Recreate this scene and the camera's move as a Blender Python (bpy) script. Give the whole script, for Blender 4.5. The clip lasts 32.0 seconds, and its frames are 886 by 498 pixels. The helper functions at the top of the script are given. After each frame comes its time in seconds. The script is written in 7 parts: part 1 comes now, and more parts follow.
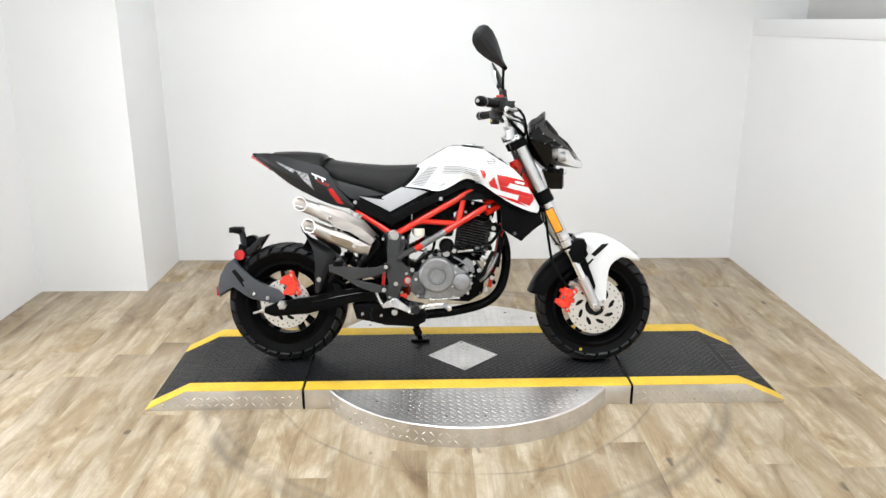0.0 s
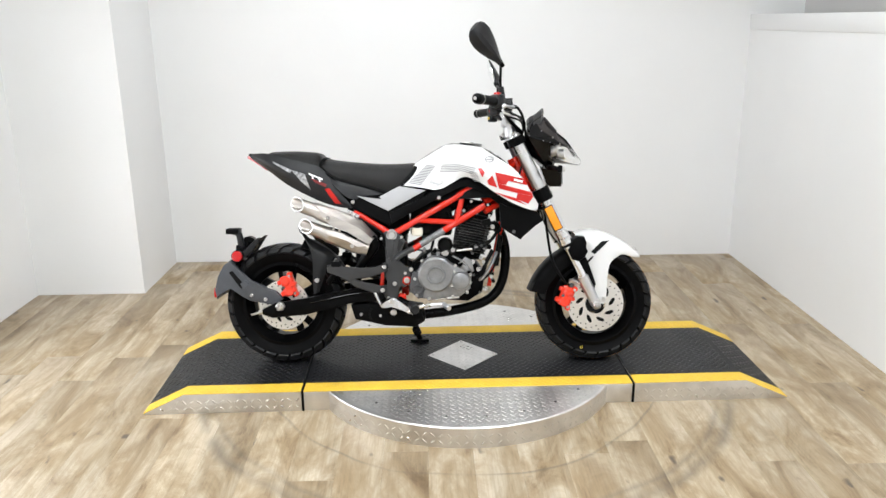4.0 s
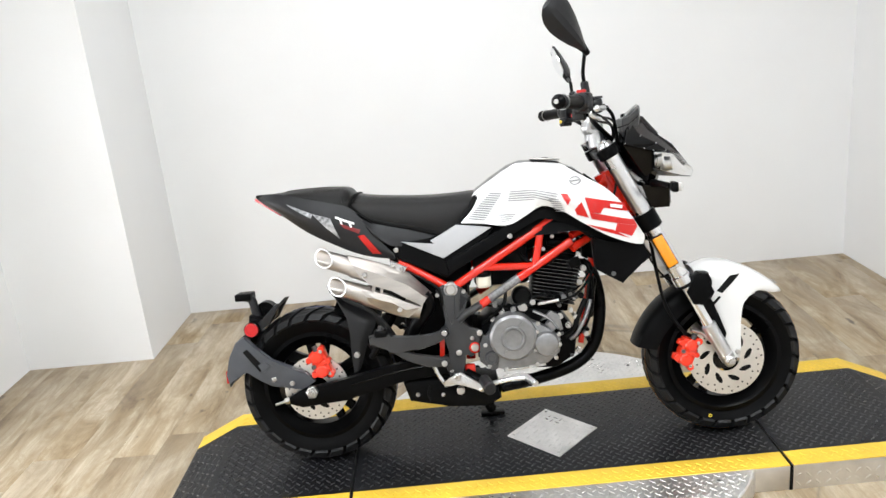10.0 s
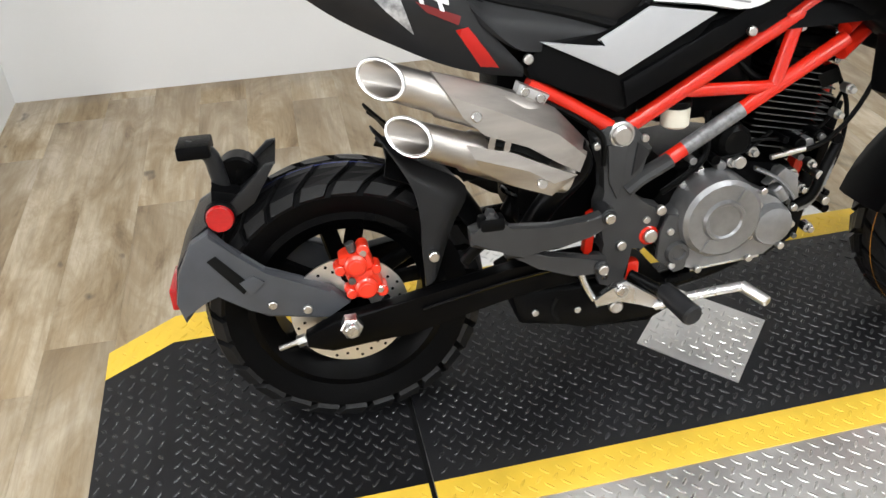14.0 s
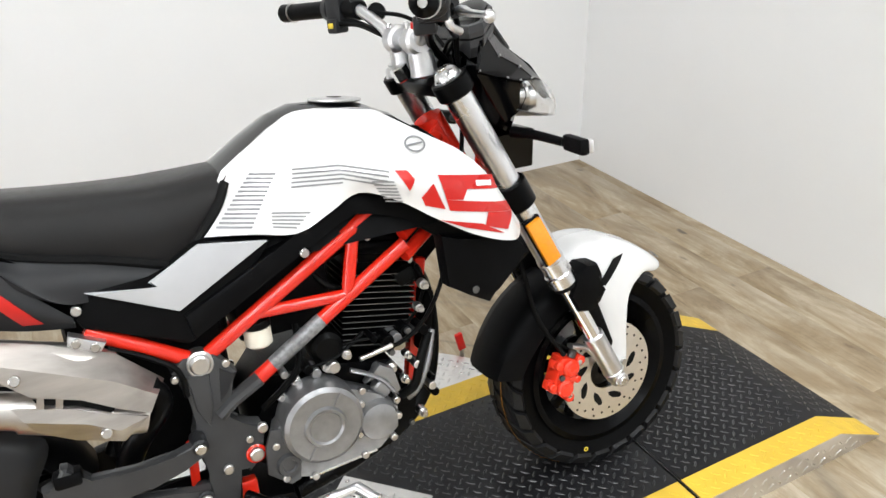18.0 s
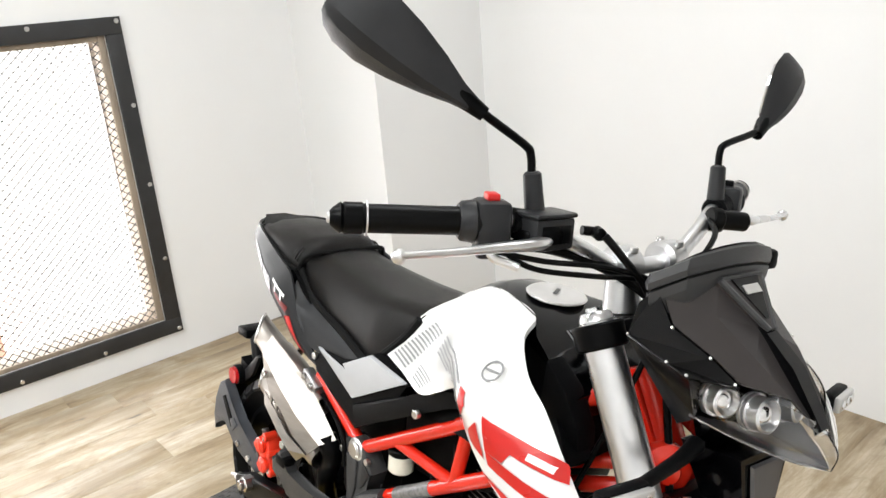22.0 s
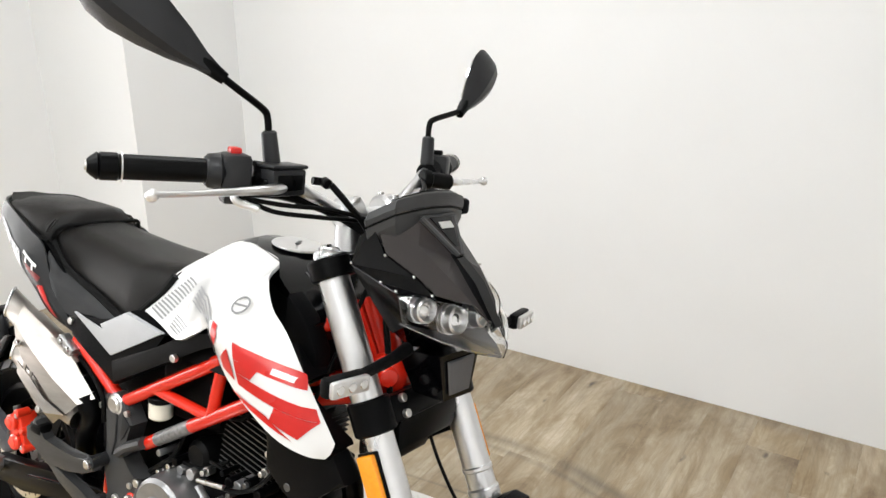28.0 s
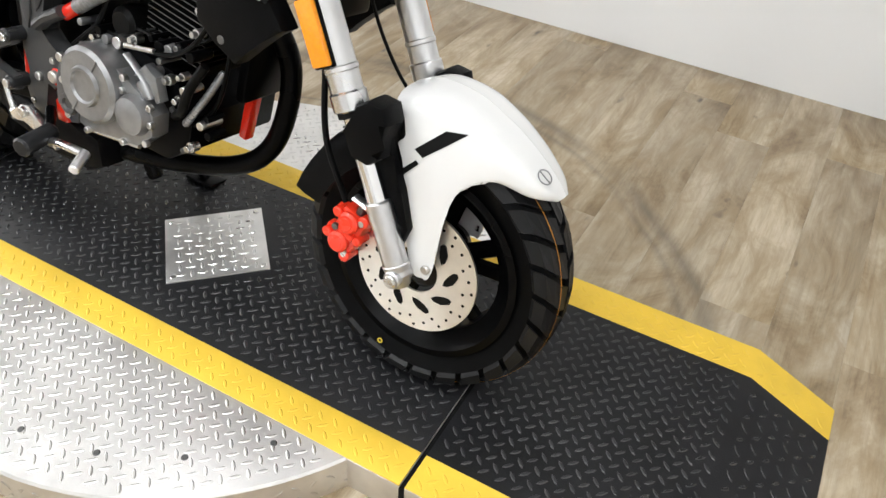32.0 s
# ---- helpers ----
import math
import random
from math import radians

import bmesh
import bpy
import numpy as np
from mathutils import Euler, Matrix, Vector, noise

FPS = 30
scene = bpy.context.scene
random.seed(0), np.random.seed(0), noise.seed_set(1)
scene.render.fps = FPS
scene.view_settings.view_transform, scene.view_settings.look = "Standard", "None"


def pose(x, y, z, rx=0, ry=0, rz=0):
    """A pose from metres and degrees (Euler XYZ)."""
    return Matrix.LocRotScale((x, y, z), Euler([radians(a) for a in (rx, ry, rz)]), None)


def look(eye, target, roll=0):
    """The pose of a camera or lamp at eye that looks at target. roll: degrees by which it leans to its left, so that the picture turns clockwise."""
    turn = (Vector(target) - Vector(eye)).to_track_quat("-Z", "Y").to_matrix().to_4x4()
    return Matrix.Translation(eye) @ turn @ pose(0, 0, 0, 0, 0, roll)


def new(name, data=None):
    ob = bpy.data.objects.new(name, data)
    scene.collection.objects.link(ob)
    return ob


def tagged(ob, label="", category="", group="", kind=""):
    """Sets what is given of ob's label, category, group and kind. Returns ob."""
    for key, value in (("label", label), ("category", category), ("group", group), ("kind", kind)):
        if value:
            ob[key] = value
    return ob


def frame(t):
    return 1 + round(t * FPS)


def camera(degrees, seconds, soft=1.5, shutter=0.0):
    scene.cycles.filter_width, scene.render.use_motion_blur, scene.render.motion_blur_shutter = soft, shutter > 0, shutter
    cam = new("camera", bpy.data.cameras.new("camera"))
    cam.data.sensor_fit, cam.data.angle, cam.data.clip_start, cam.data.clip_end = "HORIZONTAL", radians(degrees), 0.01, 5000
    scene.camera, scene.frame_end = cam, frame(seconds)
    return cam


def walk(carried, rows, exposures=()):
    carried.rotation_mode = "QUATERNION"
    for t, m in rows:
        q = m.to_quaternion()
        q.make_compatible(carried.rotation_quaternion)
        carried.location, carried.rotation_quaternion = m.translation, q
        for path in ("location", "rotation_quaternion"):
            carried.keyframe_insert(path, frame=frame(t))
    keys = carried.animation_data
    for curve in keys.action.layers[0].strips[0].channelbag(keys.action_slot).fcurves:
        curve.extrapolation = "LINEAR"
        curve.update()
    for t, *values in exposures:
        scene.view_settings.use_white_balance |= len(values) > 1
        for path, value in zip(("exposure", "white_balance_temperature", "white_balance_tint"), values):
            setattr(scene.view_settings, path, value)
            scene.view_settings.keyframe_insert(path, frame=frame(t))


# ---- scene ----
cam = camera(59.3, 32.0)
PATH = [
    (0, (-0.04, -2.995, 1.411), (-0.005, -1.076, 0.849), -0.0),
    (0.5, (-0.039, -3.0, 1.405), (0.005, -1.083, 0.837), -0.1),
    (1, (-0.044, -2.994, 1.408), (0.004, -1.078, 0.837), -0.1),
    (1.5, (-0.048, -2.995, 1.41), (-0.004, -1.08, 0.834), -0.1),
    (2, (-0.049, -2.986, 1.405), (-0.011, -1.074, 0.819), -0.2),
    (2.5, (-0.047, -2.978, 1.404), (-0.012, -1.067, 0.816), -0.2),
    (3, (-0.039, -2.979, 1.407), (0.004, -1.067, 0.822), -0.6),
    (3.5, (-0.042, -2.976, 1.404), (-0.003, -1.059, 0.837), -0.6),
    (5.5, (-0.039, -2.972, 1.415), (0.005, -1.053, 0.853), -0.5),
    (6, (-0.037, -2.974, 1.408), (-0.014, -1.054, 0.851), -0.8),
    (6.5, (-0.046, -2.984, 1.413), (-0.016, -1.062, 0.86), -0.6),
    (7, (-0.047, -2.991, 1.418), (-0.011, -1.068, 0.869), -0.9),
    (7.5, (-0.04, -3.008, 1.409), (-0.015, -1.081, 0.872), -1.0),
    (8, (-0.037, -3.014, 1.416), (-0.017, -1.091, 0.868), -1.1),
    (8.5, (0.02, -2.955, 1.416), (-0.032, -1.025, 0.892), -2.6),
    (9, (0.091, -2.825, 1.423), (-0.046, -0.903, 0.888), -0.5),
    (9.5, (0.007, -2.542, 1.402), (0.002, -0.614, 0.87), -1.0),
    (10, (-0.141, -2.211, 1.389), (-0.184, -0.299, 0.804), -5.7),
    (10.5, (-0.243, -1.835, 1.404), (-0.417, 0.084, 0.866), -6.3),
    (11, (-0.402, -1.529, 1.388), (-0.336, 0.366, 0.751), -6.4),
    (11.5, (-0.461, -1.226, 1.358), (-0.428, 0.665, 0.708), -6.6),
    (12, (-0.522, -1.013, 1.333), (-0.449, 0.808, 0.509), -8.3),
    (12.5, (-0.62, -0.99, 1.301), (-0.356, 0.749, 0.349), -6.5),
    (13, (-0.657, -1.016, 1.254), (-0.395, 0.628, 0.145), -4.2),
    (13.5, (-0.668, -1.045, 1.214), (-0.42, 0.536, 0.014), -1.8),
    (14, (-0.658, -1.045, 1.203), (-0.334, 0.503, -0.021), -1.0),
    (14.5, (-0.635, -1.048, 1.206), (-0.184, 0.501, 0.024), 0.2),
    (15, (-0.611, -1.06, 1.214), (-0.017, 0.46, 0.057), 0.8),
    (15.5, (-0.577, -1.075, 1.22), (0.183, 0.408, 0.113), -0.1),
    (17.5, (-0.448, -1.103, 1.289), (0.497, 0.339, 0.275), -2.3),
    (18, (-0.288, -1.129, 1.315), (0.517, 0.45, 0.39), -1.2),
    (18.5, (-0.139, -1.112, 1.328), (0.55, 0.548, 0.451), 2.4),
    (19, (-0.003, -0.904, 1.306), (0.556, 0.776, 0.376), 4.1),
    (19.5, (0.126, -0.711, 1.332), (0.113, 1.023, 0.337), 4.1),
    (20, (0.222, -0.59, 1.291), (-0.371, 1.025, 0.271), 4.5),
    (20.5, (0.252, -0.605, 1.277), (-0.685, 0.847, 0.27), -0.7),
    (21, (0.436, -0.679, 1.297), (-0.827, 0.613, 0.439), -6.4),
    (21.5, (0.63, -0.73, 1.342), (-0.732, 0.519, 0.576), -5.5),
    (22, (0.856, -0.709, 1.389), (-0.6, 0.496, 0.735), -4.7),
    (22.5, (0.927, -0.733, 1.411), (-0.571, 0.45, 0.813), -5.2),
    (23, (0.949, -0.703, 1.406), (-0.494, 0.553, 0.823), -5.3),
    (23.5, (0.954, -0.68, 1.398), (-0.452, 0.611, 0.802), -5.2),
    (24, (0.968, -0.664, 1.393), (-0.384, 0.68, 0.79), -5.4),
    (24.5, (0.981, -0.649, 1.39), (-0.312, 0.756, 0.796), -4.6),
    (25, (0.995, -0.644, 1.396), (-0.263, 0.797, 0.813), -5.0),
    (25.5, (1.007, -0.644, 1.401), (-0.219, 0.829, 0.83), -4.5),
    (27.5, (1.028, -0.789, 1.396), (-0.056, 0.781, 0.796), -3.0),
    (28, (1.035, -0.845, 1.37), (0.02, 0.748, 0.712), -0.3),
    (28.5, (1.043, -0.863, 1.342), (0.058, 0.709, 0.596), 0.4),
    (29, (1.04, -0.863, 1.324), (0.088, 0.671, 0.464), 0.3),
    (29.5, (1.046, -0.858, 1.292), (0.134, 0.638, 0.329), 0.9),
    (30, (1.054, -0.861, 1.253), (0.17, 0.609, 0.225), 1.6),
    (30.5, (1.054, -0.865, 1.215), (0.239, 0.579, 0.098), 3.7),
    (31, (1.046, -0.88, 1.191), (0.291, 0.537, -0.002), 4.6),
    (31.5, (1.057, -0.903, 1.159), (0.357, 0.497, -0.086), 5.5),
    (32, (1.071, -0.907, 1.151), (0.386, 0.461, -0.137), 4.6),
]
walk(cam, [(t, look(eye, target, roll)) for t, eye, target, roll in PATH], [(0, 0.02, 6380, 10), (3, 0.0, 6380, 10), (6, -0.03, 6380, 10), (8, 0.02, 6380, 10), (9, 0.04, 6380, 10), (11, 0.04, 6450, 10), (13, -0.12, 6500, 10), (15.5, -0.17, 6450, 10), (18, -0.02, 6420, 10), (19, 0.04, 6440, 10), (20, 0.03, 6480, 10), (22, 0.0, 6600, 10), (24, 0.0, 6650, 10), (28, -0.04, 6600, 10), (32, -0.03, 6500, 10)])

# ---------------- world, light ----------------
world = bpy.data.worlds.new("world")
scene.world = world
world.use_nodes = True
wn = world.node_tree.nodes
sky = wn.new("ShaderNodeTexSky")
sky.sky_type, sky.sun_disc, sky.sun_elevation, sky.sun_rotation = "NISHITA", False, radians(40), radians(250)
world.node_tree.links.new(sky.outputs[0], wn["Background"].inputs[0])
wn["Background"].inputs[1].default_value = 0.12

CEIL = 2.75          # ceiling height
WL, WR, WB, WF = -2.147, 1.822, 1.602, -4.4   # wall planes: left, right, back, front
LEDGE = 1.42         # top of the low partition wall


def area_lamp(name, eye, target, sx, sy, watts, colour):
    d = bpy.data.lights.new(name, "AREA")
    d.shape, d.size, d.size_y, d.energy, d.color = "RECTANGLE", sx, sy, watts, colour
    ob = new(name, d)
    ob.matrix_world = look(eye, target)
    return ob


# rows of ceiling tubes and the daylight that comes in by the window
for i, (lx, ly, w) in enumerate([(-0.9, -2.5, 40), (0.9, -2.5, 40), (-0.9, -0.9, 25), (0.9, -0.9, 25), (-0.2, 0.6, 15)]):
    area_lamp("ceiling_lamp_light", (lx, ly, CEIL - 0.09), (lx, ly, 0), 1.2, 0.28, w, (0.93, 0.975, 1.0))
area_lamp("window_light", (WL - 0.10, -0.35, 0.72), (1, -0.35, 0.5), 1.3, 1.1, 26, (0.96, 0.98, 1.0))


# ---------------- materials ----------------
def material(name, base, rough=0.5, metal=0.0, var=0.12, scale=30.0, bump=0.0, bump_scale=200.0, coat=0.0, rand=0.0, ior=1.45, stretch=(1, 1, 1), spec=0.5):
    """A surface with colour and roughness varied at two scales, fine relief and optional clear coat."""
    m = bpy.data.materials.new(name)
    m.use_nodes = True
    n, l = m.node_tree.nodes, m.node_tree.links
    b = n["Principled BSDF"]
    b.inputs["Metallic"].default_value = metal
    b.inputs["IOR"].default_value = ior
    b.inputs["Coat Weight"].default_value = coat
    b.inputs["Specular IOR Level"].default_value = spec
    b.inputs["Coat Roughness"].default_value = 0.05
    co = n.new("ShaderNodeTexCoord")
    mp = n.new("ShaderNodeMapping")
    mp.inputs["Scale"].default_value = stretch
    l.new(co.outputs["Object"], mp.inputs["Vector"])
    n1, n2 = n.new("ShaderNodeTexNoise"), n.new("ShaderNodeTexNoise")
    n1.inputs["Scale"].default_value, n2.inputs["Scale"].default_value = scale, scale * 0.13
    n1.inputs["Detail"].default_value = n2.inputs["Detail"].default_value = 5
    for k in (n1, n2):
        l.new(mp.outputs[0], k.inputs["Vector"])
    mul = n.new("ShaderNodeMath"); mul.operation = "ADD"
    l.new(n1.outputs[0], mul.inputs[0]); l.new(n2.outputs[0], mul.inputs[1])
    rng = n.new("ShaderNodeMapRange")
    rng.inputs[1].default_value, rng.inputs[2].default_value = 0.6, 1.4
    rng.inputs[3].default_value, rng.inputs[4].default_value = 1 - var, 1 + var
    l.new(mul.outputs[0], rng.inputs[0])
    last = rng.outputs[0]
    if rand:
        oi = n.new("ShaderNodeObjectInfo")
        r2 = n.new("ShaderNodeMapRange")
        r2.inputs[3].default_value, r2.inputs[4].default_value = 1 - rand, 1 + rand
        l.new(oi.outputs["Random"], r2.inputs[0])
        mm = n.new("ShaderNodeMath"); mm.operation = "MULTIPLY"
        l.new(last, mm.inputs[0]); l.new(r2.outputs[0], mm.inputs[1])
        last = mm.outputs[0]
    hue = n.new("ShaderNodeHueSaturation")
    hue.inputs["Color"].default_value = (*base, 1)
    l.new(last, hue.inputs["Value"])
    l.new(hue.outputs[0], b.inputs["Base Color"])
    rr = n.new("ShaderNodeMapRange")
    rr.inputs[1].default_value, rr.inputs[2].default_value = 0.35, 0.65
    rr.inputs[3].default_value, rr.inputs[4].default_value = max(0.02, rough * 0.82), min(1, rough * 1.2)
    l.new(n2.outputs[0], rr.inputs[0])
    l.new(rr.outputs[0], b.inputs["Roughness"])
    if bump:
        nb = n.new("ShaderNodeTexNoise")
        nb.inputs["Scale"].default_value, nb.inputs["Detail"].default_value = bump_scale, 3
        l.new(mp.outputs[0], nb.inputs["Vector"])
        bp = n.new("ShaderNodeBump")
        bp.inputs["Strength"].default_value, bp.inputs["Distance"].default_value = bump, 0.001
        l.new(nb.outputs[0], bp.inputs["Height"])
        l.new(bp.outputs[0], b.inputs["Normal"])
    return m


def emitter(name, colour, strength):
    m = bpy.data.materials.new(name)
    m.use_nodes = True
    b = m.node_tree.nodes["Principled BSDF"]
    b.inputs["Base Color"].default_value = (*colour, 1)
    b.inputs["Emission Color"].default_value = (*colour, 1)
    b.inputs["Emission Strength"].default_value = strength
    return m


def glassy(name, colour, rough=0.03, alpha=1.0, trans=1.0):
    m = bpy.data.materials.new(name)
    m.use_nodes = True
    b = m.node_tree.nodes["Principled BSDF"]
    b.inputs["Base Color"].default_value = (*colour, 1)
    b.inputs["Roughness"].default_value = rough
    b.inputs["Transmission Weight"].default_value = trans
    b.inputs["IOR"].default_value = 1.45
    return m


def plank_material():
    m = bpy.data.materials.new("vinyl_plank")
    m.use_nodes = True
    n, l = m.node_tree.nodes, m.node_tree.links
    b = n["Principled BSDF"]
    geo, oi = n.new("ShaderNodeNewGeometry"), n.new("ShaderNodeObjectInfo")
    # every plank looks at its own stretch of the wood grain
    off = n.new("ShaderNodeVectorMath"); off.operation = "SCALE"
    comb = n.new("ShaderNodeCombineXYZ")
    for i in range(3):
        l.new(oi.outputs["Random"], comb.inputs[i])
    l.new(comb.outputs[0], off.inputs[0]); off.inputs[3].default_value = 37.0
    add = n.new("ShaderNodeVectorMath")
    l.new(geo.outputs["Position"], add.inputs[0]); l.new(off.outputs[0], add.inputs[1])

    def noise_at(scale, sx, sy, detail=6, rough=0.6, dist=0.0):
        mp = n.new("ShaderNodeMapping"); mp.inputs["Scale"].default_value = (sx, sy, 1)
        t = n.new("ShaderNodeTexNoise")
        t.inputs["Scale"].default_value, t.inputs["Detail"].default_value = scale, detail
        t.inputs["Roughness"].default_value, t.inputs["Distortion"].default_value = rough, dist
        l.new(add.outputs[0], mp.inputs[0]); l.new(mp.outputs[0], t.inputs["Vector"])
        return t.outputs[0]

    def ramp(fac, stops):
        r = n.new("ShaderNodeValToRGB")
        r.color_ramp.elements[0].position, r.color_ramp.elements[0].color = stops[0][0], (*stops[0][1], 1)
        r.color_ramp.elements[1].position, r.color_ramp.elements[1].color = stops[-1][0], (*stops[-1][1], 1)
        for p, c in stops[1:-1]:
            r.color_ramp.elements.new(p).color = (*c, 1)
        l.new(fac, r.inputs[0])
        return r.outputs[0]

    def mix(fac, a, c, mode="MIX"):
        x = n.new("ShaderNodeMix"); x.data_type, x.blend_type = "RGBA", mode
        if isinstance(fac, float):
            x.inputs[0].default_value = fac
        else:
            l.new(fac, x.inputs[0])
        for sock, v in ((x.inputs[6], a), (x.inputs[7], c)):
            if isinstance(v, tuple):
                sock.default_value = (*v, 1)
            else:
                l.new(v, sock)
        return x.outputs[2]

    broad = ramp(noise_at(3.4, 2.4, 0.75, 6, 0.66, 0.8), [(0.30, (0.165, 0.108, 0.056)), (0.42, (0.318, 0.238, 0.144)), (0.54, (0.450, 0.370, 0.260)), (0.68, (0.550, 0.475, 0.368))])
    strips = ramp(noise_at(6.0, 5.0, 0.35, 2, 0.5), [(0.38, (0.74, 0.71, 0.66)), (0.6, (1.0, 1.0, 1.0))])
    grain = ramp(noise_at(22.0, 6.0, 0.22, 6, 0.7), [(0.3, (0.62, 0.58, 0.53)), (0.55, (1.0, 1.0, 1.0))])
    col = mix(0.6, broad, strips, "MULTIPLY")
    col = mix(0.6, col, grain, "MULTIPLY")
    rv = n.new("ShaderNodeMapRange"); rv.inputs[3].default_value, rv.inputs[4].default_value = 0.90, 1.10
    l.new(oi.outputs["Random"], rv.inputs[0])
    hs = n.new("ShaderNodeHueSaturation"); l.new(col, hs.inputs["Color"]); l.new(rv.outputs[0], hs.inputs["Value"])
    col = hs.outputs[0]
    blot = ramp(noise_at(5.2, 2.0, 0.9, 7, 0.72, 1.6), [(0.46, (0, 0, 0)), (0.64, (0.6, 0.6, 0.6))])
    col = mix(blot, col, (0.285, 0.205, 0.115))
    # dark knots and scuffs
    kn = ramp(noise_at(9.0, 1.6, 0.8, 2, 0.5), [(0.70, (0, 0, 0)), (0.76, (1, 1, 1))])
    col = mix(kn, col, (0.10, 0.075, 0.055))
    # tyre marks: rings round the turntable, broken up by noise
    sub = n.new("ShaderNodeVectorMath"); sub.operation = "SUBTRACT"
    l.new(geo.outputs["Position"], sub.inputs[0]); sub.inputs[1].default_value = (0.10, -0.015, 0)
    ln = n.new("ShaderNodeVectorMath"); ln.operation = "LENGTH"; l.new(sub.outputs[0], ln.inputs[0])
    wob = n.new("ShaderNodeTexNoise"); wob.inputs["Scale"].default_value = 2.2
    l.new(geo.outputs["Position"], wob.inputs["Vector"])
    rad = n.new("ShaderNodeMath"); rad.operation = "MULTIPLY_ADD"
    l.new(wob.outputs[0], rad.inputs[0]); rad.inputs[1].default_value = 0.10; l.new(ln.outputs["Value"], rad.inputs[2])
    rings = ramp(rad.outputs[0], [(0.0, (0, 0, 0)), (0.805, (0, 0, 0)), (0.812, (0.55, 0.55, 0.55)), (0.822, (0, 0, 0)), (1.0, (0, 0, 0))])
    scl = n.new("ShaderNodeMath"); scl.operation = "MULTIPLY"; scl.inputs[1].default_value = 0.78
    l.new(rad.outputs[0], scl.inputs[0])
    rings2 = ramp(scl.outputs[0], [(0.0, (0, 0, 0)), (0.795, (0, 0, 0)), (0.812, (0.5, 0.5, 0.5)), (0.826, (0.12, 0.12, 0.12)), (0.852, (0.62, 0.62, 0.62)), (0.878, (0, 0, 0)), (1.0, (0, 0, 0))])
    brk = n.new("ShaderNodeTexNoise"); brk.inputs["Scale"].default_value = 3.5; brk.inputs["Detail"].default_value = 4
    l.new(geo.outputs["Position"], brk.inputs["Vector"])
    bm_ = ramp(brk.outputs[0], [(0.36, (0.12, 0.12, 0.12)), (0.54, (1, 1, 1))])
    rg = mix(1.0, mix(1.0, rings, rings2, "ADD"), bm_, "MULTIPLY")
    col = mix(rg, col, (0.10, 0.085, 0.068))
    l.new(col, b.inputs["Base Color"])
    rr = n.new("ShaderNodeMapRange"); rr.inputs[3].default_value, rr.inputs[4].default_value = 0.30, 0.52
    l.new(noise_at(5, 2, 1), rr.inputs[0]); l.new(rr.outputs[0], b.inputs["Roughness"])
    bp = n.new("ShaderNodeBump"); bp.inputs["Strength"].default_value = 0.12; bp.inputs["Distance"].default_value = 0.002
    l.new(noise_at(30, 6, 0.3), bp.inputs["Height"]); l.new(bp.outputs[0], b.inputs["Normal"])
    return m


M = {}
M["wall"] = material("white_wall_paint", (0.80, 0.80, 0.80), 0.55, var=0.02, scale=3, bump=0.12, bump_scale=260)
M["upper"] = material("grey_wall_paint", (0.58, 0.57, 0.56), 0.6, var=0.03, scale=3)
M["ceiling"] = material("ceiling_paint", (0.78, 0.78, 0.77), 0.8, var=0.02, scale=3)
M["plank"] = plank_material()
M["sub"] = material("subfloor", (0.06, 0.05, 0.04), 0.8)
M["steel"] = material("checker_steel", (0.72, 0.71, 0.70), 0.38, 1.0, var=0.18, scale=18, bump=0.15, bump_scale=120)
M["steelbar"] = material("checker_bar_steel", (0.66, 0.65, 0.64), 0.31, 1.0, var=0.16, scale=40)
M["deck"] = material("black_deck_coating", (0.0078, 0.0078, 0.0088), 0.42, 0.0, var=0.6, scale=9, bump=0.3, bump_scale=300, spec=0.30)
M["deckbar"] = material("black_deck_bar", (0.030, 0.030, 0.032), 0.26, 0.25, var=0.6, scale=14, spec=0.5)
M["yellow"] = material("yellow_stripe_paint", (0.72, 0.47, 0.045), 0.5, 0.0, var=0.16, scale=14, bump=0.2, bump_scale=150)
# near-black: shade of gaps, slots and holes as colour; also rubber seals and strips
M["gap"] = material("gap_shade_rubber", (0.004, 0.004, 0.004), 0.7, spec=0.15)
M["red_grip"] = material("red_plastic_grip", (0.62, 0.015, 0.012), 0.35)
M["bolt"] = material("bolt_steel", (0.58, 0.57, 0.56), 0.30, 1.0, var=0.1, scale=120)
M["darkbolt"] = material("dark_bolt", (0.12, 0.12, 0.12), 0.4, 0.8)
M["iron"] = material("black_angle_iron", (0.030, 0.030, 0.031), 0.42, 0.1, var=0.3, scale=12)
M["oldwood"] = material("scorched_wood_edge", (0.30, 0.245, 0.19), 0.7, var=0.45, scale=18, stretch=(1, 1, 0.35), bump=0.4)
M["mesh"] = material("black_expanded_mesh", (0.04, 0.04, 0.04), 0.45, 0.3)
M["daylight"] = emitter("overcast_daylight", (1.0, 0.99, 0.97), 1.7)
# the brick emits: daylight on it is put in as its own glow
M["brick"] = emitter("glowing_brickwork", (0.80, 0.50, 0.36), 1.2)
M["tube"] = emitter("lamp_diffuser", (1.0, 0.985, 0.96), 2.0)


# ---------------- mesh helpers ----------------
def smooth(me, angle=38):
    me.polygons.foreach_set("use_smooth", [True] * len(me.polygons))
    me.set_sharp_from_angle(angle=radians(angle))


def mesh_of(name, bm, mat, angle=38):
    me = bpy.data.meshes.new(name)
    bmesh.ops.recalc_face_normals(bm, faces=bm.faces)
    bm.to_mesh(me)
    bm.free()
    for k in (mat if isinstance(mat, (list, tuple)) else [mat]):
        me.materials.append(M[k])
    smooth(me, angle)
    return me


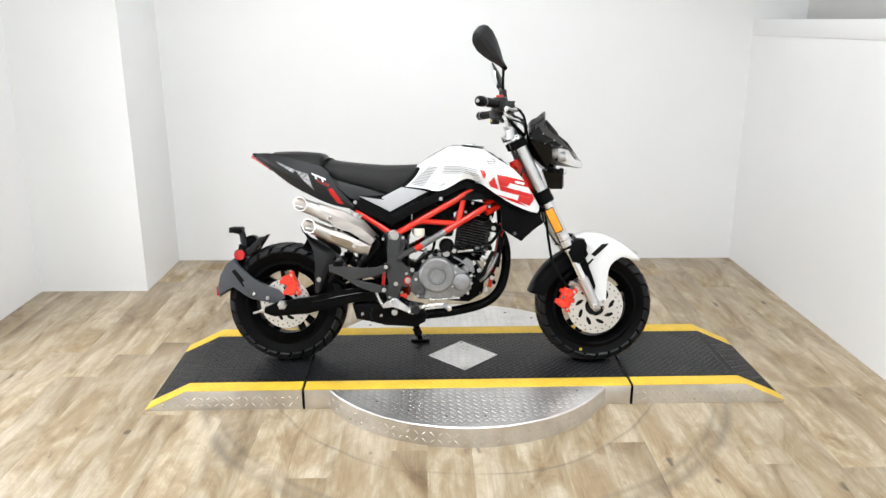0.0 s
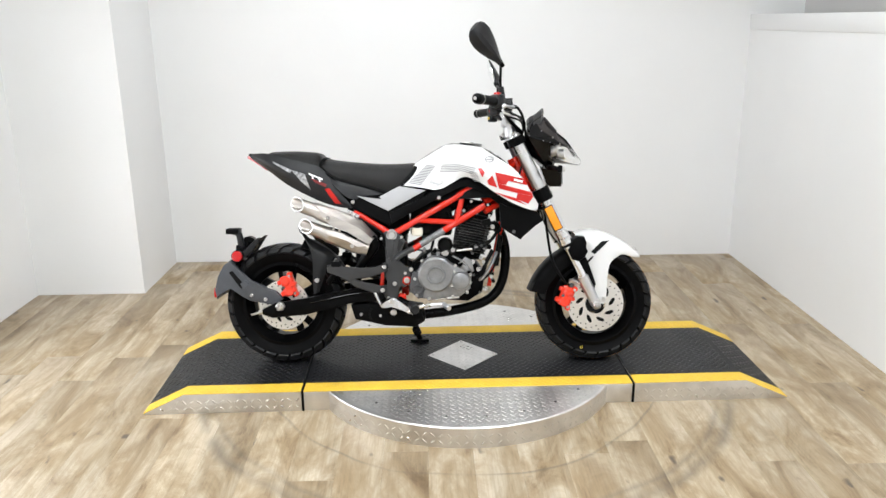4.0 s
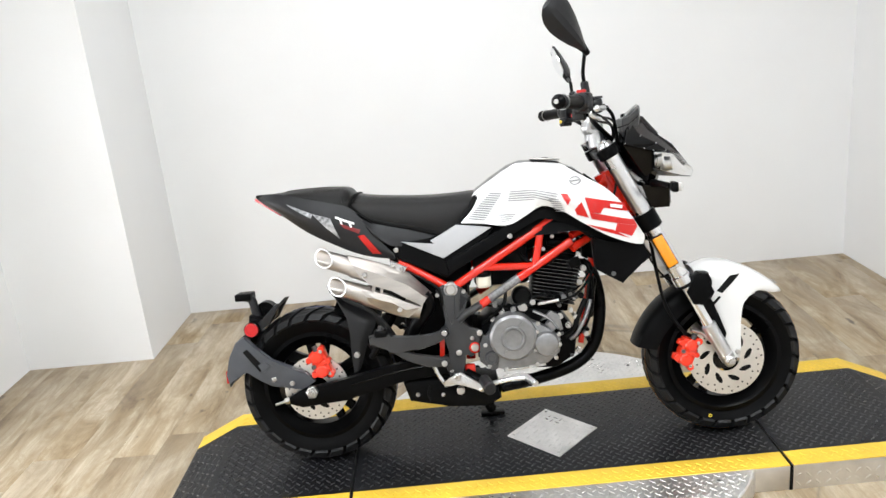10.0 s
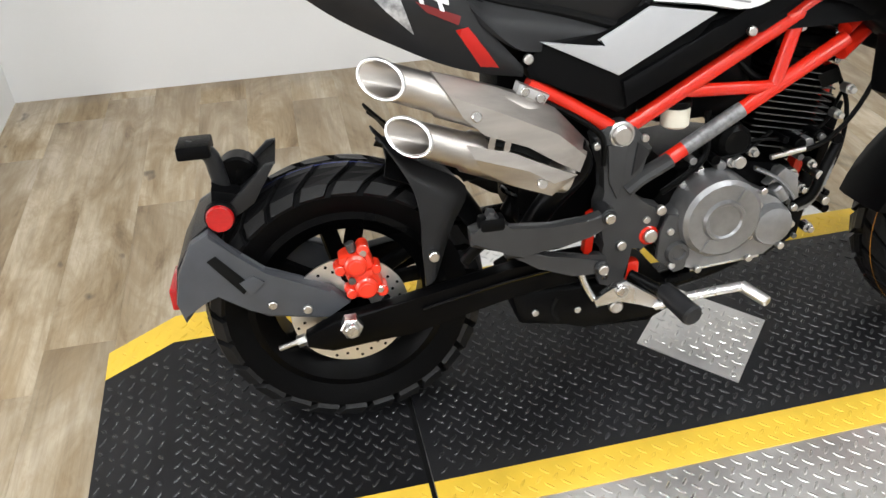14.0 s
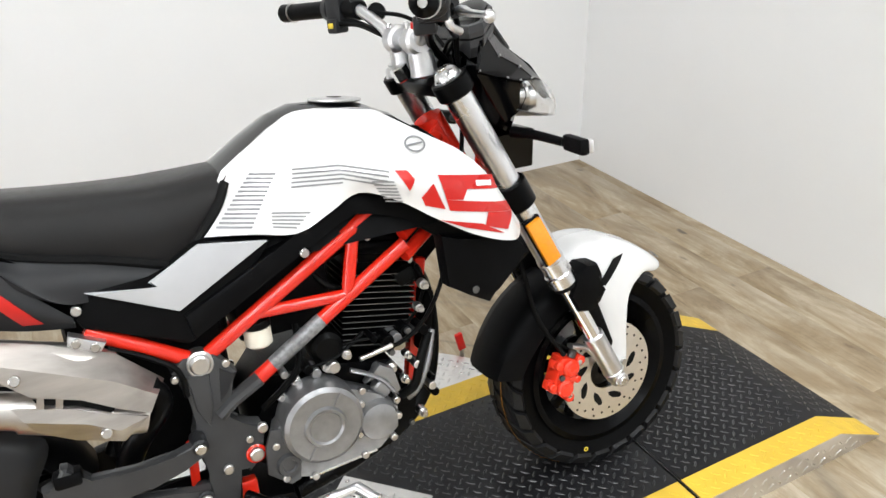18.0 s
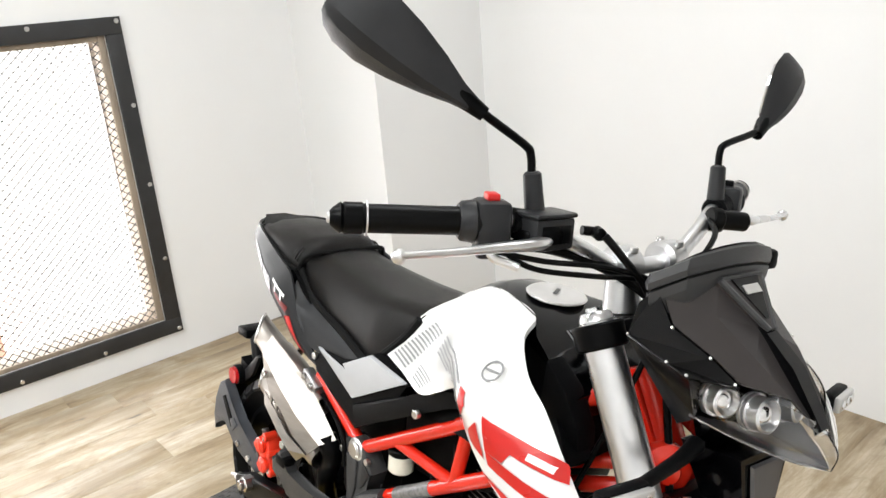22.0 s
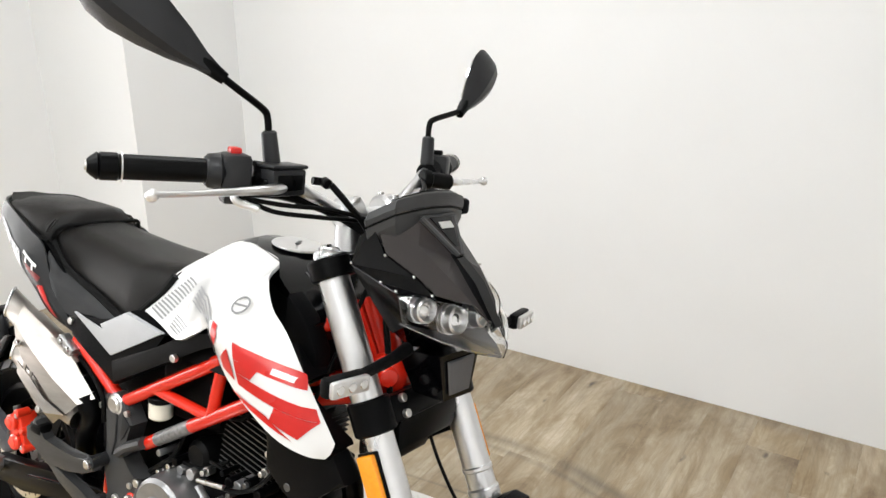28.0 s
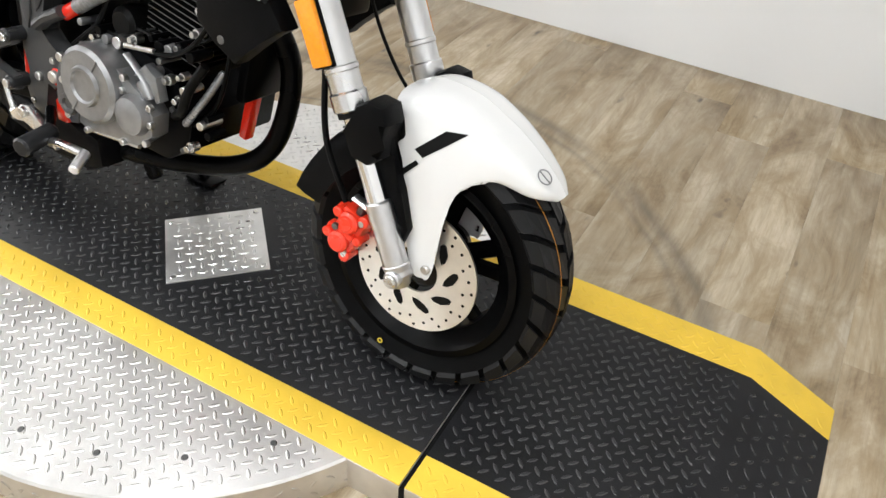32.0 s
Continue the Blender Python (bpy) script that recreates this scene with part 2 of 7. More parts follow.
def part(name, bm, mat, parent=None, label="", angle=38):
    ob = new(name, mesh_of(name, bm, mat, angle))
    if parent is not None:
        ob.parent = parent
    if label:
        tagged(ob, label)
    return ob


def thing(name, label, category, group="", kind="", at=None):
    e = new(name)
    e.empty_display_size = 0.1
    if at is not None:
        e.matrix_world = at
    return tagged(e, label, category, group, kind)


def box(bm, lo, hi, bevel=0.0, m=None):
    lo, hi = Vector(lo), Vector(hi)
    r = bmesh.ops.create_cube(bm, size=1.0, matrix=Matrix.Translation((lo + hi) / 2) @ Matrix.Diagonal((*(hi - lo), 1)))
    vs = r["verts"]
    if bevel:
        es = list({e for v in vs for e in v.link_edges})
        vs = bmesh.ops.bevel(bm, geom=es, offset=bevel, segments=2, profile=0.5, affect="EDGES")["verts"]
    if m is not None:
        bmesh.ops.transform(bm, matrix=m, verts=list(vs))
    return bm


def prism(bm, poly, y0, y1, bevel=0.0, axis="y", seg=2, inset=None):
    """Extrude a closed outline (x, z) from y0 to y1. axis 'z': the outline is (x, y), from z0 to z1."""
    def at(p, d):
        return (p[0], d, p[1]) if axis == "y" else (p[0], p[1], d) if axis == "z" else (d, p[0], p[1])
    a = [bm.verts.new(at(p, y0)) for p in poly]
    b = [bm.verts.new(at(p, y1)) for p in (poly if inset is None else inset)]
    n = len(poly)
    fs = [bm.faces.new(a), bm.faces.new(list(reversed(b)))]
    for i in range(n):
        fs.append(bm.faces.new((a[i], a[(i + 1) % n], b[(i + 1) % n], b[i])))
    if bevel:
        es = list({e for f_ in fs[:2] for e in f_.edges})
        bmesh.ops.bevel(bm, geom=es, offset=bevel, segments=seg, profile=0.6, affect="EDGES", clamp_overlap=True)
    return bm


def ring_frame(d):
    d = Vector(d).normalized()
    up = Vector((0, 0, 1)) if abs(d.z) < 0.95 else Vector((1, 0, 0))
    u = d.cross(up).normalized()
    return u, d.cross(u).normalized()


def bridge(bm, rings, closed=False, cap=True):
    n = len(rings[0])
    pairs = list(zip(rings, rings[1:])) + ([(rings[-1], rings[0])] if closed else [])
    for r0, r1 in pairs:
        for i in range(n):
            try:
                bm.faces.new((r0[i], r0[(i + 1) % n], r1[(i + 1) % n], r1[i]))
            except ValueError:
                pass
    if cap and not closed:
        bm.faces.new(list(reversed(rings[0])))
        bm.faces.new(rings[-1])
    return bm


def loft(bm, sections, cap=True, closed=False):
    """Bridge rings of points, all of one length."""
    return bridge(bm, [[bm.verts.new(p) for p in s] for s in sections], closed, cap)


def curve_pts(pts, step=6):
    """Catmull-Rom through the points."""
    P = [Vector(p) for p in pts]
    if len(P) < 3:
        return P
    P = [2 * P[0] - P[1]] + P + [2 * P[-1] - P[-2]]
    out = []
    for i in range(1, len(P) - 2):
        a, b, c, d = P[i - 1:i + 3]
        for k in range(step):
            t = k / step
            out.append(0.5 * ((2 * b) + (c - a) * t + (2 * a - 5 * b + 4 * c - d) * t * t + (3 * b - a - 3 * c + d) * t ** 3))
    out.append(P[-2])
    return out


def tube(bm, pts, r, seg=12, curved=True, radii=None, cap=True, flat=1.0):
    P = curve_pts(pts) if curved else [Vector(p) for p in pts]
    R = [r] * len(P)
    if radii:
        R = [radii[0] + (radii[-1] - radii[0]) * i / (len(P) - 1) if len(radii) == 2 else float(np.interp(i / (len(P) - 1), np.linspace(0, 1, len(radii)), radii)) for i in range(len(P))]
    u, v = ring_frame(P[1] - P[0])
    rings = []
    for i, p in enumerate(P):
        d = (P[min(i + 1, len(P) - 1)] - P[max(i - 1, 0)]).normalized()
        u = (u - d * u.dot(d)).normalized()
        v = d.cross(u)
        rings.append([bm.verts.new(p + R[i] * (math.cos(2 * math.pi * k / seg) * u + flat * math.sin(2 * math.pi * k / seg) * v)) for k in range(seg)])
    return bridge(bm, rings, cap=cap)


def rod(bm, a, b, r, r2=None, seg=16, bevel=0.0):
    """A straight round bar from a to b."""
    a, b = Vector(a), Vector(b)
    r2 = r if r2 is None else r2
    d = (b - a).normalized()
    u, v = ring_frame(d)
    st = [(a, r), (b, r2)]
    if bevel:
        st = [(a, r - bevel), (a + d * bevel, r), (b - d * bevel, r2), (b, r2 - bevel)]
    return bridge(bm, [[bm.verts.new(p + q * (math.cos(2 * math.pi * k / seg) * u + math.sin(2 * math.pi * k / seg) * v)) for k in range(seg)] for p, q in st])


def spin(bm, profile, centre=(0, 0, 0), seg=48, axis="y", closed=True, a0=0.0, a1=2 * math.pi):
    """Turn a closed (or open) profile of (radius, offset along the axis) round the axis."""
    full = abs(a1 - a0 - 2 * math.pi) < 1e-6
    c = Vector(centre)
    rings = []
    for i in range(seg + (0 if full else 1)):
        a = a0 + (a1 - a0) * i / seg
        ring = []
        for r, o in profile:
            ca, sa = r * math.cos(a), r * math.sin(a)
            ring.append(bm.verts.new(c + Vector((ca, o, sa) if axis == "y" else (ca, sa, o) if axis == "z" else (o, ca, sa))))
        rings.append(ring)
    n = len(profile)
    pairs = list(zip(rings, rings[1:])) + ([(rings[-1], rings[0])] if full else [])
    for r0, r1 in pairs:
        for i in range(n if closed else n - 1):
            bm.faces.new((r0[i], r0[(i + 1) % n], r1[(i + 1) % n], r1[i]))
    if not full and closed:
        bm.faces.new(rings[0]); bm.faces.new(list(reversed(rings[-1])))
    return bm


def disc_bolt(bm, p, d, r, h=None):
    """A hexagon-socket bolt head at p that looks along d."""
    p, d = Vector(p), Vector(d).normalized()
    h = h or r * 0.8
    rod(bm, p - d * 0.004, p + d * h, r, seg=12, bevel=r * 0.2)
    return bm


# ---------------- the room ----------------
def slab(name, lo, hi, mat, label, cat="wall"):
    ob = part(name, box(bmesh.new(), lo, hi), mat, None)
    return tagged(ob, label, cat, kind="structure")


slab("floor", (WL - 0.3, WF - 0.2, -0.10), (WR + 0.8, WB + 0.2, -0.004), "sub", "light brown wood-look vinyl plank floor", "floor")
floor = bpy.data.objects["floor"]
slab("wall_back", (WL - 0.2, WB, -0.02), (WR + 0.5, WB + 0.15, CEIL), "wall", "smooth white painted back wall")
slab("wall_front", (WL - 0.2, WF - 0.15, -0.02), (WR + 0.5, WF, CEIL), "wall", "plain white painted wall behind the camera")
slab("ceiling", (WL - 0.2, WF - 0.15, CEIL), (WR + 0.5, WB + 0.15, CEIL + 0.12), "ceiling", "plain white ceiling", "ceiling")
slab("partition_right", (WR, WF, -0.02), (WR + 0.12, WB, LEDGE - 0.085), "wall", "low white painted partition wall", "partition wall")
part("ledge", box(bmesh.new(), (WR - 0.006, WF, LEDGE - 0.085), (WR + 0.16, WB, LEDGE), 0.004), "wall", bpy.data.objects["partition_right"])
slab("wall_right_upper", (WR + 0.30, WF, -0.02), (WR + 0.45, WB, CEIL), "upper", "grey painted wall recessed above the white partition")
slab("column", (WL, 1.04, -0.02), (-1.575, WB, CEIL), "wall", "square white painted wall projection in the corner", "column")

# left wall with the window opening
WY0, WY1, WZ0, WZ1 = -1.11, 0.276, 0.163, 1.291
wl = bmesh.new()
for lo, hi in [((WL - 0.15, WF, -0.02), (WL, WY0, CEIL)), ((WL - 0.15, WY1, -0.02), (WL, WB, CEIL)), ((WL - 0.15, WY0, -0.02), (WL, WY1, WZ0)), ((WL - 0.15, WY0, WZ1), (WL, WY1, CEIL))]:
    box(wl, lo, hi)
tagged(part("wall_left", wl, "wall"), "white painted wall with a low mesh-covered window", "wall", kind="structure")


def window():
    w = thing("window_1", "low window behind black expanded metal mesh in a black angle-iron frame", "window", kind="structure")
    fx0, fx1, fw = WL + 0.001, WL + 0.014, 0.062
    y0, y1, z0, z1 = WY0 - fw, WY1 + fw, WZ0 - fw, WZ1 + fw
    for lo, hi in [((fx0, y0, z0), (fx1, y1, z0 + fw)), ((fx0, y0, z1 - fw), (fx1, y1, z1)), ((fx0, y0, z0 + fw), (fx1, y0 + fw, z1 - fw)), ((fx0, y1 - fw, z0 + fw), (fx1, y1, z1 - fw))]:
        part("window_frame", box(bmesh.new(), lo, hi, 0.002), "iron", w)
    # scorched timber edge round the opening
    for lo, hi in [((WL - 0.12, WY1 - 0.028, WZ0), (WL - 0.001, WY1 - 0.001, WZ1)), ((WL - 0.12, WY0 + 0.001, WZ0), (WL - 0.001, WY0 + 0.028, WZ1)),
                   ((WL - 0.12, WY0 + 0.028, WZ0 + 0.001), (WL - 0.001, WY1 - 0.028, WZ0 + 0.02)), ((WL - 0.12, WY0 + 0.028, WZ1 - 0.02), (WL - 0.001, WY1 - 0.028, WZ1 - 0.001))]:
        part("timber_lining", box(bmesh.new(), lo, hi, 0.003), "oldwood", w, "scorched brown timber lining")
    for i in range(5):
        z = z0 + 0.0155 + (z1 - z0 - 0.031) * i / 4
        for y in (y0 + 0.0155, y1 - 0.0155):
            part("screw", disc_bolt(bmesh.new(), (fx1, y, z), (1, 0, 0), 0.0085, 0.004), "bolt", w)
    for i in range(1, 5):
        y = y1 - 0.0155 - 0.301 * i
        for z in (z0 + 0.0155, z1 - 0.0155):
            part("screw", disc_bolt(bmesh.new(), (fx1, y, z), (1, 0, 0), 0.0085, 0.004), "bolt", w)
    # expanded metal: thin crossing strands
    V, F = [], []
    hx = WL - 0.006
    dy, dz, wd = 0.036, 0.0155, 0.0031

    def strand(a, b):
        k = len(V)
        d = Vector((0, b[0] - a[0], b[1] - a[1])).normalized()
        s = Vector((0, -d.z, d.y)) * wd * 0.5
        for p in (a, b):
            q = Vector((hx, p[0], p[1]))
            for o in (s + Vector((0.001, 0, 0)), -s + Vector((0.001, 0, 0)), -s - Vector((0.001, 0, 0)), s - Vector((0.001, 0, 0))):
                V.append(tuple(q + o))
        for i in range(4):
            F.append((k + i, k + (i + 1) % 4, k + 4 + (i + 1) % 4, k + 4 + i))
    rows = int((WZ1 - WZ0) / dz)
    cols = int((WY1 - WY0) / dy)
    for r in range(rows):
        for c in range(cols):
            ya, za = WY0 + c * dy, WZ0 + r * dz
            if r % 2 == 0:
                strand((ya, za), (ya + dy / 2, za + dz)); strand((ya + dy, za), (ya + dy / 2, za + dz))
            else:
                strand((ya + dy / 2, za), (ya, za + dz)); strand((ya + dy / 2, za), (ya + dy, za + dz))
    me = bpy.data.meshes.new("expanded_mesh")
    me.from_pydata(V, [], F)
    me.materials.append(M["mesh"])
    ob = new("expanded_mesh", me)
    ob.parent = w
    tagged(ob, "black expanded metal mesh", kind="stuff")
    return w


window()
part_bd = part("backdrop", box(bmesh.new(), (WL - 1.6, -4.5, -1.0), (WL - 1.55, 3.5, 3.2)), "daylight")
tagged(part_bd, "blown-out overcast daylight outside the window", "backdrop", kind="structure")

# brick wall lit by emission, since the sky alone leaves it dim
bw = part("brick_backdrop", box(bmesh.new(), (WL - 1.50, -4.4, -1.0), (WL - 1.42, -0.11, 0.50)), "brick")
tagged(bw, "low orange brick wall outside, self-glowing in place of daylight on it", "backdrop", kind="structure")

# ceiling tubes
for i, (lx, ly) in enumerate([(-0.9, -2.5), (0.9, -2.5), (-0.9, -0.9), (0.9, -0.9), (-0.2, 0.6)]):
    cl = thing("ceiling_light", "white rectangular ceiling light", "ceiling light", "ceiling lights", at=pose(lx, ly, CEIL))
    part("housing", box(bmesh.new(), (-0.62, -0.16, -0.05), (0.62, 0.16, 0.0), 0.006), "ceiling", cl)
    part("diffuser", box(bmesh.new(), (-0.59, -0.13, -0.062), (0.59, 0.13, -0.052), 0.002), "tube", cl)

# ---------------- the platform ----------------
PH = 0.078
PX0, PX1, PY0, PY1 = -0.523, 0.727, -0.317, 0.294
RX0, RX1, FX0, FX1 = -1.117, 1.325, -0.962, 1.160
CX, CY, CR = 0.100, -0.013, 0.606
ST, SF = 0.071, 0.082   # stripe widths, near and far side


def bars(name, pts, mat, parent, normal=Vector((0, 0, 1)), along=Vector((1, 0, 0)), pitch=0.028, L=0.0108, W=0.0030, H=0.0013):
    """Raised lozenges of checker plate at the points (u, v index given for the turn)."""
    V, F = [], []
    side = normal.cross(along).normalized()
    for p, flip in pts:
        a = radians(45 if flip else -45)
        d = along * math.cos(a) + side * math.sin(a)
        s = normal.cross(d)
        k = len(V)
        for q in (d * L, d * L * 0.45 + s * W, -d * L * 0.45 + s * W, -d * L, -d * L * 0.45 - s * W, d * L * 0.45 - s * W):
            V.append(tuple(Vector(p) + q))
        for q in (d * L * 0.72, d * L * 0.3 + s * W * 0.45, -d * L * 0.3 + s * W * 0.45, -d * L * 0.72, -d * L * 0.3 - s * W * 0.45, d * L * 0.3 - s * W * 0.45):
            V.append(tuple(Vector(p) + q + normal * H))
        for i in range(6):
            F.append((k + i, k + (i + 1) % 6, k + 6 + (i + 1) % 6, k + 6 + i))
        F.append(tuple(range(k + 6, k + 12)))
    me = bpy.data.meshes.new(name)
    me.from_pydata(V, [], F)
    me.materials.append(M[mat])
    ob = new(name, me)
    ob.parent = parent
    tagged(ob, "raised diamond-plate bars", kind="stuff")
    return ob


def grid(x0, x1, y0, y1, ok, z=PH, p=0.0212):
    """Checker-plate places: a square net turned by 45 degrees, the bars turning at every step."""
    out = []
    h = p / math.sqrt(2)
    n = int((abs(x0) + abs(x1) + abs(y0) + abs(y1)) / h) + 2
    for i in range(-n, n):
        for j in range(-n, n):
            x, y = (i - j) * h, (i + j) * h
            if x0 <= x <= x1 and y0 <= y <= y1 and ok(x, y):
                out.append(((x, y, z), (i + j) % 2))
    return out


def in_diamond(x, y, g=0.0):
    return abs(x - CX + 0.003) / (0.143 + g) + abs(y + 0.021) / (0.146 + g) < 1


def platform():
    t = thing("turntable_platform", "round steel diamond-plate turntable with a black deck and yellow stripes", "turntable")
    bm = bmesh.new()
    spin(bm, [(0.001, 0.0), (CR, 0.0), (CR, PH - 0.004), (CR - 0.004, PH), (0.001, PH)], (CX, CY, 0), 96, "z", closed=False)
    part("disc", bm, "steel", t, "bare steel diamond-plate disc", 30)
    part("deck_plate", box(bmesh.new(), (PX0 + 0.004, PY0, 0.0), (PX1 - 0.004, PY1, PH - 0.001), 0.002), "steel", t)
    part("black_deck", box(bmesh.new(), (PX0 + 0.005, PY0 + ST, PH - 0.002), (PX1 - 0.005, PY1 - SF, PH + 0.0016), 0.0006), "deck", t, "black coated diamond-plate deck")
    for y0, y1 in ((PY0 + 0.001, PY0 + ST), (PY1 - SF, PY1 - 0.001)):
        part("yellow_stripe", box(bmesh.new(), (PX0 + 0.005, y0, PH - 0.002), (PX1 - 0.005, y1, PH + 0.002), 0.0006), "yellow", t, "worn yellow edge stripe")
    bars("diamond_tread", grid(CX - CR, CX + CR, CY - CR, CY + CR, lambda x, y: math.hypot(x - CX, y - CY) < CR - 0.016 and not PY0 - 0.008 < y < PY1 + 0.008), "steelbar", t)
    bars("diamond_tread", grid(PX0 + 0.02, PX1 - 0.02, PY0 + ST + 0.010, PY1 - SF - 0.010, lambda x, y: not in_diamond(x, y, 0.02), PH + 0.0016), "deckbar", t)
    bars("diamond_tread", grid(PX0 + 0.02, PX1 - 0.02, PY0 + 0.012, PY1 - 0.012, lambda x, y: not PY0 + ST - 0.010 < y < PY1 - SF + 0.010, PH + 0.002), "yellow", t)
    side = []
    for i in range(-64, 65):
        a = i * 0.0475 + math.pi * 1.5
        for j, z in enumerate((0.018, 0.046)):
            side.append((a, z, (i + j) % 2))
    V = [((CX + CR * math.cos(a), CY + CR * math.sin(a), z), fl, a) for a, z, fl in side]
    for k in range(0, len(V), 8):
        a = V[k][2]
        bars("diamond_tread", [(p, fl) for p, fl, _ in V[k:k + 8]], "steelbar", t, Vector((math.cos(V[min(k + 4, len(V) - 1)][2]), math.sin(V[min(k + 4, len(V) - 1)][2]), 0)), Vector((-math.sin(V[min(k + 4, len(V) - 1)][2]), math.cos(V[min(k + 4, len(V) - 1)][2]), 0)))
    dm = [(CX - 0.146, -0.021), (CX - 0.003, -0.167), (CX + 0.140, -0.024), (CX - 0.003, 0.125)]
    part("diamond_cover", prism(bmesh.new(), dm, PH - 0.002, PH + 0.0046, 0.0008, "z"), "steel", t, "bare steel diamond-shaped cover plate")
    bars("diamond_tread", grid(CX - 0.14, CX + 0.14, -0.16, 0.11, lambda x, y: in_diamond(x, y, -0.02), PH + 0.0046), "steelbar", t)
    for x, y in dm:
        p = Vector((CX - 0.003, -0.021, 0)).lerp(Vector((x, y, 0)), 0.87)
        part("bolt", disc_bolt(bmesh.new(), (p.x, p.y, PH + 0.0046), (0, 0, 1), 0.0055, 0.002), "bolt", t)
    for a in range(0, 360, 15):
        r = CR - 0.075
        x, y = CX + r * math.cos(radians(a + 5)), CY + r * math.sin(radians(a + 5))
        if not PY0 - 0.02 < y < PY1 + 0.02:
            part("bolt", disc_bolt(bmesh.new(), (x, y, PH), (0, 0, 1), 0.006, 0.002), "darkbolt", t)
    return t


def ramp_thing(x_seam, x_flat, x_tip):
    r = thing("loading_ramp", "black diamond-plate ramp with yellow side stripes and steel flanks", "ramp", "ramps at the turntable ends")
    s = 1 if x_tip > x_seam else -1
    g = 0.005 * s
    prof = [(x_seam + g, 0.0), (x_seam + g, PH), (x_flat, PH), (x_tip, 0.004), (x_tip, 0.0)]
    part("ramp_body", prism(bmesh.new(), prof, PY0, PY1, 0.001), "steel", r)
    sl = Vector((x_tip - x_flat, 0, 0.004 - PH))
    up = Vector((PH - 0.004, 0, abs(x_tip - x_flat))) if s > 0 else Vector((-(PH - 0.004), 0, abs(x_tip - x_flat)))
    up.normalize()

    def skin(name, y0, y1, h, mat, label):
        a, b, c = Vector((x_seam + g, 0, PH)), Vector((x_flat, 0, PH)), Vector((x_tip, 0, 0.004))
        n0, n1, n2 = Vector((0, 0, h)), (Vector((0, 0, 1)) + up).normalized() * h, up * h
        pts = [a, b, c, c + n2, b + n1, a + n0]
        part(name, prism(bmesh.new(), [(p.x, p.z) for p in pts], y0, y1), mat, r, label)
    skin("black_deck", PY0 + ST, PY1 - SF, 0.0016, "deck", "black coated diamond-plate deck")
    skin("yellow_stripe", PY0 + 0.001, PY0 + ST, 0.002, "yellow", "worn yellow edge stripe")
    skin("yellow_stripe", PY1 - SF, PY1 - 0.001, 0.002, "yellow", "worn yellow edge stripe")
    lo, hi = min(x_seam, x_flat), max(x_seam, x_flat)
    bars("diamond_tread", grid(lo + 0.016, hi - 0.012, PY0 + ST + 0.010, PY1 - SF - 0.010, lambda x, y: True, PH + 0.0016), "deckbar", r)
    bars("diamond_tread", grid(lo + 0.016, hi - 0.012, PY0 + 0.012, PY1 - 0.012, lambda x, y: not PY0 + ST - 0.010 < y < PY1 - SF + 0.010, PH + 0.002), "yellow", r)
    L = sl.length
    d = sl.normalized()
    sp, yp = [], []
    for i in range(int(L / 0.028)):
        for j in range(int((PY1 - PY0 - 0.02) / 0.028)):
            p = Vector((x_flat, PY0 + 0.018 + j * 0.028, PH)) + d * (0.016 + i * 0.028) + up * 0.0016
            if PY0 + ST + 0.009 < p.y < PY1 - SF - 0.009:
                sp.append((tuple(p), (i + j) % 2))
            elif not PY0 + ST - 0.009 < p.y < PY1 - SF + 0.009:
                yp.append((tuple(p), (i + j) % 2))
    bars("diamond_tread", sp, "deckbar", r, up, d)
    bars("diamond_tread", yp, "yellow", r, up, d)
    for y, ny in ((PY0, -1), (PY1, 1)):
        pts = []
        for i in range(int(abs(x_tip - x_seam) / 0.028)):
            for j, z in enumerate((0.018, 0.046)):
                x = x_seam + s * (0.02 + i * 0.028)
                zt = PH if (x - x_flat) * s < 0 else PH * (1 - abs(x - x_flat) / abs(x_tip - x_flat))
                if z + 0.012 < zt:
                    pts.append(((x, y, z), (i + j) % 2))
        bars("diamond_tread", pts, "steelbar", r, Vector((0, ny, 0)), Vector((1, 0, 0)))
    return r


SKEW = Matrix.Rotation(radians(0.8), 4, "Z")   # the platform stands a little askew to the walls
for ob in (platform(), ramp_thing(PX0, FX0, RX0), ramp_thing(PX1, FX1, RX1)):
    ob.matrix_world = SKEW
lv = thing("lock_lever", "small upright lever with a red grip beside the turntable rim", "lever", at=pose(0.560, 0.436, 0))
part("arm", rod(bmesh.new(), (0.006, 0.0, 0.0), (0.0, 0.0, 0.080), 0.006, seg=12), "steel", lv)
part("grip", box(bmesh.new(), (-0.011, -0.006, -0.026), (0.011, 0.006, 0.030), 0.004, pose(-0.003, 0, 0.098, 0, -14, 0)), "red_grip", lv, "bright red plastic grip")
for x in (PX0, PX1):
    tagged(part("seam_strip", box(bmesh.new(), (x - 0.0045, PY0 - 0.0012, 0.0), (x + 0.0045, PY1, PH - 0.004)), "gap"), "black rubber strip in the seam between ramp and turntable", "seam strip", "seam strips").matrix_world = SKEW

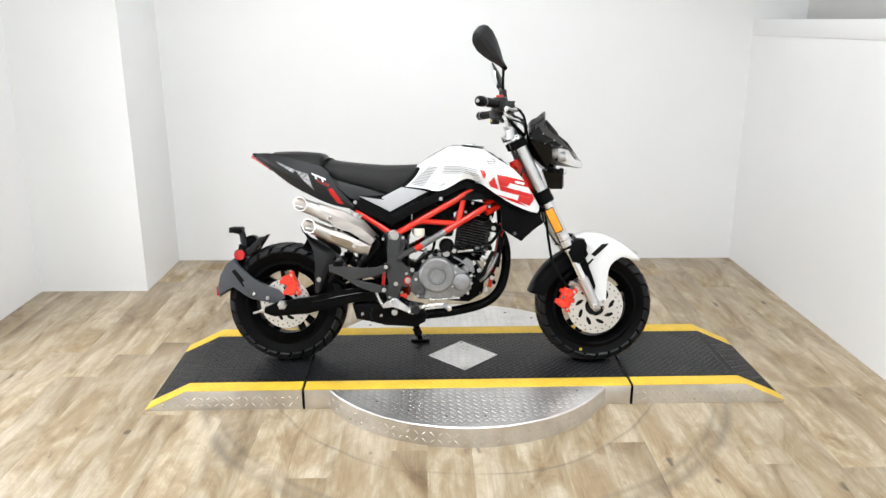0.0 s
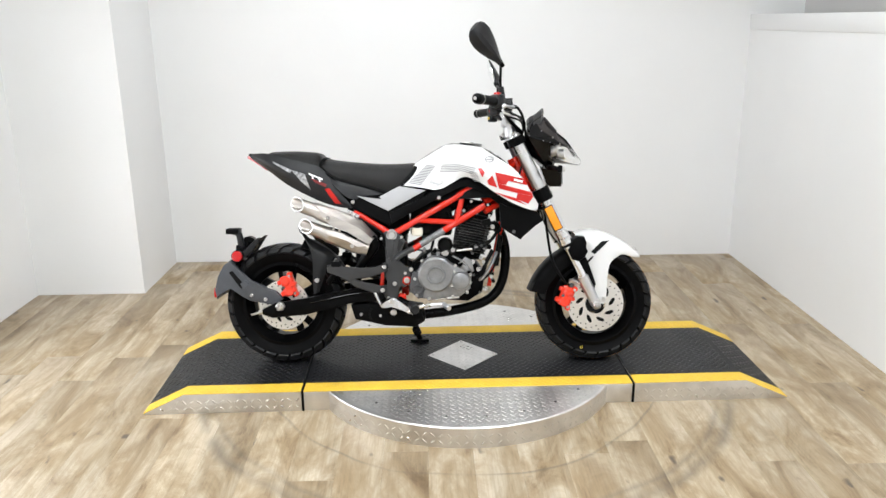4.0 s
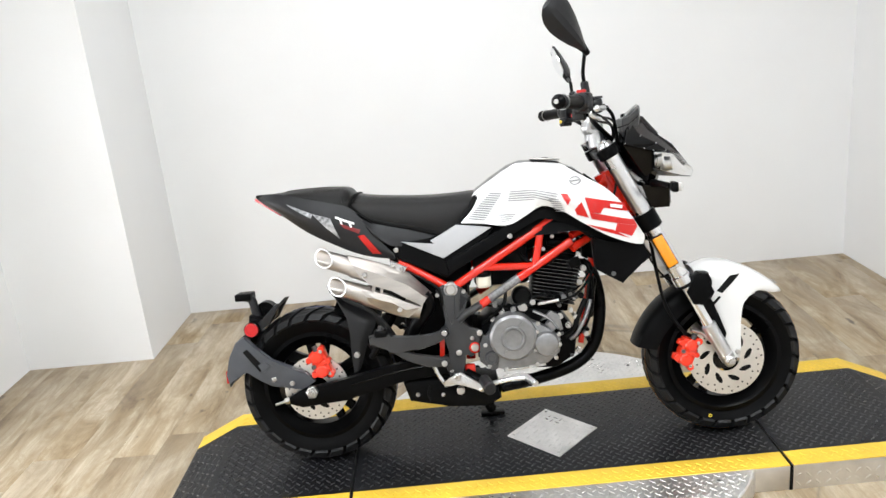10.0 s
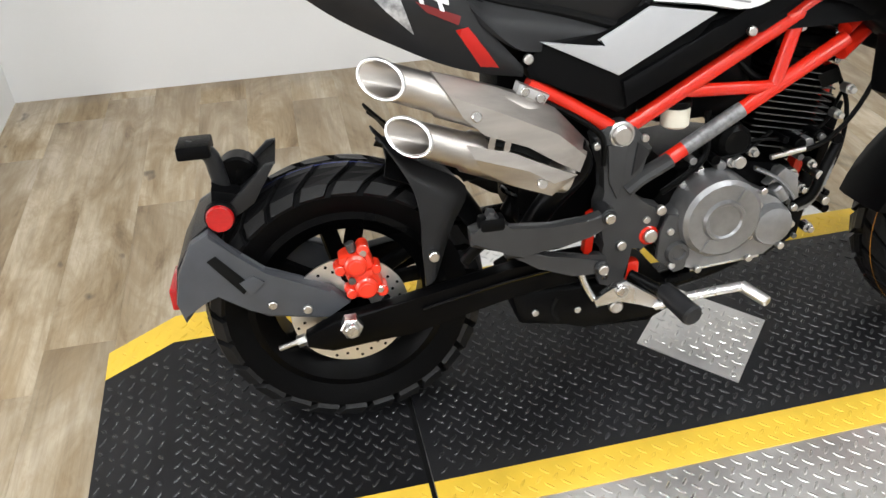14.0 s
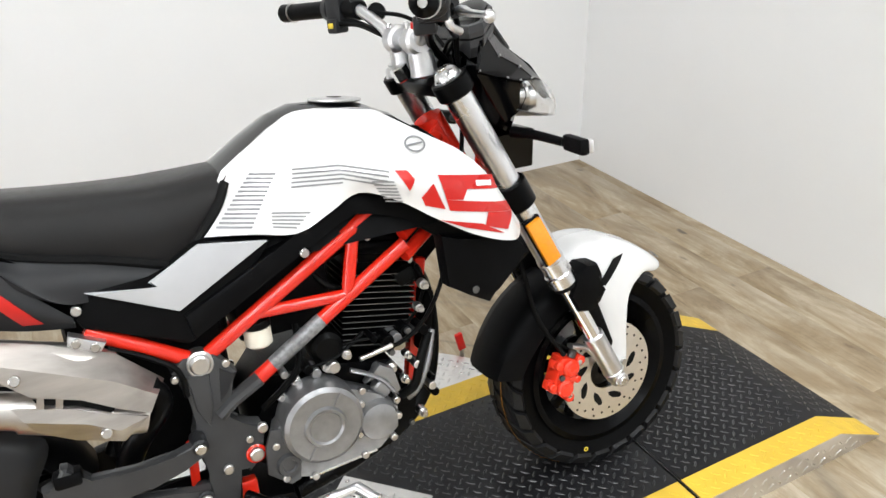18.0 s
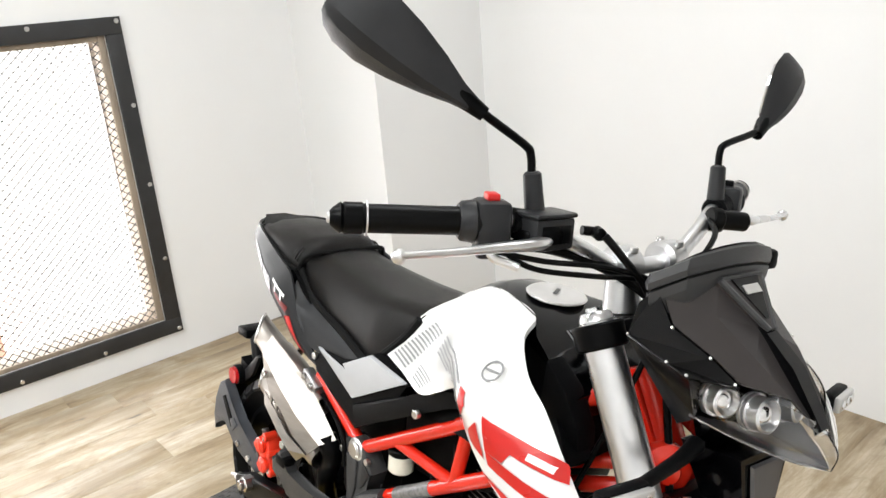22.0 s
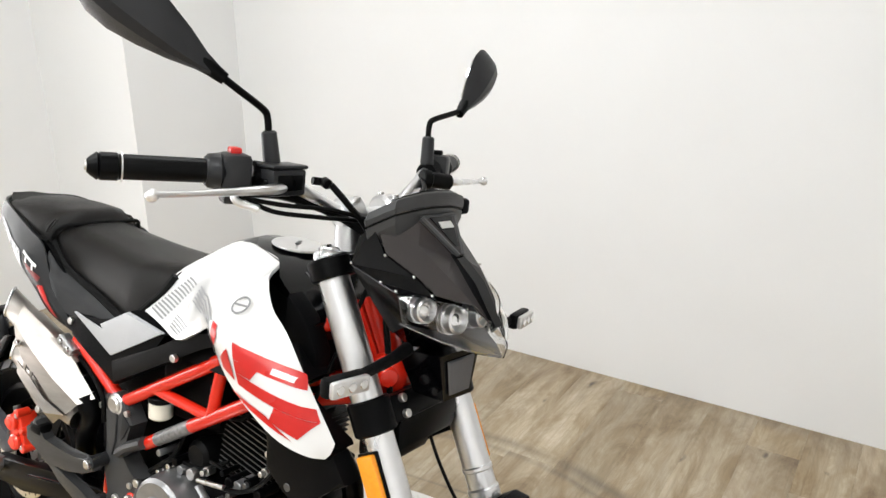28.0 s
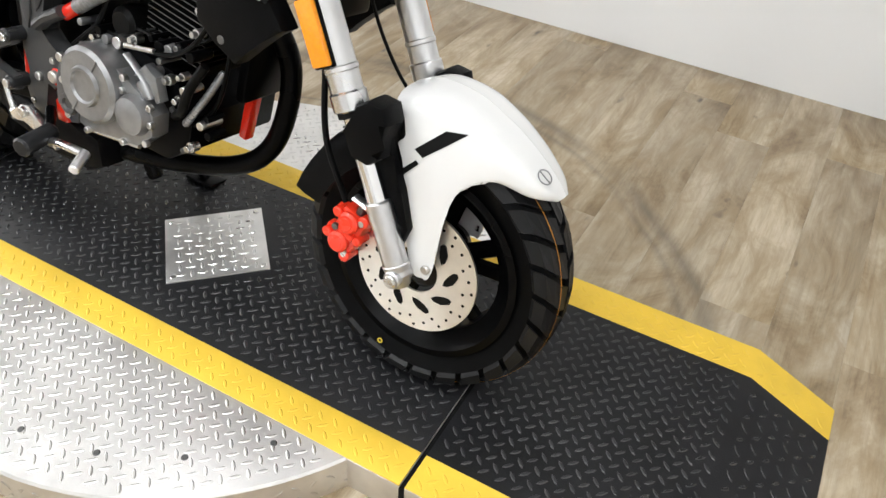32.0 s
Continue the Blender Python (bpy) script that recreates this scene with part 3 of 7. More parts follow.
# ---------------- the motorcycle ----------------
# bike frame: x forward, y to the bike's left, z up from the deck; it leans on its side stand
M["black_plastic"] = material("black_textured_plastic", (0.003, 0.003, 0.0033), 0.45, var=0.3, scale=40, bump=0.25, bump_scale=900, spec=0.07)
M["grey_plastic"] = material("dark_grey_plastic", (0.017, 0.0172, 0.0185), 0.36, var=0.2, scale=30, bump=0.2, bump_scale=900, spec=0.26)
M["seat"] = material("black_seat_vinyl", (0.0068, 0.006, 0.0056), 0.36, var=0.2, scale=25, bump=0.5, bump_scale=700, spec=0.22)
M["gloss_black"] = material("gloss_black_paint", (0.0012, 0.0012, 0.0015), 0.10, var=0.1, scale=20, coat=0.1, spec=0.22)
M["satin_black"] = material("satin_black_paint", (0.0016, 0.0016, 0.0018), 0.30, 0.0, var=0.25, scale=30, spec=0.09)
M["white_paint"] = material("white_gloss_paint", (0.70, 0.692, 0.685), 0.16, var=0.02, scale=8, coat=0.7)
M["red_paint"] = material("red_frame_paint", (0.66, 0.021, 0.008), 0.22, var=0.06, scale=18, coat=0.25)
M["red_decal"] = material("red_decal_film", (0.50, 0.015, 0.012), 0.28, var=0.04, scale=20)
M["dark_red_decal"] = material("dark_red_film", (0.16, 0.010, 0.010), 0.32, var=0.2, scale=30)
M["engine_dark"] = material("dark_engine_casting", (0.085, 0.085, 0.088), 0.38, 0.6, var=0.22, scale=50, bump=0.3, bump_scale=420)
M["grey_decal"] = material("grey_decal_film", (0.20, 0.20, 0.204), 0.35, var=0.05, scale=20)
M["silver_decal"] = material("pale_silver_film", (0.44, 0.445, 0.46), 0.30, 0.0, var=0.06, scale=30)
M["fin_metal"] = material("bare_fin_edge", (0.12, 0.12, 0.12), 0.40, 0.5, var=0.4, scale=60)
M["lamp_grey"] = material("smoky_lamp_tray", (0.10, 0.10, 0.105), 0.30, 0.3, var=0.1, scale=40)
M["screen"] = material("tinted_screen_plastic", (0.034, 0.030, 0.0295), 0.24, var=0.15, scale=14, spec=0.36)
M["pod_grey"] = material("satin_grey_plastic", (0.040, 0.040, 0.041), 0.38, var=0.15, scale=30, bump=0.2, bump_scale=900, spec=0.3)
M["foil"] = material("crumpled_silver_print", (0.40, 0.405, 0.42), 0.35, 0.1, var=1.0, scale=110)
M["red_caliper"] = material("red_caliper_paint", (0.80, 0.040, 0.015), 0.28, var=0.06, scale=30, coat=0.4)
M["brushed"] = material("brushed_stainless", (0.44, 0.41, 0.38), 0.42, 1.0, var=0.30, scale=40, stretch=(0.15, 1, 1.0), bump=0.3, bump_scale=320)
M["pewter"] = material("blue_grey_plastic", (0.066, 0.070, 0.079), 0.36, var=0.15, scale=30, bump=0.2, bump_scale=900, spec=0.3)
M["chrome"] = material("chrome_plate", (0.80, 0.80, 0.81), 0.09, 1.0, var=0.04, scale=20)
M["alloy"] = material("cast_alloy", (0.62, 0.62, 0.63), 0.36, 1.0, var=0.10, scale=40, bump=0.2, bump_scale=500)
M["satin_alloy"] = material("satin_silver_alloy", (0.72, 0.72, 0.73), 0.30, 1.0, var=0.06, scale=40)
M["engine_grey"] = material("grey_engine_casting", (0.27, 0.27, 0.275), 0.36, 0.75, var=0.22, scale=50, bump=0.35, bump_scale=420)
M["engine_black"] = material("black_engine_casting", (0.0012, 0.0012, 0.0014), 0.36, 0.05, var=0.3, scale=40, bump=0.3, bump_scale=400, spec=0.07)
M["rubber"] = material("tyre_rubber", (0.002, 0.002, 0.0022), 0.48, var=0.35, scale=24, bump=0.3, bump_scale=350, spec=0.07)
M["tread"] = material("tread_rubber", (0.0070, 0.0070, 0.0075), 0.42, var=0.3, scale=30, bump=0.3, bump_scale=350, spec=0.26)
M["hose"] = material("black_rubber_hose", (0.0026, 0.0026, 0.0026), 0.38, var=0.2, scale=60, spec=0.1)
M["disc"] = material("ground_steel_disc", (0.78, 0.76, 0.73), 0.36, 1.0, var=0.08, scale=60)
M["orange"] = material("amber_reflector", (0.85, 0.30, 0.01), 0.18, var=0.12, scale=160, bump=0.3, bump_scale=900, coat=0.5)
M["red_lens"] = material("red_reflector_lens", (0.46, 0.008, 0.010), 0.15, var=0.15, scale=200, bump=0.35, bump_scale=900, coat=0.6)
M["clear"] = glassy("clear_lens", (1, 1, 1), 0.02)
M["mirror"] = material("mirror_glass", (0.88, 0.89, 0.90), 0.02, 1.0, var=0.0)
M["yellow_print"] = material("yellow_print", (0.75, 0.55, 0.05), 0.5)
M["orange_print"] = material("orange_tyre_line", (0.75, 0.30, 0.03), 0.6)
M["blue_print"] = material("blue_tyre_line", (0.10, 0.13, 0.42), 0.6)
M["white_print"] = material("white_print", (0.80, 0.80, 0.80), 0.4)
M["ivory"] = material("translucent_reservoir", (0.70, 0.66, 0.56), 0.35)
M["paper"] = material("silver_label", (0.20, 0.20, 0.205), 0.38, 0.4, var=0.6, scale=140)
M["clay"] = material("dull_grey_disc", (0.58, 0.57, 0.56), 0.35, 0.6, var=0.1, scale=30)

bike = thing("motorcycle", "white, red and black naked mini motorcycle leaning on its side stand", "motorcycle")
bike.matrix_world = pose(0.005, -0.054, 0.084, 0, 0, -1.5) @ pose(0, 0, 0, -10.37, 0, 0) @ Matrix.Scale(1.0044, 4)


def bp(name, bm, mat, label="", parent=None, angle=38):
    return part(name, bm, mat, parent or bike, label, angle)


def both(fn):
    for s in (-1, 1):
        fn(s)


# ---- a panel spanned by stations, each a row of points from top to bottom ----
class Panel:
    def __init__(self, stations, nu=5, nv=5):
        rows = [curve_pts(s, nv) for s in stations]
        cols = [curve_pts([r[k] for r in rows], nu) for k in range(len(rows[0]))]
        self.g = [[Vector(cols[k][i]) for k in range(len(cols))] for i in range(len(cols[0]))]
        self.n = len(self.g), len(self.g[0])

    def mesh(self, thick=0.004, side=1):
        """The panel as a closed sheet of even thickness; side -1 mirrors it."""
        nu, nv = self.n
        inner = []
        for i in range(nu):
            row = []
            for k in range(nv):
                du = self.g[min(i + 1, nu - 1)][k] - self.g[max(i - 1, 0)][k]
                dv = self.g[i][min(k + 1, nv - 1)] - self.g[i][max(k - 1, 0)]
                n = du.cross(dv)
                n = n.normalized() if n.length > 1e-9 else Vector((0, -1, 0))
                if n.y > 0:
                    n = -n
                row.append(self.g[i][k] - n * thick)
            inner.append(row)
        bm = bmesh.new()
        A = [[bm.verts.new((p.x, p.y * side, p.z)) for p in r] for r in self.g]
        B = [[bm.verts.new((p.x, p.y * side, p.z)) for p in r] for r in inner]
        for i in range(nu - 1):
            for k in range(nv - 1):
                bm.faces.new((A[i][k], A[i + 1][k], A[i + 1][k + 1], A[i][k + 1]))
                bm.faces.new((B[i][k], B[i][k + 1], B[i + 1][k + 1], B[i + 1][k]))
        for i in range(nu - 1):
            for k in (0, nv - 1):
                bm.faces.new((A[i][k], A[i + 1][k], B[i + 1][k], B[i][k]))
        for k in range(nv - 1):
            for i in (0, nu - 1):
                bm.faces.new((A[i][k], A[i][k + 1], B[i][k + 1], B[i][k]))
        return bm

    def on(self, x, z, lift=0.0012):
        """The point of the panel that shows at (x, z) in side view, lifted off the skin."""
        best = None
        for i in range(self.n[0] - 1):
            for k in range(self.n[1] - 1):
                a, b, c, d = self.g[i][k], self.g[i + 1][k], self.g[i + 1][k + 1], self.g[i][k + 1]
                for p, q, r in ((a, b, c), (a, c, d)):
                    det = (q.x - p.x) * (r.z - p.z) - (r.x - p.x) * (q.z - p.z)
                    if abs(det) < 1e-10:
                        continue
                    s = ((x - p.x) * (r.z - p.z) - (r.x - p.x) * (z - p.z)) / det
                    t = ((q.x - p.x) * (z - p.z) - (x - p.x) * (q.z - p.z)) / det
                    out = max(0, -s, -t, s + t - 1)
                    hit = p.y + (q.y - p.y) * s + (r.y - p.y) * t
                    key = (0.0, hit) if out < 1e-6 else (out, hit)
                    if best is None or key < best[0]:
                        nrm = (q - p).cross(r - p).normalized()
                        if nrm.y > 0:
                            nrm = -nrm
                        best = (key, p + (q - p) * s + (r - p) * t + nrm * lift)
        return best[1]

    def decal(self, poly, n=8, lift=0.0016, m=None):
        """A thin film: a four-sided outline in side view, laid on the skin."""
        a, b, c, d = [Vector((p[0], p[1])) for p in poly]
        bm = bmesh.new()
        m = m or n
        vs = [[None] * (m + 1) for _ in range(n + 1)]
        for i in range(n + 1):
            for k in range(m + 1):
                p = a.lerp(b, i / n).lerp(d.lerp(c, i / n), k / m)
                vs[i][k] = bm.verts.new(self.on(p.x, p.y, lift))
        for i in range(n):
            for k in range(m):
                bm.faces.new((vs[i][k], vs[i + 1][k], vs[i + 1][k + 1], vs[i][k + 1]))
        bmesh.ops.recalc_face_normals(bm, faces=bm.faces)
        return bm


def facets(name, pts, faces, thick, mat, label="", parent=None, side=-1, angle=12):
    """A folded sheet of flat faces; points are given for the bike's right (y < 0)."""
    bm = bmesh.new()
    vs = [bm.verts.new((x, -side * y, z)) for x, y, z in pts]
    for f_ in faces:
        bm.faces.new([vs[i] for i in f_])
    bmesh.ops.recalc_face_normals(bm, faces=bm.faces)
    out = sum((f_.normal * f_.calc_area() for f_ in bm.faces), Vector())
    if out.y * side < 0:
        bmesh.ops.reverse_faces(bm, faces=bm.faces)
    bmesh.ops.solidify(bm, geom=list(bm.faces), thickness=thick)
    return bp(name, bm, mat, label, parent, angle)


def join(bms):
    out = bmesh.new()
    for b in bms:
        me = bpy.data.meshes.new("tmp")
        b.to_mesh(me); b.free()
        out.from_mesh(me)
        bpy.data.meshes.remove(me)
    return out


# ---- wheels ----
def wheel(cx, cz, R, half, disc_y, disc_r, name, lines):
    rim_r = 0.158
    # tyre: shoulders, sidewall and bead
    pr = [(rim_r - 0.004, half * 0.62), (rim_r + 0.012, half * 0.80), (rim_r + 0.035, half * 0.97), (R - 0.030, half), (R - 0.014, half * 0.88), (R - 0.004, half * 0.58), (R, half * 0.22), (R, 0)]
    prof = pr + [(r, -o) for r, o in reversed(pr[:-1])]
    w = bp(name, spin(bmesh.new(), [(rim_r + 0.006, 0.045), (rim_r + 0.010, 0.050), (rim_r - 0.002, 0.052), (rim_r - 0.012, 0.042), (rim_r - 0.030, 0.028), (rim_r - 0.032, 0.0),
                                   (rim_r - 0.030, -0.028), (rim_r - 0.012, -0.042), (rim_r - 0.002, -0.052), (rim_r + 0.010, -0.050), (rim_r + 0.006, -0.045), (rim_r - 0.020, -0.022), (rim_r - 0.022, 0.0), (rim_r - 0.020, 0.022)], (cx, 0, cz), 64), "satin_black", "black cast alloy wheel")
    tyre = bp("tyre", spin(bmesh.new(), prof, (cx, 0, cz), 72, closed=False), "rubber", "black tyre with slanted tread grooves", w)
    # tread blocks: raised pads between slanted grooves
    V, F = [], []
    nb = 26
    for k in range(nb):
        for sgn in (-1, 1):
            a0 = 2 * math.pi * (k + (0.5 if sgn > 0 else 0)) / nb
            da = 2 * math.pi / nb * 0.76
            lat = [0.06, 0.40, 0.66, 0.86, 0.98]
            rad_ = [R, R - 0.0014, R - 0.0065, R - 0.013, R - 0.030]
            base = len(V)
            for j, (u, rr) in enumerate(zip(lat, rad_)):
                skew = 0.95 * u * u * 2 * math.pi / nb
                for e in (0, 1):
                    for lift in (0.0, 0.0075):
                        a = a0 + da * e + skew
                        r_ = rr + lift - 0.0005
                        y_ = sgn * half * u * (1.0 if j < 4 else 1.0) + sgn * (lift * (0.0 if j < 3 else 0.8))
                        V.append((cx + r_ * math.cos(a), y_, cz + r_ * math.sin(a)))
            for j in range(4):
                b0, b1 = base + 4 * j, base + 4 * (j + 1)
                F += [(b0 + 1, b1 + 1, b1 + 3, b0 + 3), (b0, b0 + 1, b1 + 1, b1), (b0 + 2, b1 + 2, b1 + 3, b0 + 3)]
            F += [(base, base + 1, base + 3, base + 2), (base + 16, base + 17, base + 19, base + 18)]
    me = bpy.data.meshes.new("tread")
    me.from_pydata(V, [], F)
    me.materials.append(M["tread"])
    tr = new("tread", me); tr.parent = w
    for nm, yy, mt in lines:
        rr = R + 0.0074 - 3.8 * yy * yy
        bp("tyre_line", spin(bmesh.new(), [(rr, yy - 0.0009), (rr + 0.0003, yy), (rr, yy + 0.0009)], (cx, 0, cz), 96, closed=False), mt, "thin coloured line on the tread", w)
    # spokes: five double arms
    for k in range(5):
        for dd in (-0.16, 0.16):
            a = 2 * math.pi * k / 5 + 0.3
            c0, c1 = (math.cos(a + dd * 0.6), math.sin(a + dd * 0.6)), (math.cos(a + dd * 1.25), math.sin(a + dd * 1.25))
            bm = bmesh.new()
            p0 = Vector((cx + 0.035 * c0[0], 0.0, cz + 0.035 * c0[1]))
            p1 = Vector((cx + (rim_r - 0.024) * c1[0], 0.0, cz + (rim_r - 0.024) * c1[1]))
            tube(bm, [p0, p1], 0.009, 8, False, flat=1.7)
            bp("spoke", bm, "satin_black", "", w)
    hub = bp("hub", spin(bmesh.new(), [(0.012, -0.055), (0.036, -0.055), (0.040, -0.040), (0.030, -0.020), (0.030, 0.020), (0.040, 0.040), (0.036, 0.055), (0.012, 0.055)], (cx, 0, cz), 32), "gloss_black", "", w)
    # brake disc with slots and drilled holes
    r0, r1 = disc_r * 0.36, disc_r
    dbm = bmesh.new()
    th = 0.004
    nseg = 72
    spin(dbm, [(r0, disc_y - th / 2), (r1, disc_y - th / 2), (r1, disc_y + th / 2), (r0, disc_y + th / 2)], (cx, 0, cz), nseg)
    dk = bp("brake_disc", dbm, "disc", "drilled steel brake disc", w)
    hb = bmesh.new()
    for k in range(39):
        a = 2 * math.pi * (k + 0.25 * (k % 3)) / 39
        rr = r1 * (0.93, 0.87, 0.80)[k % 3]
        rod(hb, (cx + rr * math.cos(a), disc_y - th / 2 - 0.0006, cz + rr * math.sin(a)), (cx + rr * math.cos(a), disc_y + th / 2 + 0.0006, cz + rr * math.sin(a)), 0.0027, seg=8)
    # leaf-shaped slots, swept back
    for k in range(9):
        a = 2 * math.pi * k / 9 + 0.13
        leaf = [(0.47, -0.26), (0.54, -0.23), (0.63, -0.10), (0.71, 0.10), (0.70, 0.19), (0.64, 0.20), (0.56, 0.12), (0.49, -0.04)]
        prism(hb, [(cx + r1 * q * math.cos(a + o), cz + r1 * q * math.sin(a + o)) for q, o in leaf], disc_y - th / 2 - 0.0006, disc_y + th / 2 + 0.0006)
    bp("disc_hole", hb, "gap", "", w)["kind"] = "stuff"
    return w


FXC, FZC, RXC, RZC = 0.612, 0.229, -0.614, 0.236
fw = wheel(FXC, FZC, 0.2255, 0.056, -0.066, 0.110, "front_wheel", [("o", -0.026, "orange_print")])
rw = wheel(RXC, RZC, 0.2315, 0.064, -0.072, 0.098, "rear_wheel", [("b", -0.012, "blue_print")])
bp("tyre_dot", spin(bmesh.new(), [(0.0030, 0.0), (0.0052, 0.0), (0.0052, 0.0008), (0.0030, 0.0008)], (0.560, -0.0578, 0.052), 16), "yellow_print", "small yellow ring printed on the tyre", fw)

# ---- front fork ----
FT, FA = Vector((0.288, 0, 0.885)), Vector((0.606, 0, 0.236))
FD = (FA - FT).normalized()


def on_fork(s, y, ahead=0.0):
    q = FT + FD * s
    n = Vector((-FD.z, 0, FD.x))
    return Vector((q.x, y, q.z)) + n * ahead


def fork(s):
    y = 0.109 * s
    f = bp("fork_leg", rod(bmesh.new(), on_fork(0.005, y), on_fork(0.455, y), 0.0245, seg=28), "satin_alloy", "polished silver upside-down fork leg")
    b = bmesh.new()
    rod(b, on_fork(0.432, y), on_fork(0.462, y), 0.0275, seg=28, bevel=0.003)
    rod(b, on_fork(0.395, y), on_fork(0.405, y), 0.0262, seg=28, bevel=0.002)
    bp("fork_collar", b, "satin_alloy", "", f)
    bp("fork_seal", rod(bmesh.new(), on_fork(0.460, y), on_fork(0.470, y), 0.0235, seg=24), "gap", "", f)
    bp("stanchion", rod(bmesh.new(), on_fork(0.46, y), on_fork(0.62, y), 0.0165, seg=24), "chrome", "", f)
    low = bmesh.new()
    rod(low, on_fork(0.600, y), on_fork(0.725, y), 0.0215, 0.0200, seg=24, bevel=0.003)
    rod(low, on_fork(0.700, y), on_fork(0.742, y), 0.0220, 0.0150, seg=24, bevel=0.004)
    rod(low, (0.606, y - s * 0.02, 0.236), (0.606, y + s * 0.024, 0.236), 0.0145, seg=18, bevel=0.002)
    bp("axle_lug", low, "alloy", "", f)
    ax = bmesh.new()
    disc_bolt(ax, (0.606, y + s * 0.024, 0.236), (0, s, 0), 0.011, 0.006)
    bp("axle_bolt", ax, "bolt", "", f)
    cap = bmesh.new()
    rod(cap, on_fork(-0.008, y), on_fork(0.006, y), 0.0200, 0.0225, seg=20, bevel=0.003)
    rod(cap, on_fork(-0.014, y), on_fork(-0.007, y), 0.0105, seg=6, bevel=0.001)
    bp("fork_cap", cap, "satin_alloy", "", f)
    # amber reflector on its bracket
    R3 = Matrix(((FD.x, 0, -FD.z), (0, 1, 0), (FD.z, 0, FD.x))).to_4x4()
    q = on_fork(0.345, y + s * 0.030, -0.006)
    rb = bmesh.new()
    box(rb, (-0.047, -0.006, -0.0155), (0.047, 0.006, 0.0155), 0.003, Matrix.Translation(q) @ R3)
    rf = bp("reflector", rb, "orange", "amber reflector on the fork leg", f)
    rb2 = bmesh.new()
    box(rb2, (-0.050, -0.004, -0.018), (0.050, 0.003, 0.018), 0.002, Matrix.Translation(q - Vector((0, s * 0.006, 0))) @ R3)
    bp("reflector_backing", rb2, "black_plastic", "", rf)


both(fork)
# clamps
R3 = Matrix(((FD.x, 0, -FD.z), (0, 1, 0), (FD.z, 0, FD.x))).to_4x4()
for s0, nm, th in ((0.022, "upper_clamp", 0.016), (0.248, "lower_clamp", 0.026)):
    cb = bmesh.new()
    q = on_fork(s0, 0)
    for s in (-1, 1):
        rod(cb, on_fork(s0 - th, 0.109 * s), on_fork(s0 + th, 0.109 * s), 0.033, seg=28, bevel=0.003)
    box(cb, (-th * 0.8, -0.095, -0.022), (th * 0.8, 0.095, 0.030), 0.004, Matrix.Translation(q) @ R3)
    c = bp(nm, cb, "satin_black", "black fork clamp")
    for s in (-1, 1):
        for o in ((-0.012, 0.012) if s0 > 0.1 else (0.0,)):
            b = bmesh.new()
            disc_bolt(b, on_fork(s0 + o, s * 0.072, 0.034 if s0 > 0.1 else 0.03), (-FD.z, 0, FD.x), 0.0068)
            bp("clamp_bolt", b, "bolt", "", c)
st = bmesh.new()
rod(st, on_fork(0.075, 0, -0.030), on_fork(0.24, 0, -0.030), 0.027, seg=24)
bp("head_tube", st, "red_paint", "red head tube")
for s in (-1, 1):
    st = bmesh.new()
    prism(st, [(0.300, 0.800), (0.345, 0.715), (0.372, 0.650), (0.330, 0.640), (0.285, 0.700), (0.262, 0.760)], s * 0.020, s * 0.032, 0.003)
    bp("head_gusset", st, "red_paint", "red head gusset")
sn = bmesh.new()
rod(sn, on_fork(-0.03, 0, -0.030), on_fork(-0.004, 0, -0.030), 0.016, seg=6, bevel=0.002)
bp("stem_nut", sn, "chrome", "")
# handlebar
HB = [(0.152, -0.393, 1.003), (0.219, -0.258, 1.003), (0.243, -0.19, 1.000), (0.262, -0.125, 0.972), (0.272, -0.062, 0.942), (0.276, 0.0, 0.938), (0.272, 0.062, 0.942), (0.262, 0.125, 0.972), (0.243, 0.19, 1.0), (0.219, 0.258, 1.003), (0.152, 0.393, 1.003)]
hb = bp("handlebar", tube(bmesh.new(), HB, 0.0112, 16), "satin_alloy", "silver alloy handlebar")
for s in (-1, 1):
    b = bmesh.new()
    rod(b, (0.273, 0.026 * s, 0.941), (0.272, 0.066 * s, 0.942), 0.0262, seg=28, bevel=0.006)
    rod(b, (0.280, 0.046 * s, 0.880), (0.274, 0.046 * s, 0.932), 0.0240, 0.0205, seg=24, bevel=0.004)
    box(b, (0.250, 0.046 * s - 0.015, 0.930), (0.297, 0.046 * s + 0.015, 0.953), 0.006)
    k = bp("bar_clamp", b, "alloy", "cast alloy bar clamp", hb)
    for ox in (-0.014, 0.014):
        b = bmesh.new(); disc_bolt(b, (0.274 + ox * 1.15, 0.047 * s, 0.9655), (0, 0, 1), 0.0055)
        bp("clamp_bolt", b, "bolt", "", k)


TURN = Matrix.Translation((0.276, 0, 0)) @ Matrix.Rotation(radians(-2.4), 4, "Z") @ Matrix.Translation((-0.276, 0, 0))


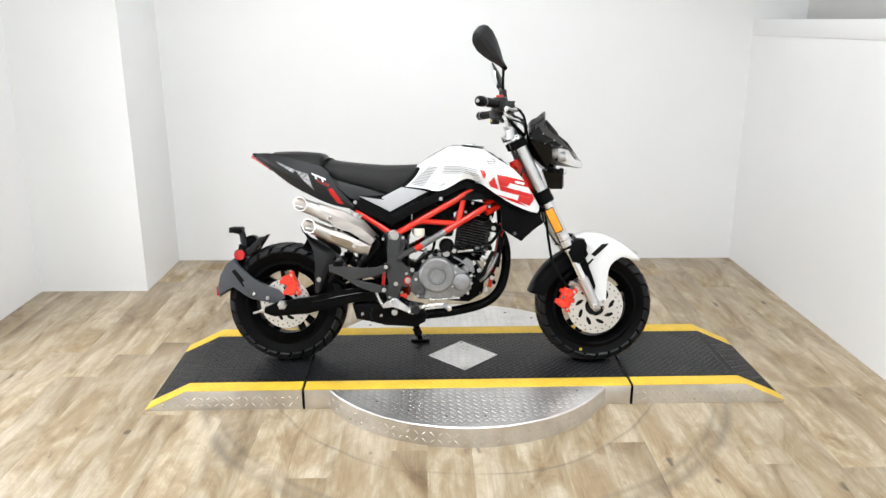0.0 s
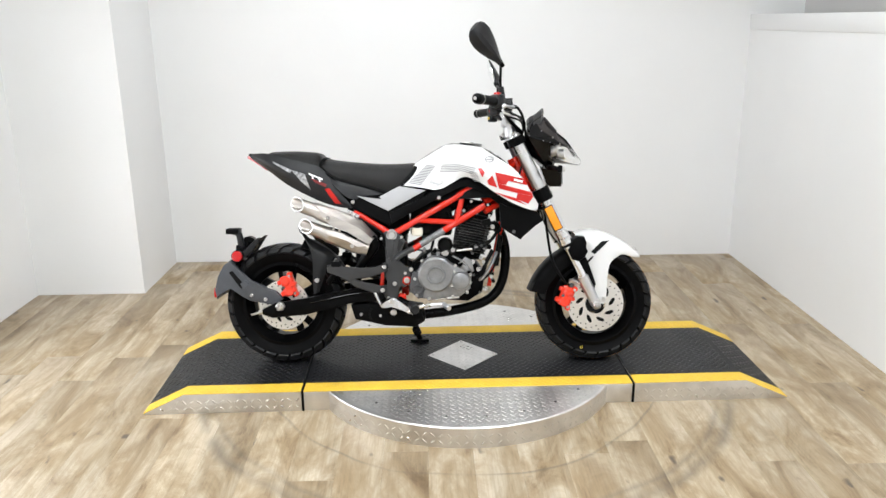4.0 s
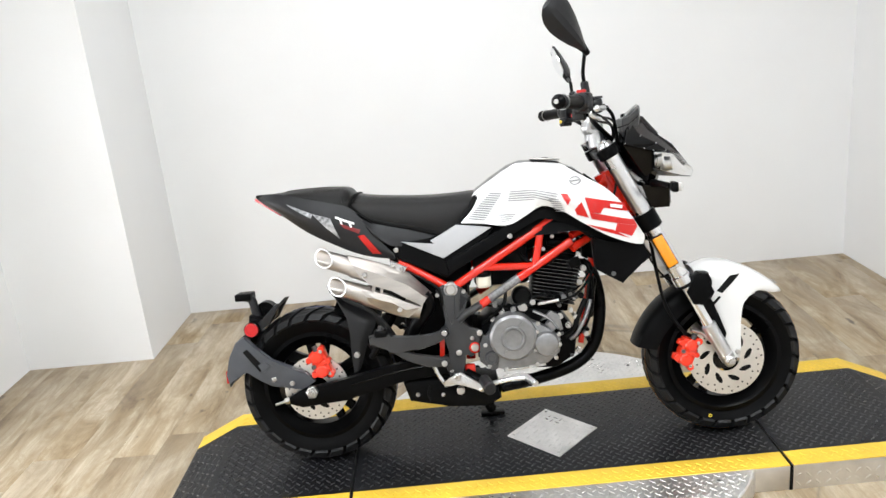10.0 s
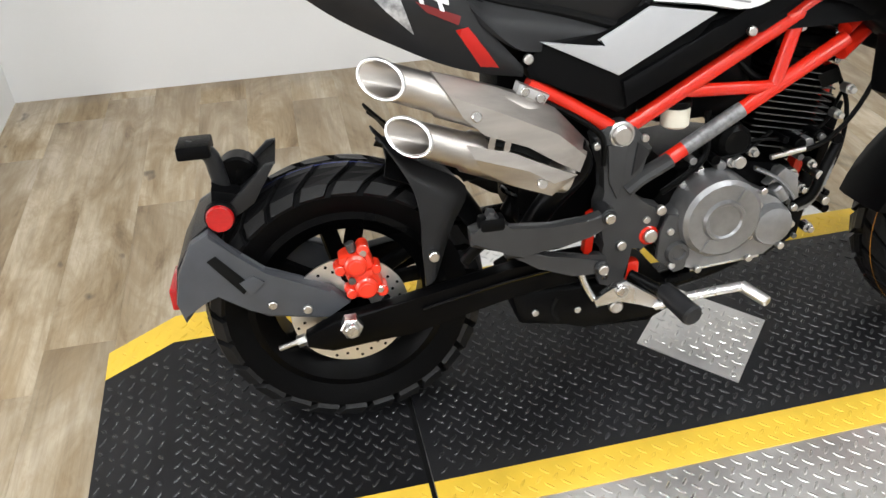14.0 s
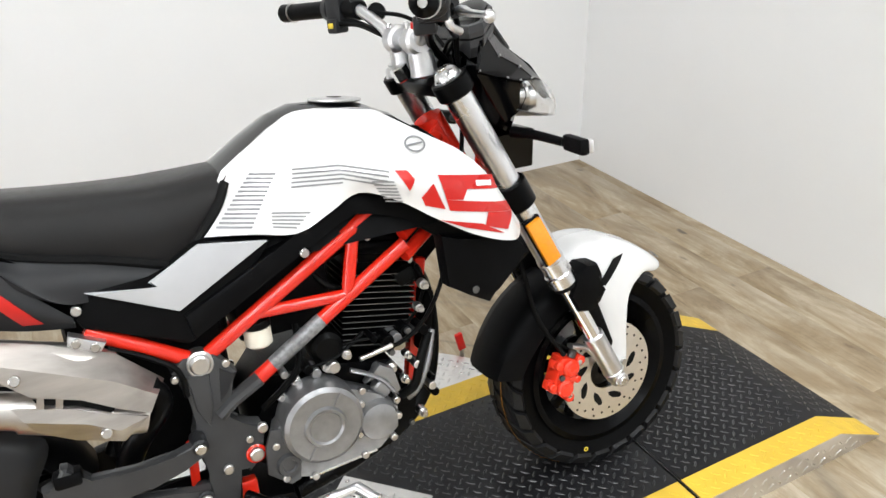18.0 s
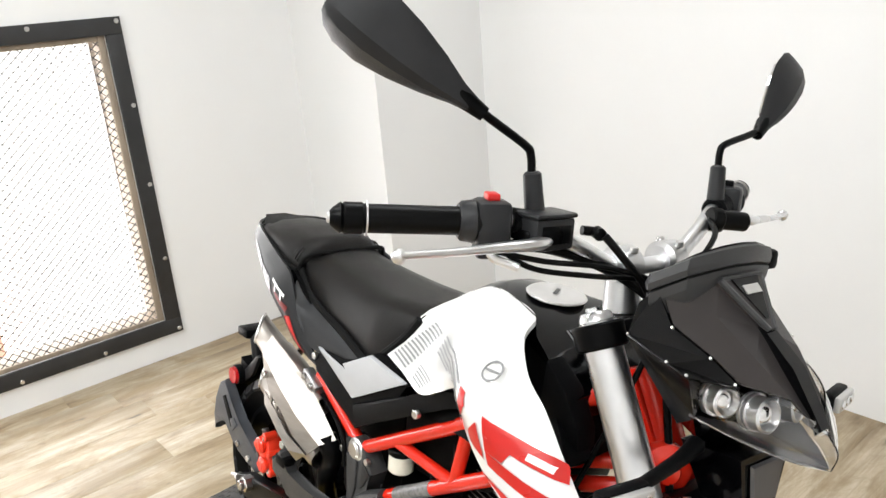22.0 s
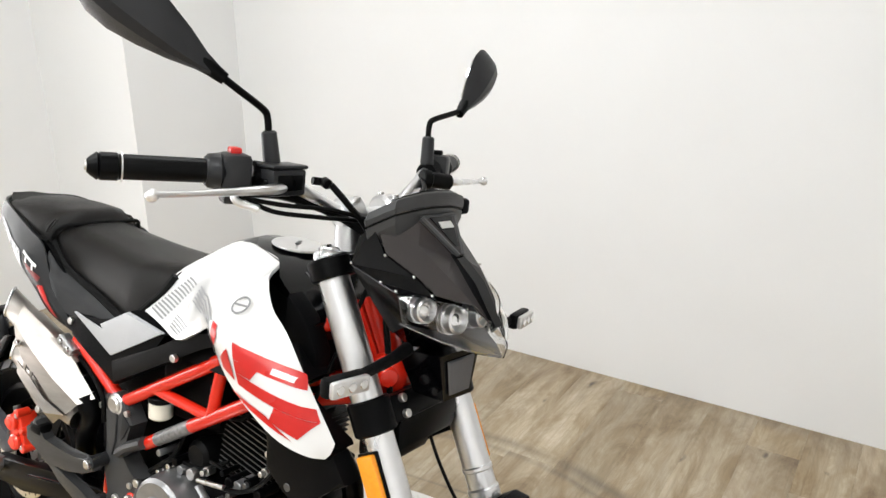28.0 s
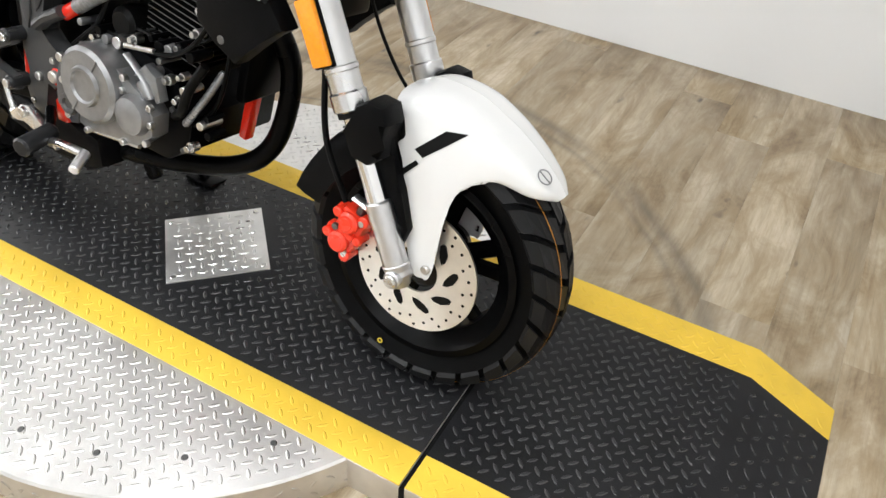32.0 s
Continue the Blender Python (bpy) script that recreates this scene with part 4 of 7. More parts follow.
def controls(s):
    """Grip, switch block, lever, mirror on one side (s = -1: the bike's right)."""
    A, B = Vector((0.152, 0.393 * s, 1.003)), Vector((0.219, 0.258 * s, 1.003))
    d = (A - B).normalized()
    g = bmesh.new()
    rod(g, B - d * 0.006, A - d * 0.012, 0.0168, seg=24, bevel=0.002)
    rod(g, B - d * 0.016, B + d * 0.004, 0.0215, seg=24, bevel=0.003)
    gr = bp("grip", g, "hose", "black rubber grip", hb)
    e = bmesh.new()
    rod(e, A - d * 0.026, A - d * 0.002, 0.0185, seg=24, bevel=0.002)
    rod(e, A - d * 0.004, A + d * 0.012, 0.0183, 0.0125, seg=24, bevel=0.004)
    be = bp("bar_end", e, "satin_black", "", hb)
    e = bmesh.new(); rod(e, A + d * 0.011, A + d * 0.015, 0.0062, seg=12, bevel=0.001)
    bp("bar_end_screw", e, "bolt", "", be)
    e = bmesh.new(); spin(e, [(0.0172, -0.0009), (0.0202, -0.0009), (0.0202, 0.0009), (0.0172, 0.0009)], (0, 0, 0), 24)
    bmesh.ops.transform(e, matrix=Matrix.Translation(A - d * 0.029) @ Vector((0, 1, 0)).rotation_difference(d).to_matrix().to_4x4(), verts=e.verts)
    bp("grip_ring", e, "bolt", "", gr)
    sw = bmesh.new()
    q = Vector((0.228, 0.236 * s, 1.003))
    rot = Matrix.Translation(q) @ Matrix.Rotation(math.atan2(d.y, d.x) - math.pi / 2 * s, 4, "Z")
    box(sw, (-0.024, -0.021, -0.030), (0.024, 0.021, 0.026), 0.008, rot)
    box(sw, (-0.030, -0.014, -0.046), (0.004, 0.014, -0.018), 0.005, rot)
    rod(sw, B - d * 0.006, B + d * 0.016, 0.0255, 0.0235, seg=28, bevel=0.004)
    swb = bp("switch_block", sw, "grey_plastic", "black switch block", hb)
    b = bmesh.new(); box(b, (-0.014, -0.008, 0.024), (0.010, 0.008, 0.034), 0.003, rot)
    bp("kill_switch" if s < 0 else "turn_switch", b, "red_decal" if s < 0 else "black_plastic", "red stop switch" if s < 0 else "", swb)
    b = bmesh.new(); box(b, (-0.034, -0.006, -0.036), (-0.028, 0.006, -0.026), 0.002, rot)
    bp("start_button", b, "red_decal" if s < 0 else "yellow_print", "", swb)
    # perch, reservoir and lever
    p = bmesh.new()
    rod(p, (0.236, 0.214 * s, 1.002), (0.250, 0.176 * s, 0.997), 0.0185, seg=20, bevel=0.003)
    box(p, (0.245, min(0.17 * s, 0.215 * s), 0.978), (0.272, max(0.17 * s, 0.215 * s), 0.998), 0.005)
    pe = bp("lever_perch", p, "satin_black" if s < 0 else "black_plastic", "", hb)
    lv = bmesh.new()
    tube(lv, [(0.270, 0.185 * s, 0.986), (0.282, 0.215 * s, 0.985), (0.270, 0.262 * s, 0.982), (0.260, 0.325 * s, 0.980), (0.250, 0.378 * s, 0.980)], 0.0085, 12, radii=[0.0120, 0.0100, 0.0078, 0.0062, 0.0056], flat=0.75)
    bmesh.ops.create_uvsphere(lv, u_segments=14, v_segments=10, radius=0.0088, matrix=Matrix.Translation((0.247, 0.376 * s, 0.978)))
    bp("brake_lever" if s < 0 else "clutch_lever", lv, "satin_alloy", "silver hand lever with a ball end", hb)
    if s < 0:
        r = bmesh.new()
        box(r, (0.240, -0.212, 0.974), (0.282, -0.150, 1.012), 0.004)
        box(r, (0.238, -0.214, 1.012), (0.284, -0.148, 1.018), 0.003)
        rs = bp("brake_reservoir", r, "grey_plastic", "black square brake fluid reservoir", hb)
        b = bmesh.new(); box(b, (0.2815, -0.204, 0.982), (0.2835, -0.158, 1.004), 0.001)
        bp("label_panel", b, "satin_black", "", rs)
        b = bmesh.new(); rod(b, (0.286, -0.118, 0.994), (0.300, -0.124, 0.992), 0.008, seg=14, bevel=0.002); rod(b, (0.278, -0.134, 0.995), (0.288, -0.112, 0.993), 0.006, seg=12)
        bp("banjo_bolt", b, "satin_black", "", rs)
    else:
        r = bmesh.new()
        rod(r, (0.272, 0.150, 0.990), (0.290, 0.198, 0.986), 0.014, seg=18, bevel=0.003)
        rod(r, (0.268, 0.140, 0.991), (0.276, 0.156, 0.989), 0.017, seg=18, bevel=0.002)
        bp("cable_adjuster", r, "hose", "ribbed black cable adjuster", hb)
    # mirror
    m0 = (0.246, 0.183 * s, 1.010)
    bt = bmesh.new()
    rod(bt, m0, (0.240, 0.188 * s, 1.062), 0.0125, 0.0110, seg=18, bevel=0.003)
    mi = bp("mirror_boot", bt, "grey_plastic", "black mirror with a rubber boot", hb)
    c0, c1 = (Vector((0.226, -0.278, 1.134)), Vector((0.124, -0.402, 1.240))) if s < 0 else (Vector((0.250, 0.288, 1.113)), Vector((0.222, 0.425, 1.214)))
    c0, c1 = TURN.inverted() @ c0, TURN.inverted() @ c1
    stp = [(0.240, 0.188 * s, 1.055), (0.238, 0.190 * s, 1.080), (0.238, 0.200 * s, 1.092), tuple(Vector((0.238, 0.200 * s, 1.092)).lerp(c0, 0.6)), tuple(c0)]
    bp("mirror_stem", tube(bmesh.new(), stp, 0.0052, 12), "satin_black", "", mi)
    nk = bmesh.new(); rod(nk, c0.lerp(c1, -0.07), c0.lerp(c1, 0.12), 0.0085, 0.012, seg=14)
    bp("mirror_neck", nk, "satin_black", "", mi)
    # shell: rings across the length from neck to tip
    ax = (c1 - c0).normalized()
    wid = Vector((0.30, 0.17 * s, 0.94)) if s < 0 else Vector((-0.15, -0.05, 0.95)); wid = (wid - ax * wid.dot(ax)).normalized()
    face = ax.cross(wid)
    if face.x > 0:
        face = -face
    secs = []
    for t, w, dp in ((0.0, 0.010, 0.010), (0.12, 0.015, 0.018), (0.30, 0.028, 0.027), (0.50, 0.039, 0.030), (0.70, 0.046, 0.029), (0.86, 0.043, 0.024), (0.95, 0.034, 0.017), (1.0, 0.020, 0.008)):
        c = c0.lerp(c1, t)
        ring = []
        for k in range(16):
            a = 2 * math.pi * k / 16
            ca, sa = math.cos(a), math.sin(a)
            ridge = (1 - ca) / 1.2 if ca > -0.2 else (1 + ca) / 0.8
            dep = -dp * ridge ** 0.8 if sa > 0 else -sa * 0.006
            ring.append(c + wid * (ca * w * (1.0 if ca > 0 else 0.95)) + face * dep)
        secs.append(ring)
    bp("mirror_shell", loft(bmesh.new(), secs), "grey_plastic", "dark grey mirror housing", mi, 24)
    gb = bmesh.new()
    ring = []
    for t, w in ((0.16, 0.014), (0.32, 0.025), (0.5, 0.034), (0.7, 0.041), (0.86, 0.037), (0.94, 0.027)):
        ring.append((t, w))
    pts = [c0.lerp(c1, t) + wid * w + face * 0.0072 for t, w in ring] + [c0.lerp(c1, t) - wid * w * 0.94 + face * 0.0072 for t, w in reversed(ring)]
    fl = [gb.verts.new(p) for p in pts]
    f_ = gb.faces.new(fl)
    r = bmesh.ops.extrude_face_region(gb, geom=[f_])
    bmesh.ops.translate(gb, verts=[v for v in r["geom"] if isinstance(v, bmesh.types.BMVert)], vec=face * -0.003)
    bp("mirror_glass", gb, "mirror", "mirror glass", mi)


both(controls)
for ob in [hb] + list(hb.children_recursive):
    ob.data.transform(TURN)

# ---- cables and hoses ----
def cable(name, pts, r, mat="hose", label="", seg=8):
    return bp(name, tube(bmesh.new(), pts, r, seg), mat, label)


cable("brake_hose", [(0.298, -0.122, 0.992), (0.318, -0.105, 0.965), (0.330, -0.070, 0.925), (0.345, -0.050, 0.86), (0.372, -0.050, 0.75), (0.405, -0.070, 0.62), (0.420, -0.085, 0.50), (0.440, -0.095, 0.40), (0.490, -0.100, 0.315)], 0.0050, label="black brake hose")
cable("throttle_cable", [(0.236, -0.232, 0.972), (0.262, -0.200, 0.952), (0.298, -0.140, 0.945), (0.322, -0.060, 0.935), (0.330, 0.0, 0.90), (0.30, 0.02, 0.84)], 0.0035)
cable("throttle_cable", [(0.226, -0.238, 0.970), (0.270, -0.192, 0.962), (0.310, -0.120, 0.955), (0.335, -0.05, 0.930), (0.32, 0.01, 0.87)], 0.0035)
bp("throttle_elbow", tube(bmesh.new(), [(0.232, -0.242, 0.985), (0.238, -0.246, 0.966), (0.262, -0.226, 0.956)], 0.0055, 12), "satin_alloy", "")
cable("wiring_loom", [(0.226, -0.225, 0.975), (0.245, -0.17, 0.972), (0.262, -0.11, 0.955), (0.29, -0.06, 0.93), (0.325, -0.03, 0.90)], 0.0075)
cable("wiring_loom", [(0.226, 0.225, 0.975), (0.245, 0.17, 0.972), (0.262, 0.11, 0.955), (0.29, 0.06, 0.93), (0.325, 0.03, 0.90)], 0.0065)
cable("clutch_cable", [(0.272, 0.145, 0.990), (0.315, 0.09, 0.975), (0.335, 0.0, 0.93), (0.335, -0.05, 0.86), (0.31, -0.09, 0.74), (0.24, -0.12, 0.55), (0.17, -0.13, 0.465), (0.07, -0.145, 0.452)], 0.0040)
cable("speed_cable", [(0.40, 0.03, 0.62), (0.425, 0.05, 0.54), (0.47, 0.06, 0.47), (0.53, 0.065, 0.42)], 0.0030)
bp("cable_end", rod(bmesh.new(), (0.065, -0.145, 0.452), (0.125, -0.14, 0.458), 0.0045, seg=10), "bolt", "")

# ---- dash, headlight, screen ----
STEER = Matrix.Translation((0.280, 0, 0)) @ Matrix.Rotation(radians(-3.0), 4, "Z") @ Matrix.Translation((-0.280, 0, 0))   # steering turned a little to the right


def head():
    rim = [(0.350, -0.088, 0.955), (0.367, -0.106, 0.960), (0.398, -0.082, 0.982), (0.408, -0.040, 0.990), (0.410, 0.0, 0.992), (0.408, 0.040, 0.990), (0.398, 0.082, 0.982), (0.367, 0.106, 0.960), (0.350, 0.088, 0.955)]

    def ring(k, dz, grow=0.0):
        return [(0.382 + (x - 0.382) * (k + grow), y * k, z + dz) for x, y, z in rim]
    d = bmesh.new(); loft(d, [ring(0.90, -0.052), ring(1.0, -0.036), ring(1.02, -0.024)])
    h = bp("dashboard", d, "pod_grey", "dark grey instrument pod", None, 12)
    d = bmesh.new(); loft(d, [ring(0.985, -0.0242), ring(0.985, -0.0195)])
    bp("pod_groove", d, "gap", "", h)
    d = bmesh.new(); loft(d, [ring(1.03, -0.020), ring(1.05, -0.012), ring(1.0, 0.0), ring(0.90, 0.002)])
    bp("pod_bezel", d, "pod_grey", "", h, 12)
    g = bmesh.new(); loft(g, [ring(0.86, 0.0025), ring(0.84, 0.0042)])
    bp("display_glass", g, "gloss_black", "", h)
    d = bmesh.new(); box(d, (0.372, 0.088, 0.950), (0.396, 0.110, 0.976), 0.006)
    bp("pod_clip", d, "black_plastic", "", h)
    # lamp bucket: stations from the back towards the lamps (x, half width, z top, z bottom)
    secs = []
    for x, w, zt, zb in [(0.345, 0.080, 0.918, 0.838), (0.372, 0.100, 0.905, 0.810), (0.405, 0.095, 0.882, 0.776), (0.432, 0.084, 0.852, 0.758), (0.452, 0.050, 0.840, 0.754), (0.464, 0.018, 0.834, 0.758)]:
        m = (zt + zb) / 2 + 0.012
        secs.append([(x, 0, zt + 0.006), (x, -w * 0.60, zt - 0.002), (x, -w, m + 0.012), (x - 0.004, -w * 0.98, m - 0.010), (x - 0.012, -w * 0.66, zb + 0.008), (x - 0.014, 0, zb), (x - 0.012, w * 0.66, zb + 0.008), (x - 0.004, w * 0.98, m - 0.010), (x, w, m + 0.012), (x, w * 0.60, zt - 0.002)])
    sh = bp("headlight_shell", loft(bmesh.new(), secs), "gloss_black", "gloss black pointed headlight shell", None, 16)
    for sd in (-1, 1):
        # gloss side blade: a band between two rows of tiny screws
        q = [(0.372, -0.100, 0.942), (0.358, -0.112, 0.924), (0.349, -0.1145, 0.883), (0.405, -0.1085, 0.8645), (0.433, -0.1055, 0.8560), (0.474, -0.0700, 0.8525), (0.442, -0.0815, 0.8775), (0.395, -0.0960, 0.9030)]
        bl = facets("side_blade", q, [(0, 1, 2, 7), (2, 3, 6, 7), (3, 4, 5, 6)], 0.006, "gloss_black", "gloss black side blade", sh, sd, 8)
        e = bmesh.new(); tube(e, [(x, y * -sd, z) for x, y, z in [(0.349, -0.1160, 0.883), (0.405, -0.1100, 0.8642), (0.433, -0.1070, 0.8555)]], 0.0016, 8, False)
        bp("blade_edge", e, "gloss_black", "", bl)
        for x, y, z in [(0.351, -0.1165, 0.8845), (0.404, -0.1105, 0.8665), (0.430, -0.1078, 0.8590), (0.398, -0.0990, 0.9035), (0.442, -0.0845, 0.8790), (0.470, -0.0745, 0.8560)]:
            c = bmesh.new(); disc_bolt(c, (x, y * -sd, z), (0.3, 0.8 * sd, 0.5), 0.0017, 0.0012)
            bp("screw", c, "bolt", "", bl)
        facets("lower_blade", [(0.346, -0.112, 0.880), (0.431, -0.103, 0.853), (0.434, -0.086, 0.803), (0.408, -0.080, 0.786), (0.372, -0.092, 0.836)], [(0, 1, 2), (0, 2, 3), (0, 3, 4)], 0.008, "gloss_black", "", sh, sd)
        # folded fly screen wing
        w = [(0.406, -0.034, 0.955), (0.374, -0.094, 0.944), (0.396, -0.094, 0.905), (0.443, -0.080, 0.8795), (0.473, -0.068, 0.8565), (0.512, -0.028, 0.8445), (0.534, -0.006, 0.8150), (0.450, -0.006, 0.905), (0.424, -0.056, 0.918), (0.472, -0.044, 0.881)]
        facets("windscreen_wing", w, [(0, 1, 2, 8), (0, 8, 7), (8, 2, 3), (8, 3, 9), (7, 8, 9), (9, 3, 4), (9, 4, 5), (7, 9, 5, 6)], 0.004, "screen", "dark tinted folded fly screen", sh, sd)
        # clear cover over the lamps, down to the nose
        P = Panel([[(0.432, -0.1050, 0.8540), (0.440, -0.1050, 0.8320), (0.434, -0.0900, 0.8060)],
                   [(0.474, -0.0780, 0.8510), (0.490, -0.0800, 0.8200), (0.486, -0.0600, 0.7880)],
                   [(0.514, -0.0400, 0.8405), (0.531, -0.0420, 0.8060), (0.526, -0.0300, 0.7760)],
                   [(0.5355, -0.0010, 0.8160), (0.557, -0.0010, 0.7940), (0.5535, -0.0010, 0.7710)]], 4, 4)
        bp("lamp_cover", P.mesh(0.002, -sd), "clear", "clear headlight cover", sh)
        facets("lamp_tray", [(0.428, -0.090, 0.806), (0.482, -0.056, 0.787), (0.522, -0.028, 0.776), (0.549, -0.001, 0.771), (0.460, -0.001, 0.782), (0.430, -0.060, 0.800)], [(0, 1, 5), (1, 2, 4, 5), (2, 3, 4)], 0.003, "lamp_grey", "", sh, sd)
    # badge set in a sunken triangle with a raised rim
    v = bmesh.new()
    loft(v, [[(0.404, -0.042, 0.948), (0.404, 0.042, 0.948), (0.452, 0.006, 0.898), (0.452, -0.006, 0.898)], [(0.415, -0.038, 0.957), (0.415, 0.038, 0.957), (0.463, 0.005, 0.906), (0.463, -0.005, 0.906)]])
    bd = bp("badge_panel", v, "screen", "", sh)
    for a, c in (((0.4125, -0.040, 0.9555), (0.460, -0.005, 0.9055)), ((0.4125, 0.040, 0.9555), (0.460, 0.005, 0.9055)), ((0.4125, -0.040, 0.9555), (0.4125, 0.040, 0.9555))):
        v = bmesh.new(); rod(v, a, c, 0.0042, seg=8)
        bp("badge_rim", v, "pod_grey", "", bd)
    v = bmesh.new()
    loft(v, [[(0.4135, -0.027, 0.9565), (0.4135, 0.027, 0.9565), (0.450, 0.004, 0.9165), (0.450, -0.004, 0.9165)], [(0.4185, -0.026, 0.9565), (0.4185, 0.026, 0.9565), (0.454, 0.003, 0.9175), (0.454, -0.003, 0.9175)]])
    bp("badge_recess", v, "gloss_black", "", bd)
    v = bmesh.new(); box(v, (-0.006, -0.015, 0.0), (0.006, 0.015, 0.002), 0.0008, pose(0.4290, 0, 0.9455, 0, 46, 0))
    bp("badge", v, "clay", "small silver badge shape", bd)
    sp = bmesh.new()
    loft(sp, [[(0.450, -0.010, 0.912), (0.450, 0.010, 0.912), (0.444, 0.009, 0.900), (0.444, -0.009, 0.900)], [(0.500, -0.012, 0.872), (0.500, 0.012, 0.872), (0.492, 0.011, 0.858), (0.492, -0.011, 0.858)], [(0.540, -0.009, 0.815), (0.540, 0.009, 0.815), (0.532, 0.007, 0.805), (0.532, -0.007, 0.805)]])
    bp("screen_spine", sp, "gloss_black", "", sh)
    # four round lamps behind the cover
    for x, y, z, r in ((0.452, -0.066, 0.829, 0.0180), (0.482, -0.030, 0.816, 0.0205), (0.452, 0.066, 0.829, 0.0180), (0.482, 0.030, 0.816, 0.0205)):
        n = Vector((0.90, 4.2 * y, 0.14)).normalized()
        rot = Matrix.Translation((x, y, z)) @ Vector((0, 1, 0)).rotation_difference(n).to_matrix().to_4x4()
        b = bmesh.new(); spin(b, [(r, 0.008), (r * 0.86, 0.010), (r * 0.74, 0.004), (r * 0.70, -0.004), (0.0005, -0.006), (0.0005, -0.022), (r * 0.9, -0.020), (r, -0.004)], (0, 0, 0), 28, closed=True)
        bmesh.ops.transform(b, matrix=rot, verts=b.verts)
        lp = bp("lamp_bowl", b, "satin_alloy", "chrome ring of a round lamp", sh)
        b = bmesh.new(); bmesh.ops.create_uvsphere(b, u_segments=20, v_segments=12, radius=r * 0.66)
        bmesh.ops.transform(b, matrix=rot @ Matrix.Diagonal((1, 0.55, 1, 1)), verts=b.verts)
        bp("lamp_lens", b, "chrome", "bright lamp lens", lp)
        for o in (-0.010, -0.017):
            b = bmesh.new(); spin(b, [(r * 0.98, o), (r * 1.12, o), (r * 1.12, o + 0.003), (r * 0.98, o + 0.003)], (0, 0, 0), 24)
            bmesh.ops.transform(b, matrix=rot, verts=b.verts)
            bp("cooling_ring", b, "satin_alloy", "", lp)
    # lower lamp housing between the forks
    b = bmesh.new()
    loft(b, [[(0.40, -0.056, 0.758), (0.40, 0.056, 0.758), (0.425, 0.036, 0.690), (0.425, -0.036, 0.690)], [(0.478, -0.052, 0.762), (0.478, 0.052, 0.762), (0.480, 0.034, 0.690), (0.480, -0.034, 0.690)]])
    lo = bp("lower_lamp_housing", b, "gloss_black", "", sh)
    b = bmesh.new()
    loft(b, [[(0.480, -0.034, 0.752), (0.480, 0.034, 0.752), (0.482, 0.024, 0.698), (0.482, -0.024, 0.698)], [(0.484, -0.032, 0.750), (0.484, 0.032, 0.750), (0.486, 0.022, 0.700), (0.486, -0.022, 0.700)]])
    bp("lower_lamp_lens", b, "lamp_grey", "", lo)
    return h, sh


for top in head():
    for ob in [top] + list(top.children_recursive):
        ob.data.transform(STEER)


def turn_signal(s):
    b = bmesh.new()
    tube(b, [(0.425, 0.075 * s, 0.765), (0.436, 0.13 * s, 0.764), (0.442, 0.210 * s, 0.760)], 0.0085, 12, radii=[0.011, 0.0085, 0.0075])
    t = bp("turn_signal", b, "black_plastic", "front turn signal with a clear lens")
    b = bmesh.new()
    rot = Matrix.Translation((0.448, 0.240 * s, 0.760)) @ Matrix.Rotation(radians(8) * s, 4, "Z")
    box(b, (-0.012, -0.034, -0.014), (0.005, 0.034, 0.013), 0.005, rot)
    bp("signal_body", b, "black_plastic", "", t)
    b = bmesh.new()
    box(b, (0.004, -0.032, -0.012), (0.014, 0.032, 0.011), 0.004, rot)
    ln = bp("signal_lens", b, "clay", "silvery clear lens", t)
    for k in range(3):
        b = bmesh.new(); rod(b, rot @ Vector((0.0135, -0.02 + 0.02 * k, 0)), rot @ Vector((0.0155, -0.02 + 0.02 * k, 0)), 0.0068, seg=12, bevel=0.001)
        bp("signal_diode", b, "chrome", "", ln)


both(turn_signal)
b = bmesh.new()
spin(b, [(0.001, -0.012), (0.030, -0.012), (0.034, -0.004), (0.034, 0.010), (0.022, 0.014), (0.001, 0.014)], (0, 0, 0), 28, "x", closed=False)
bmesh.ops.transform(b, matrix=pose(0.372, -0.052, 0.706, 0, 0, -35), verts=b.verts)
bp("horn", b, "red_paint", "round red horn")
b = bmesh.new(); rod(b, (0.381, -0.058, 0.706), (0.389, -0.0635, 0.706), 0.017, seg=20, bevel=0.003)
bp("horn_cap", b, "red_paint", "")
b = bmesh.new(); box(b, (0.335, -0.060, 0.560), (0.395, 0.060, 0.640), 0.01, pose(0, 0, 0)); box(b, (0.37, -0.08, 0.60), (0.43, 0.08, 0.665), 0.01)
bp("fork_bridge", b, "satin_black", "")

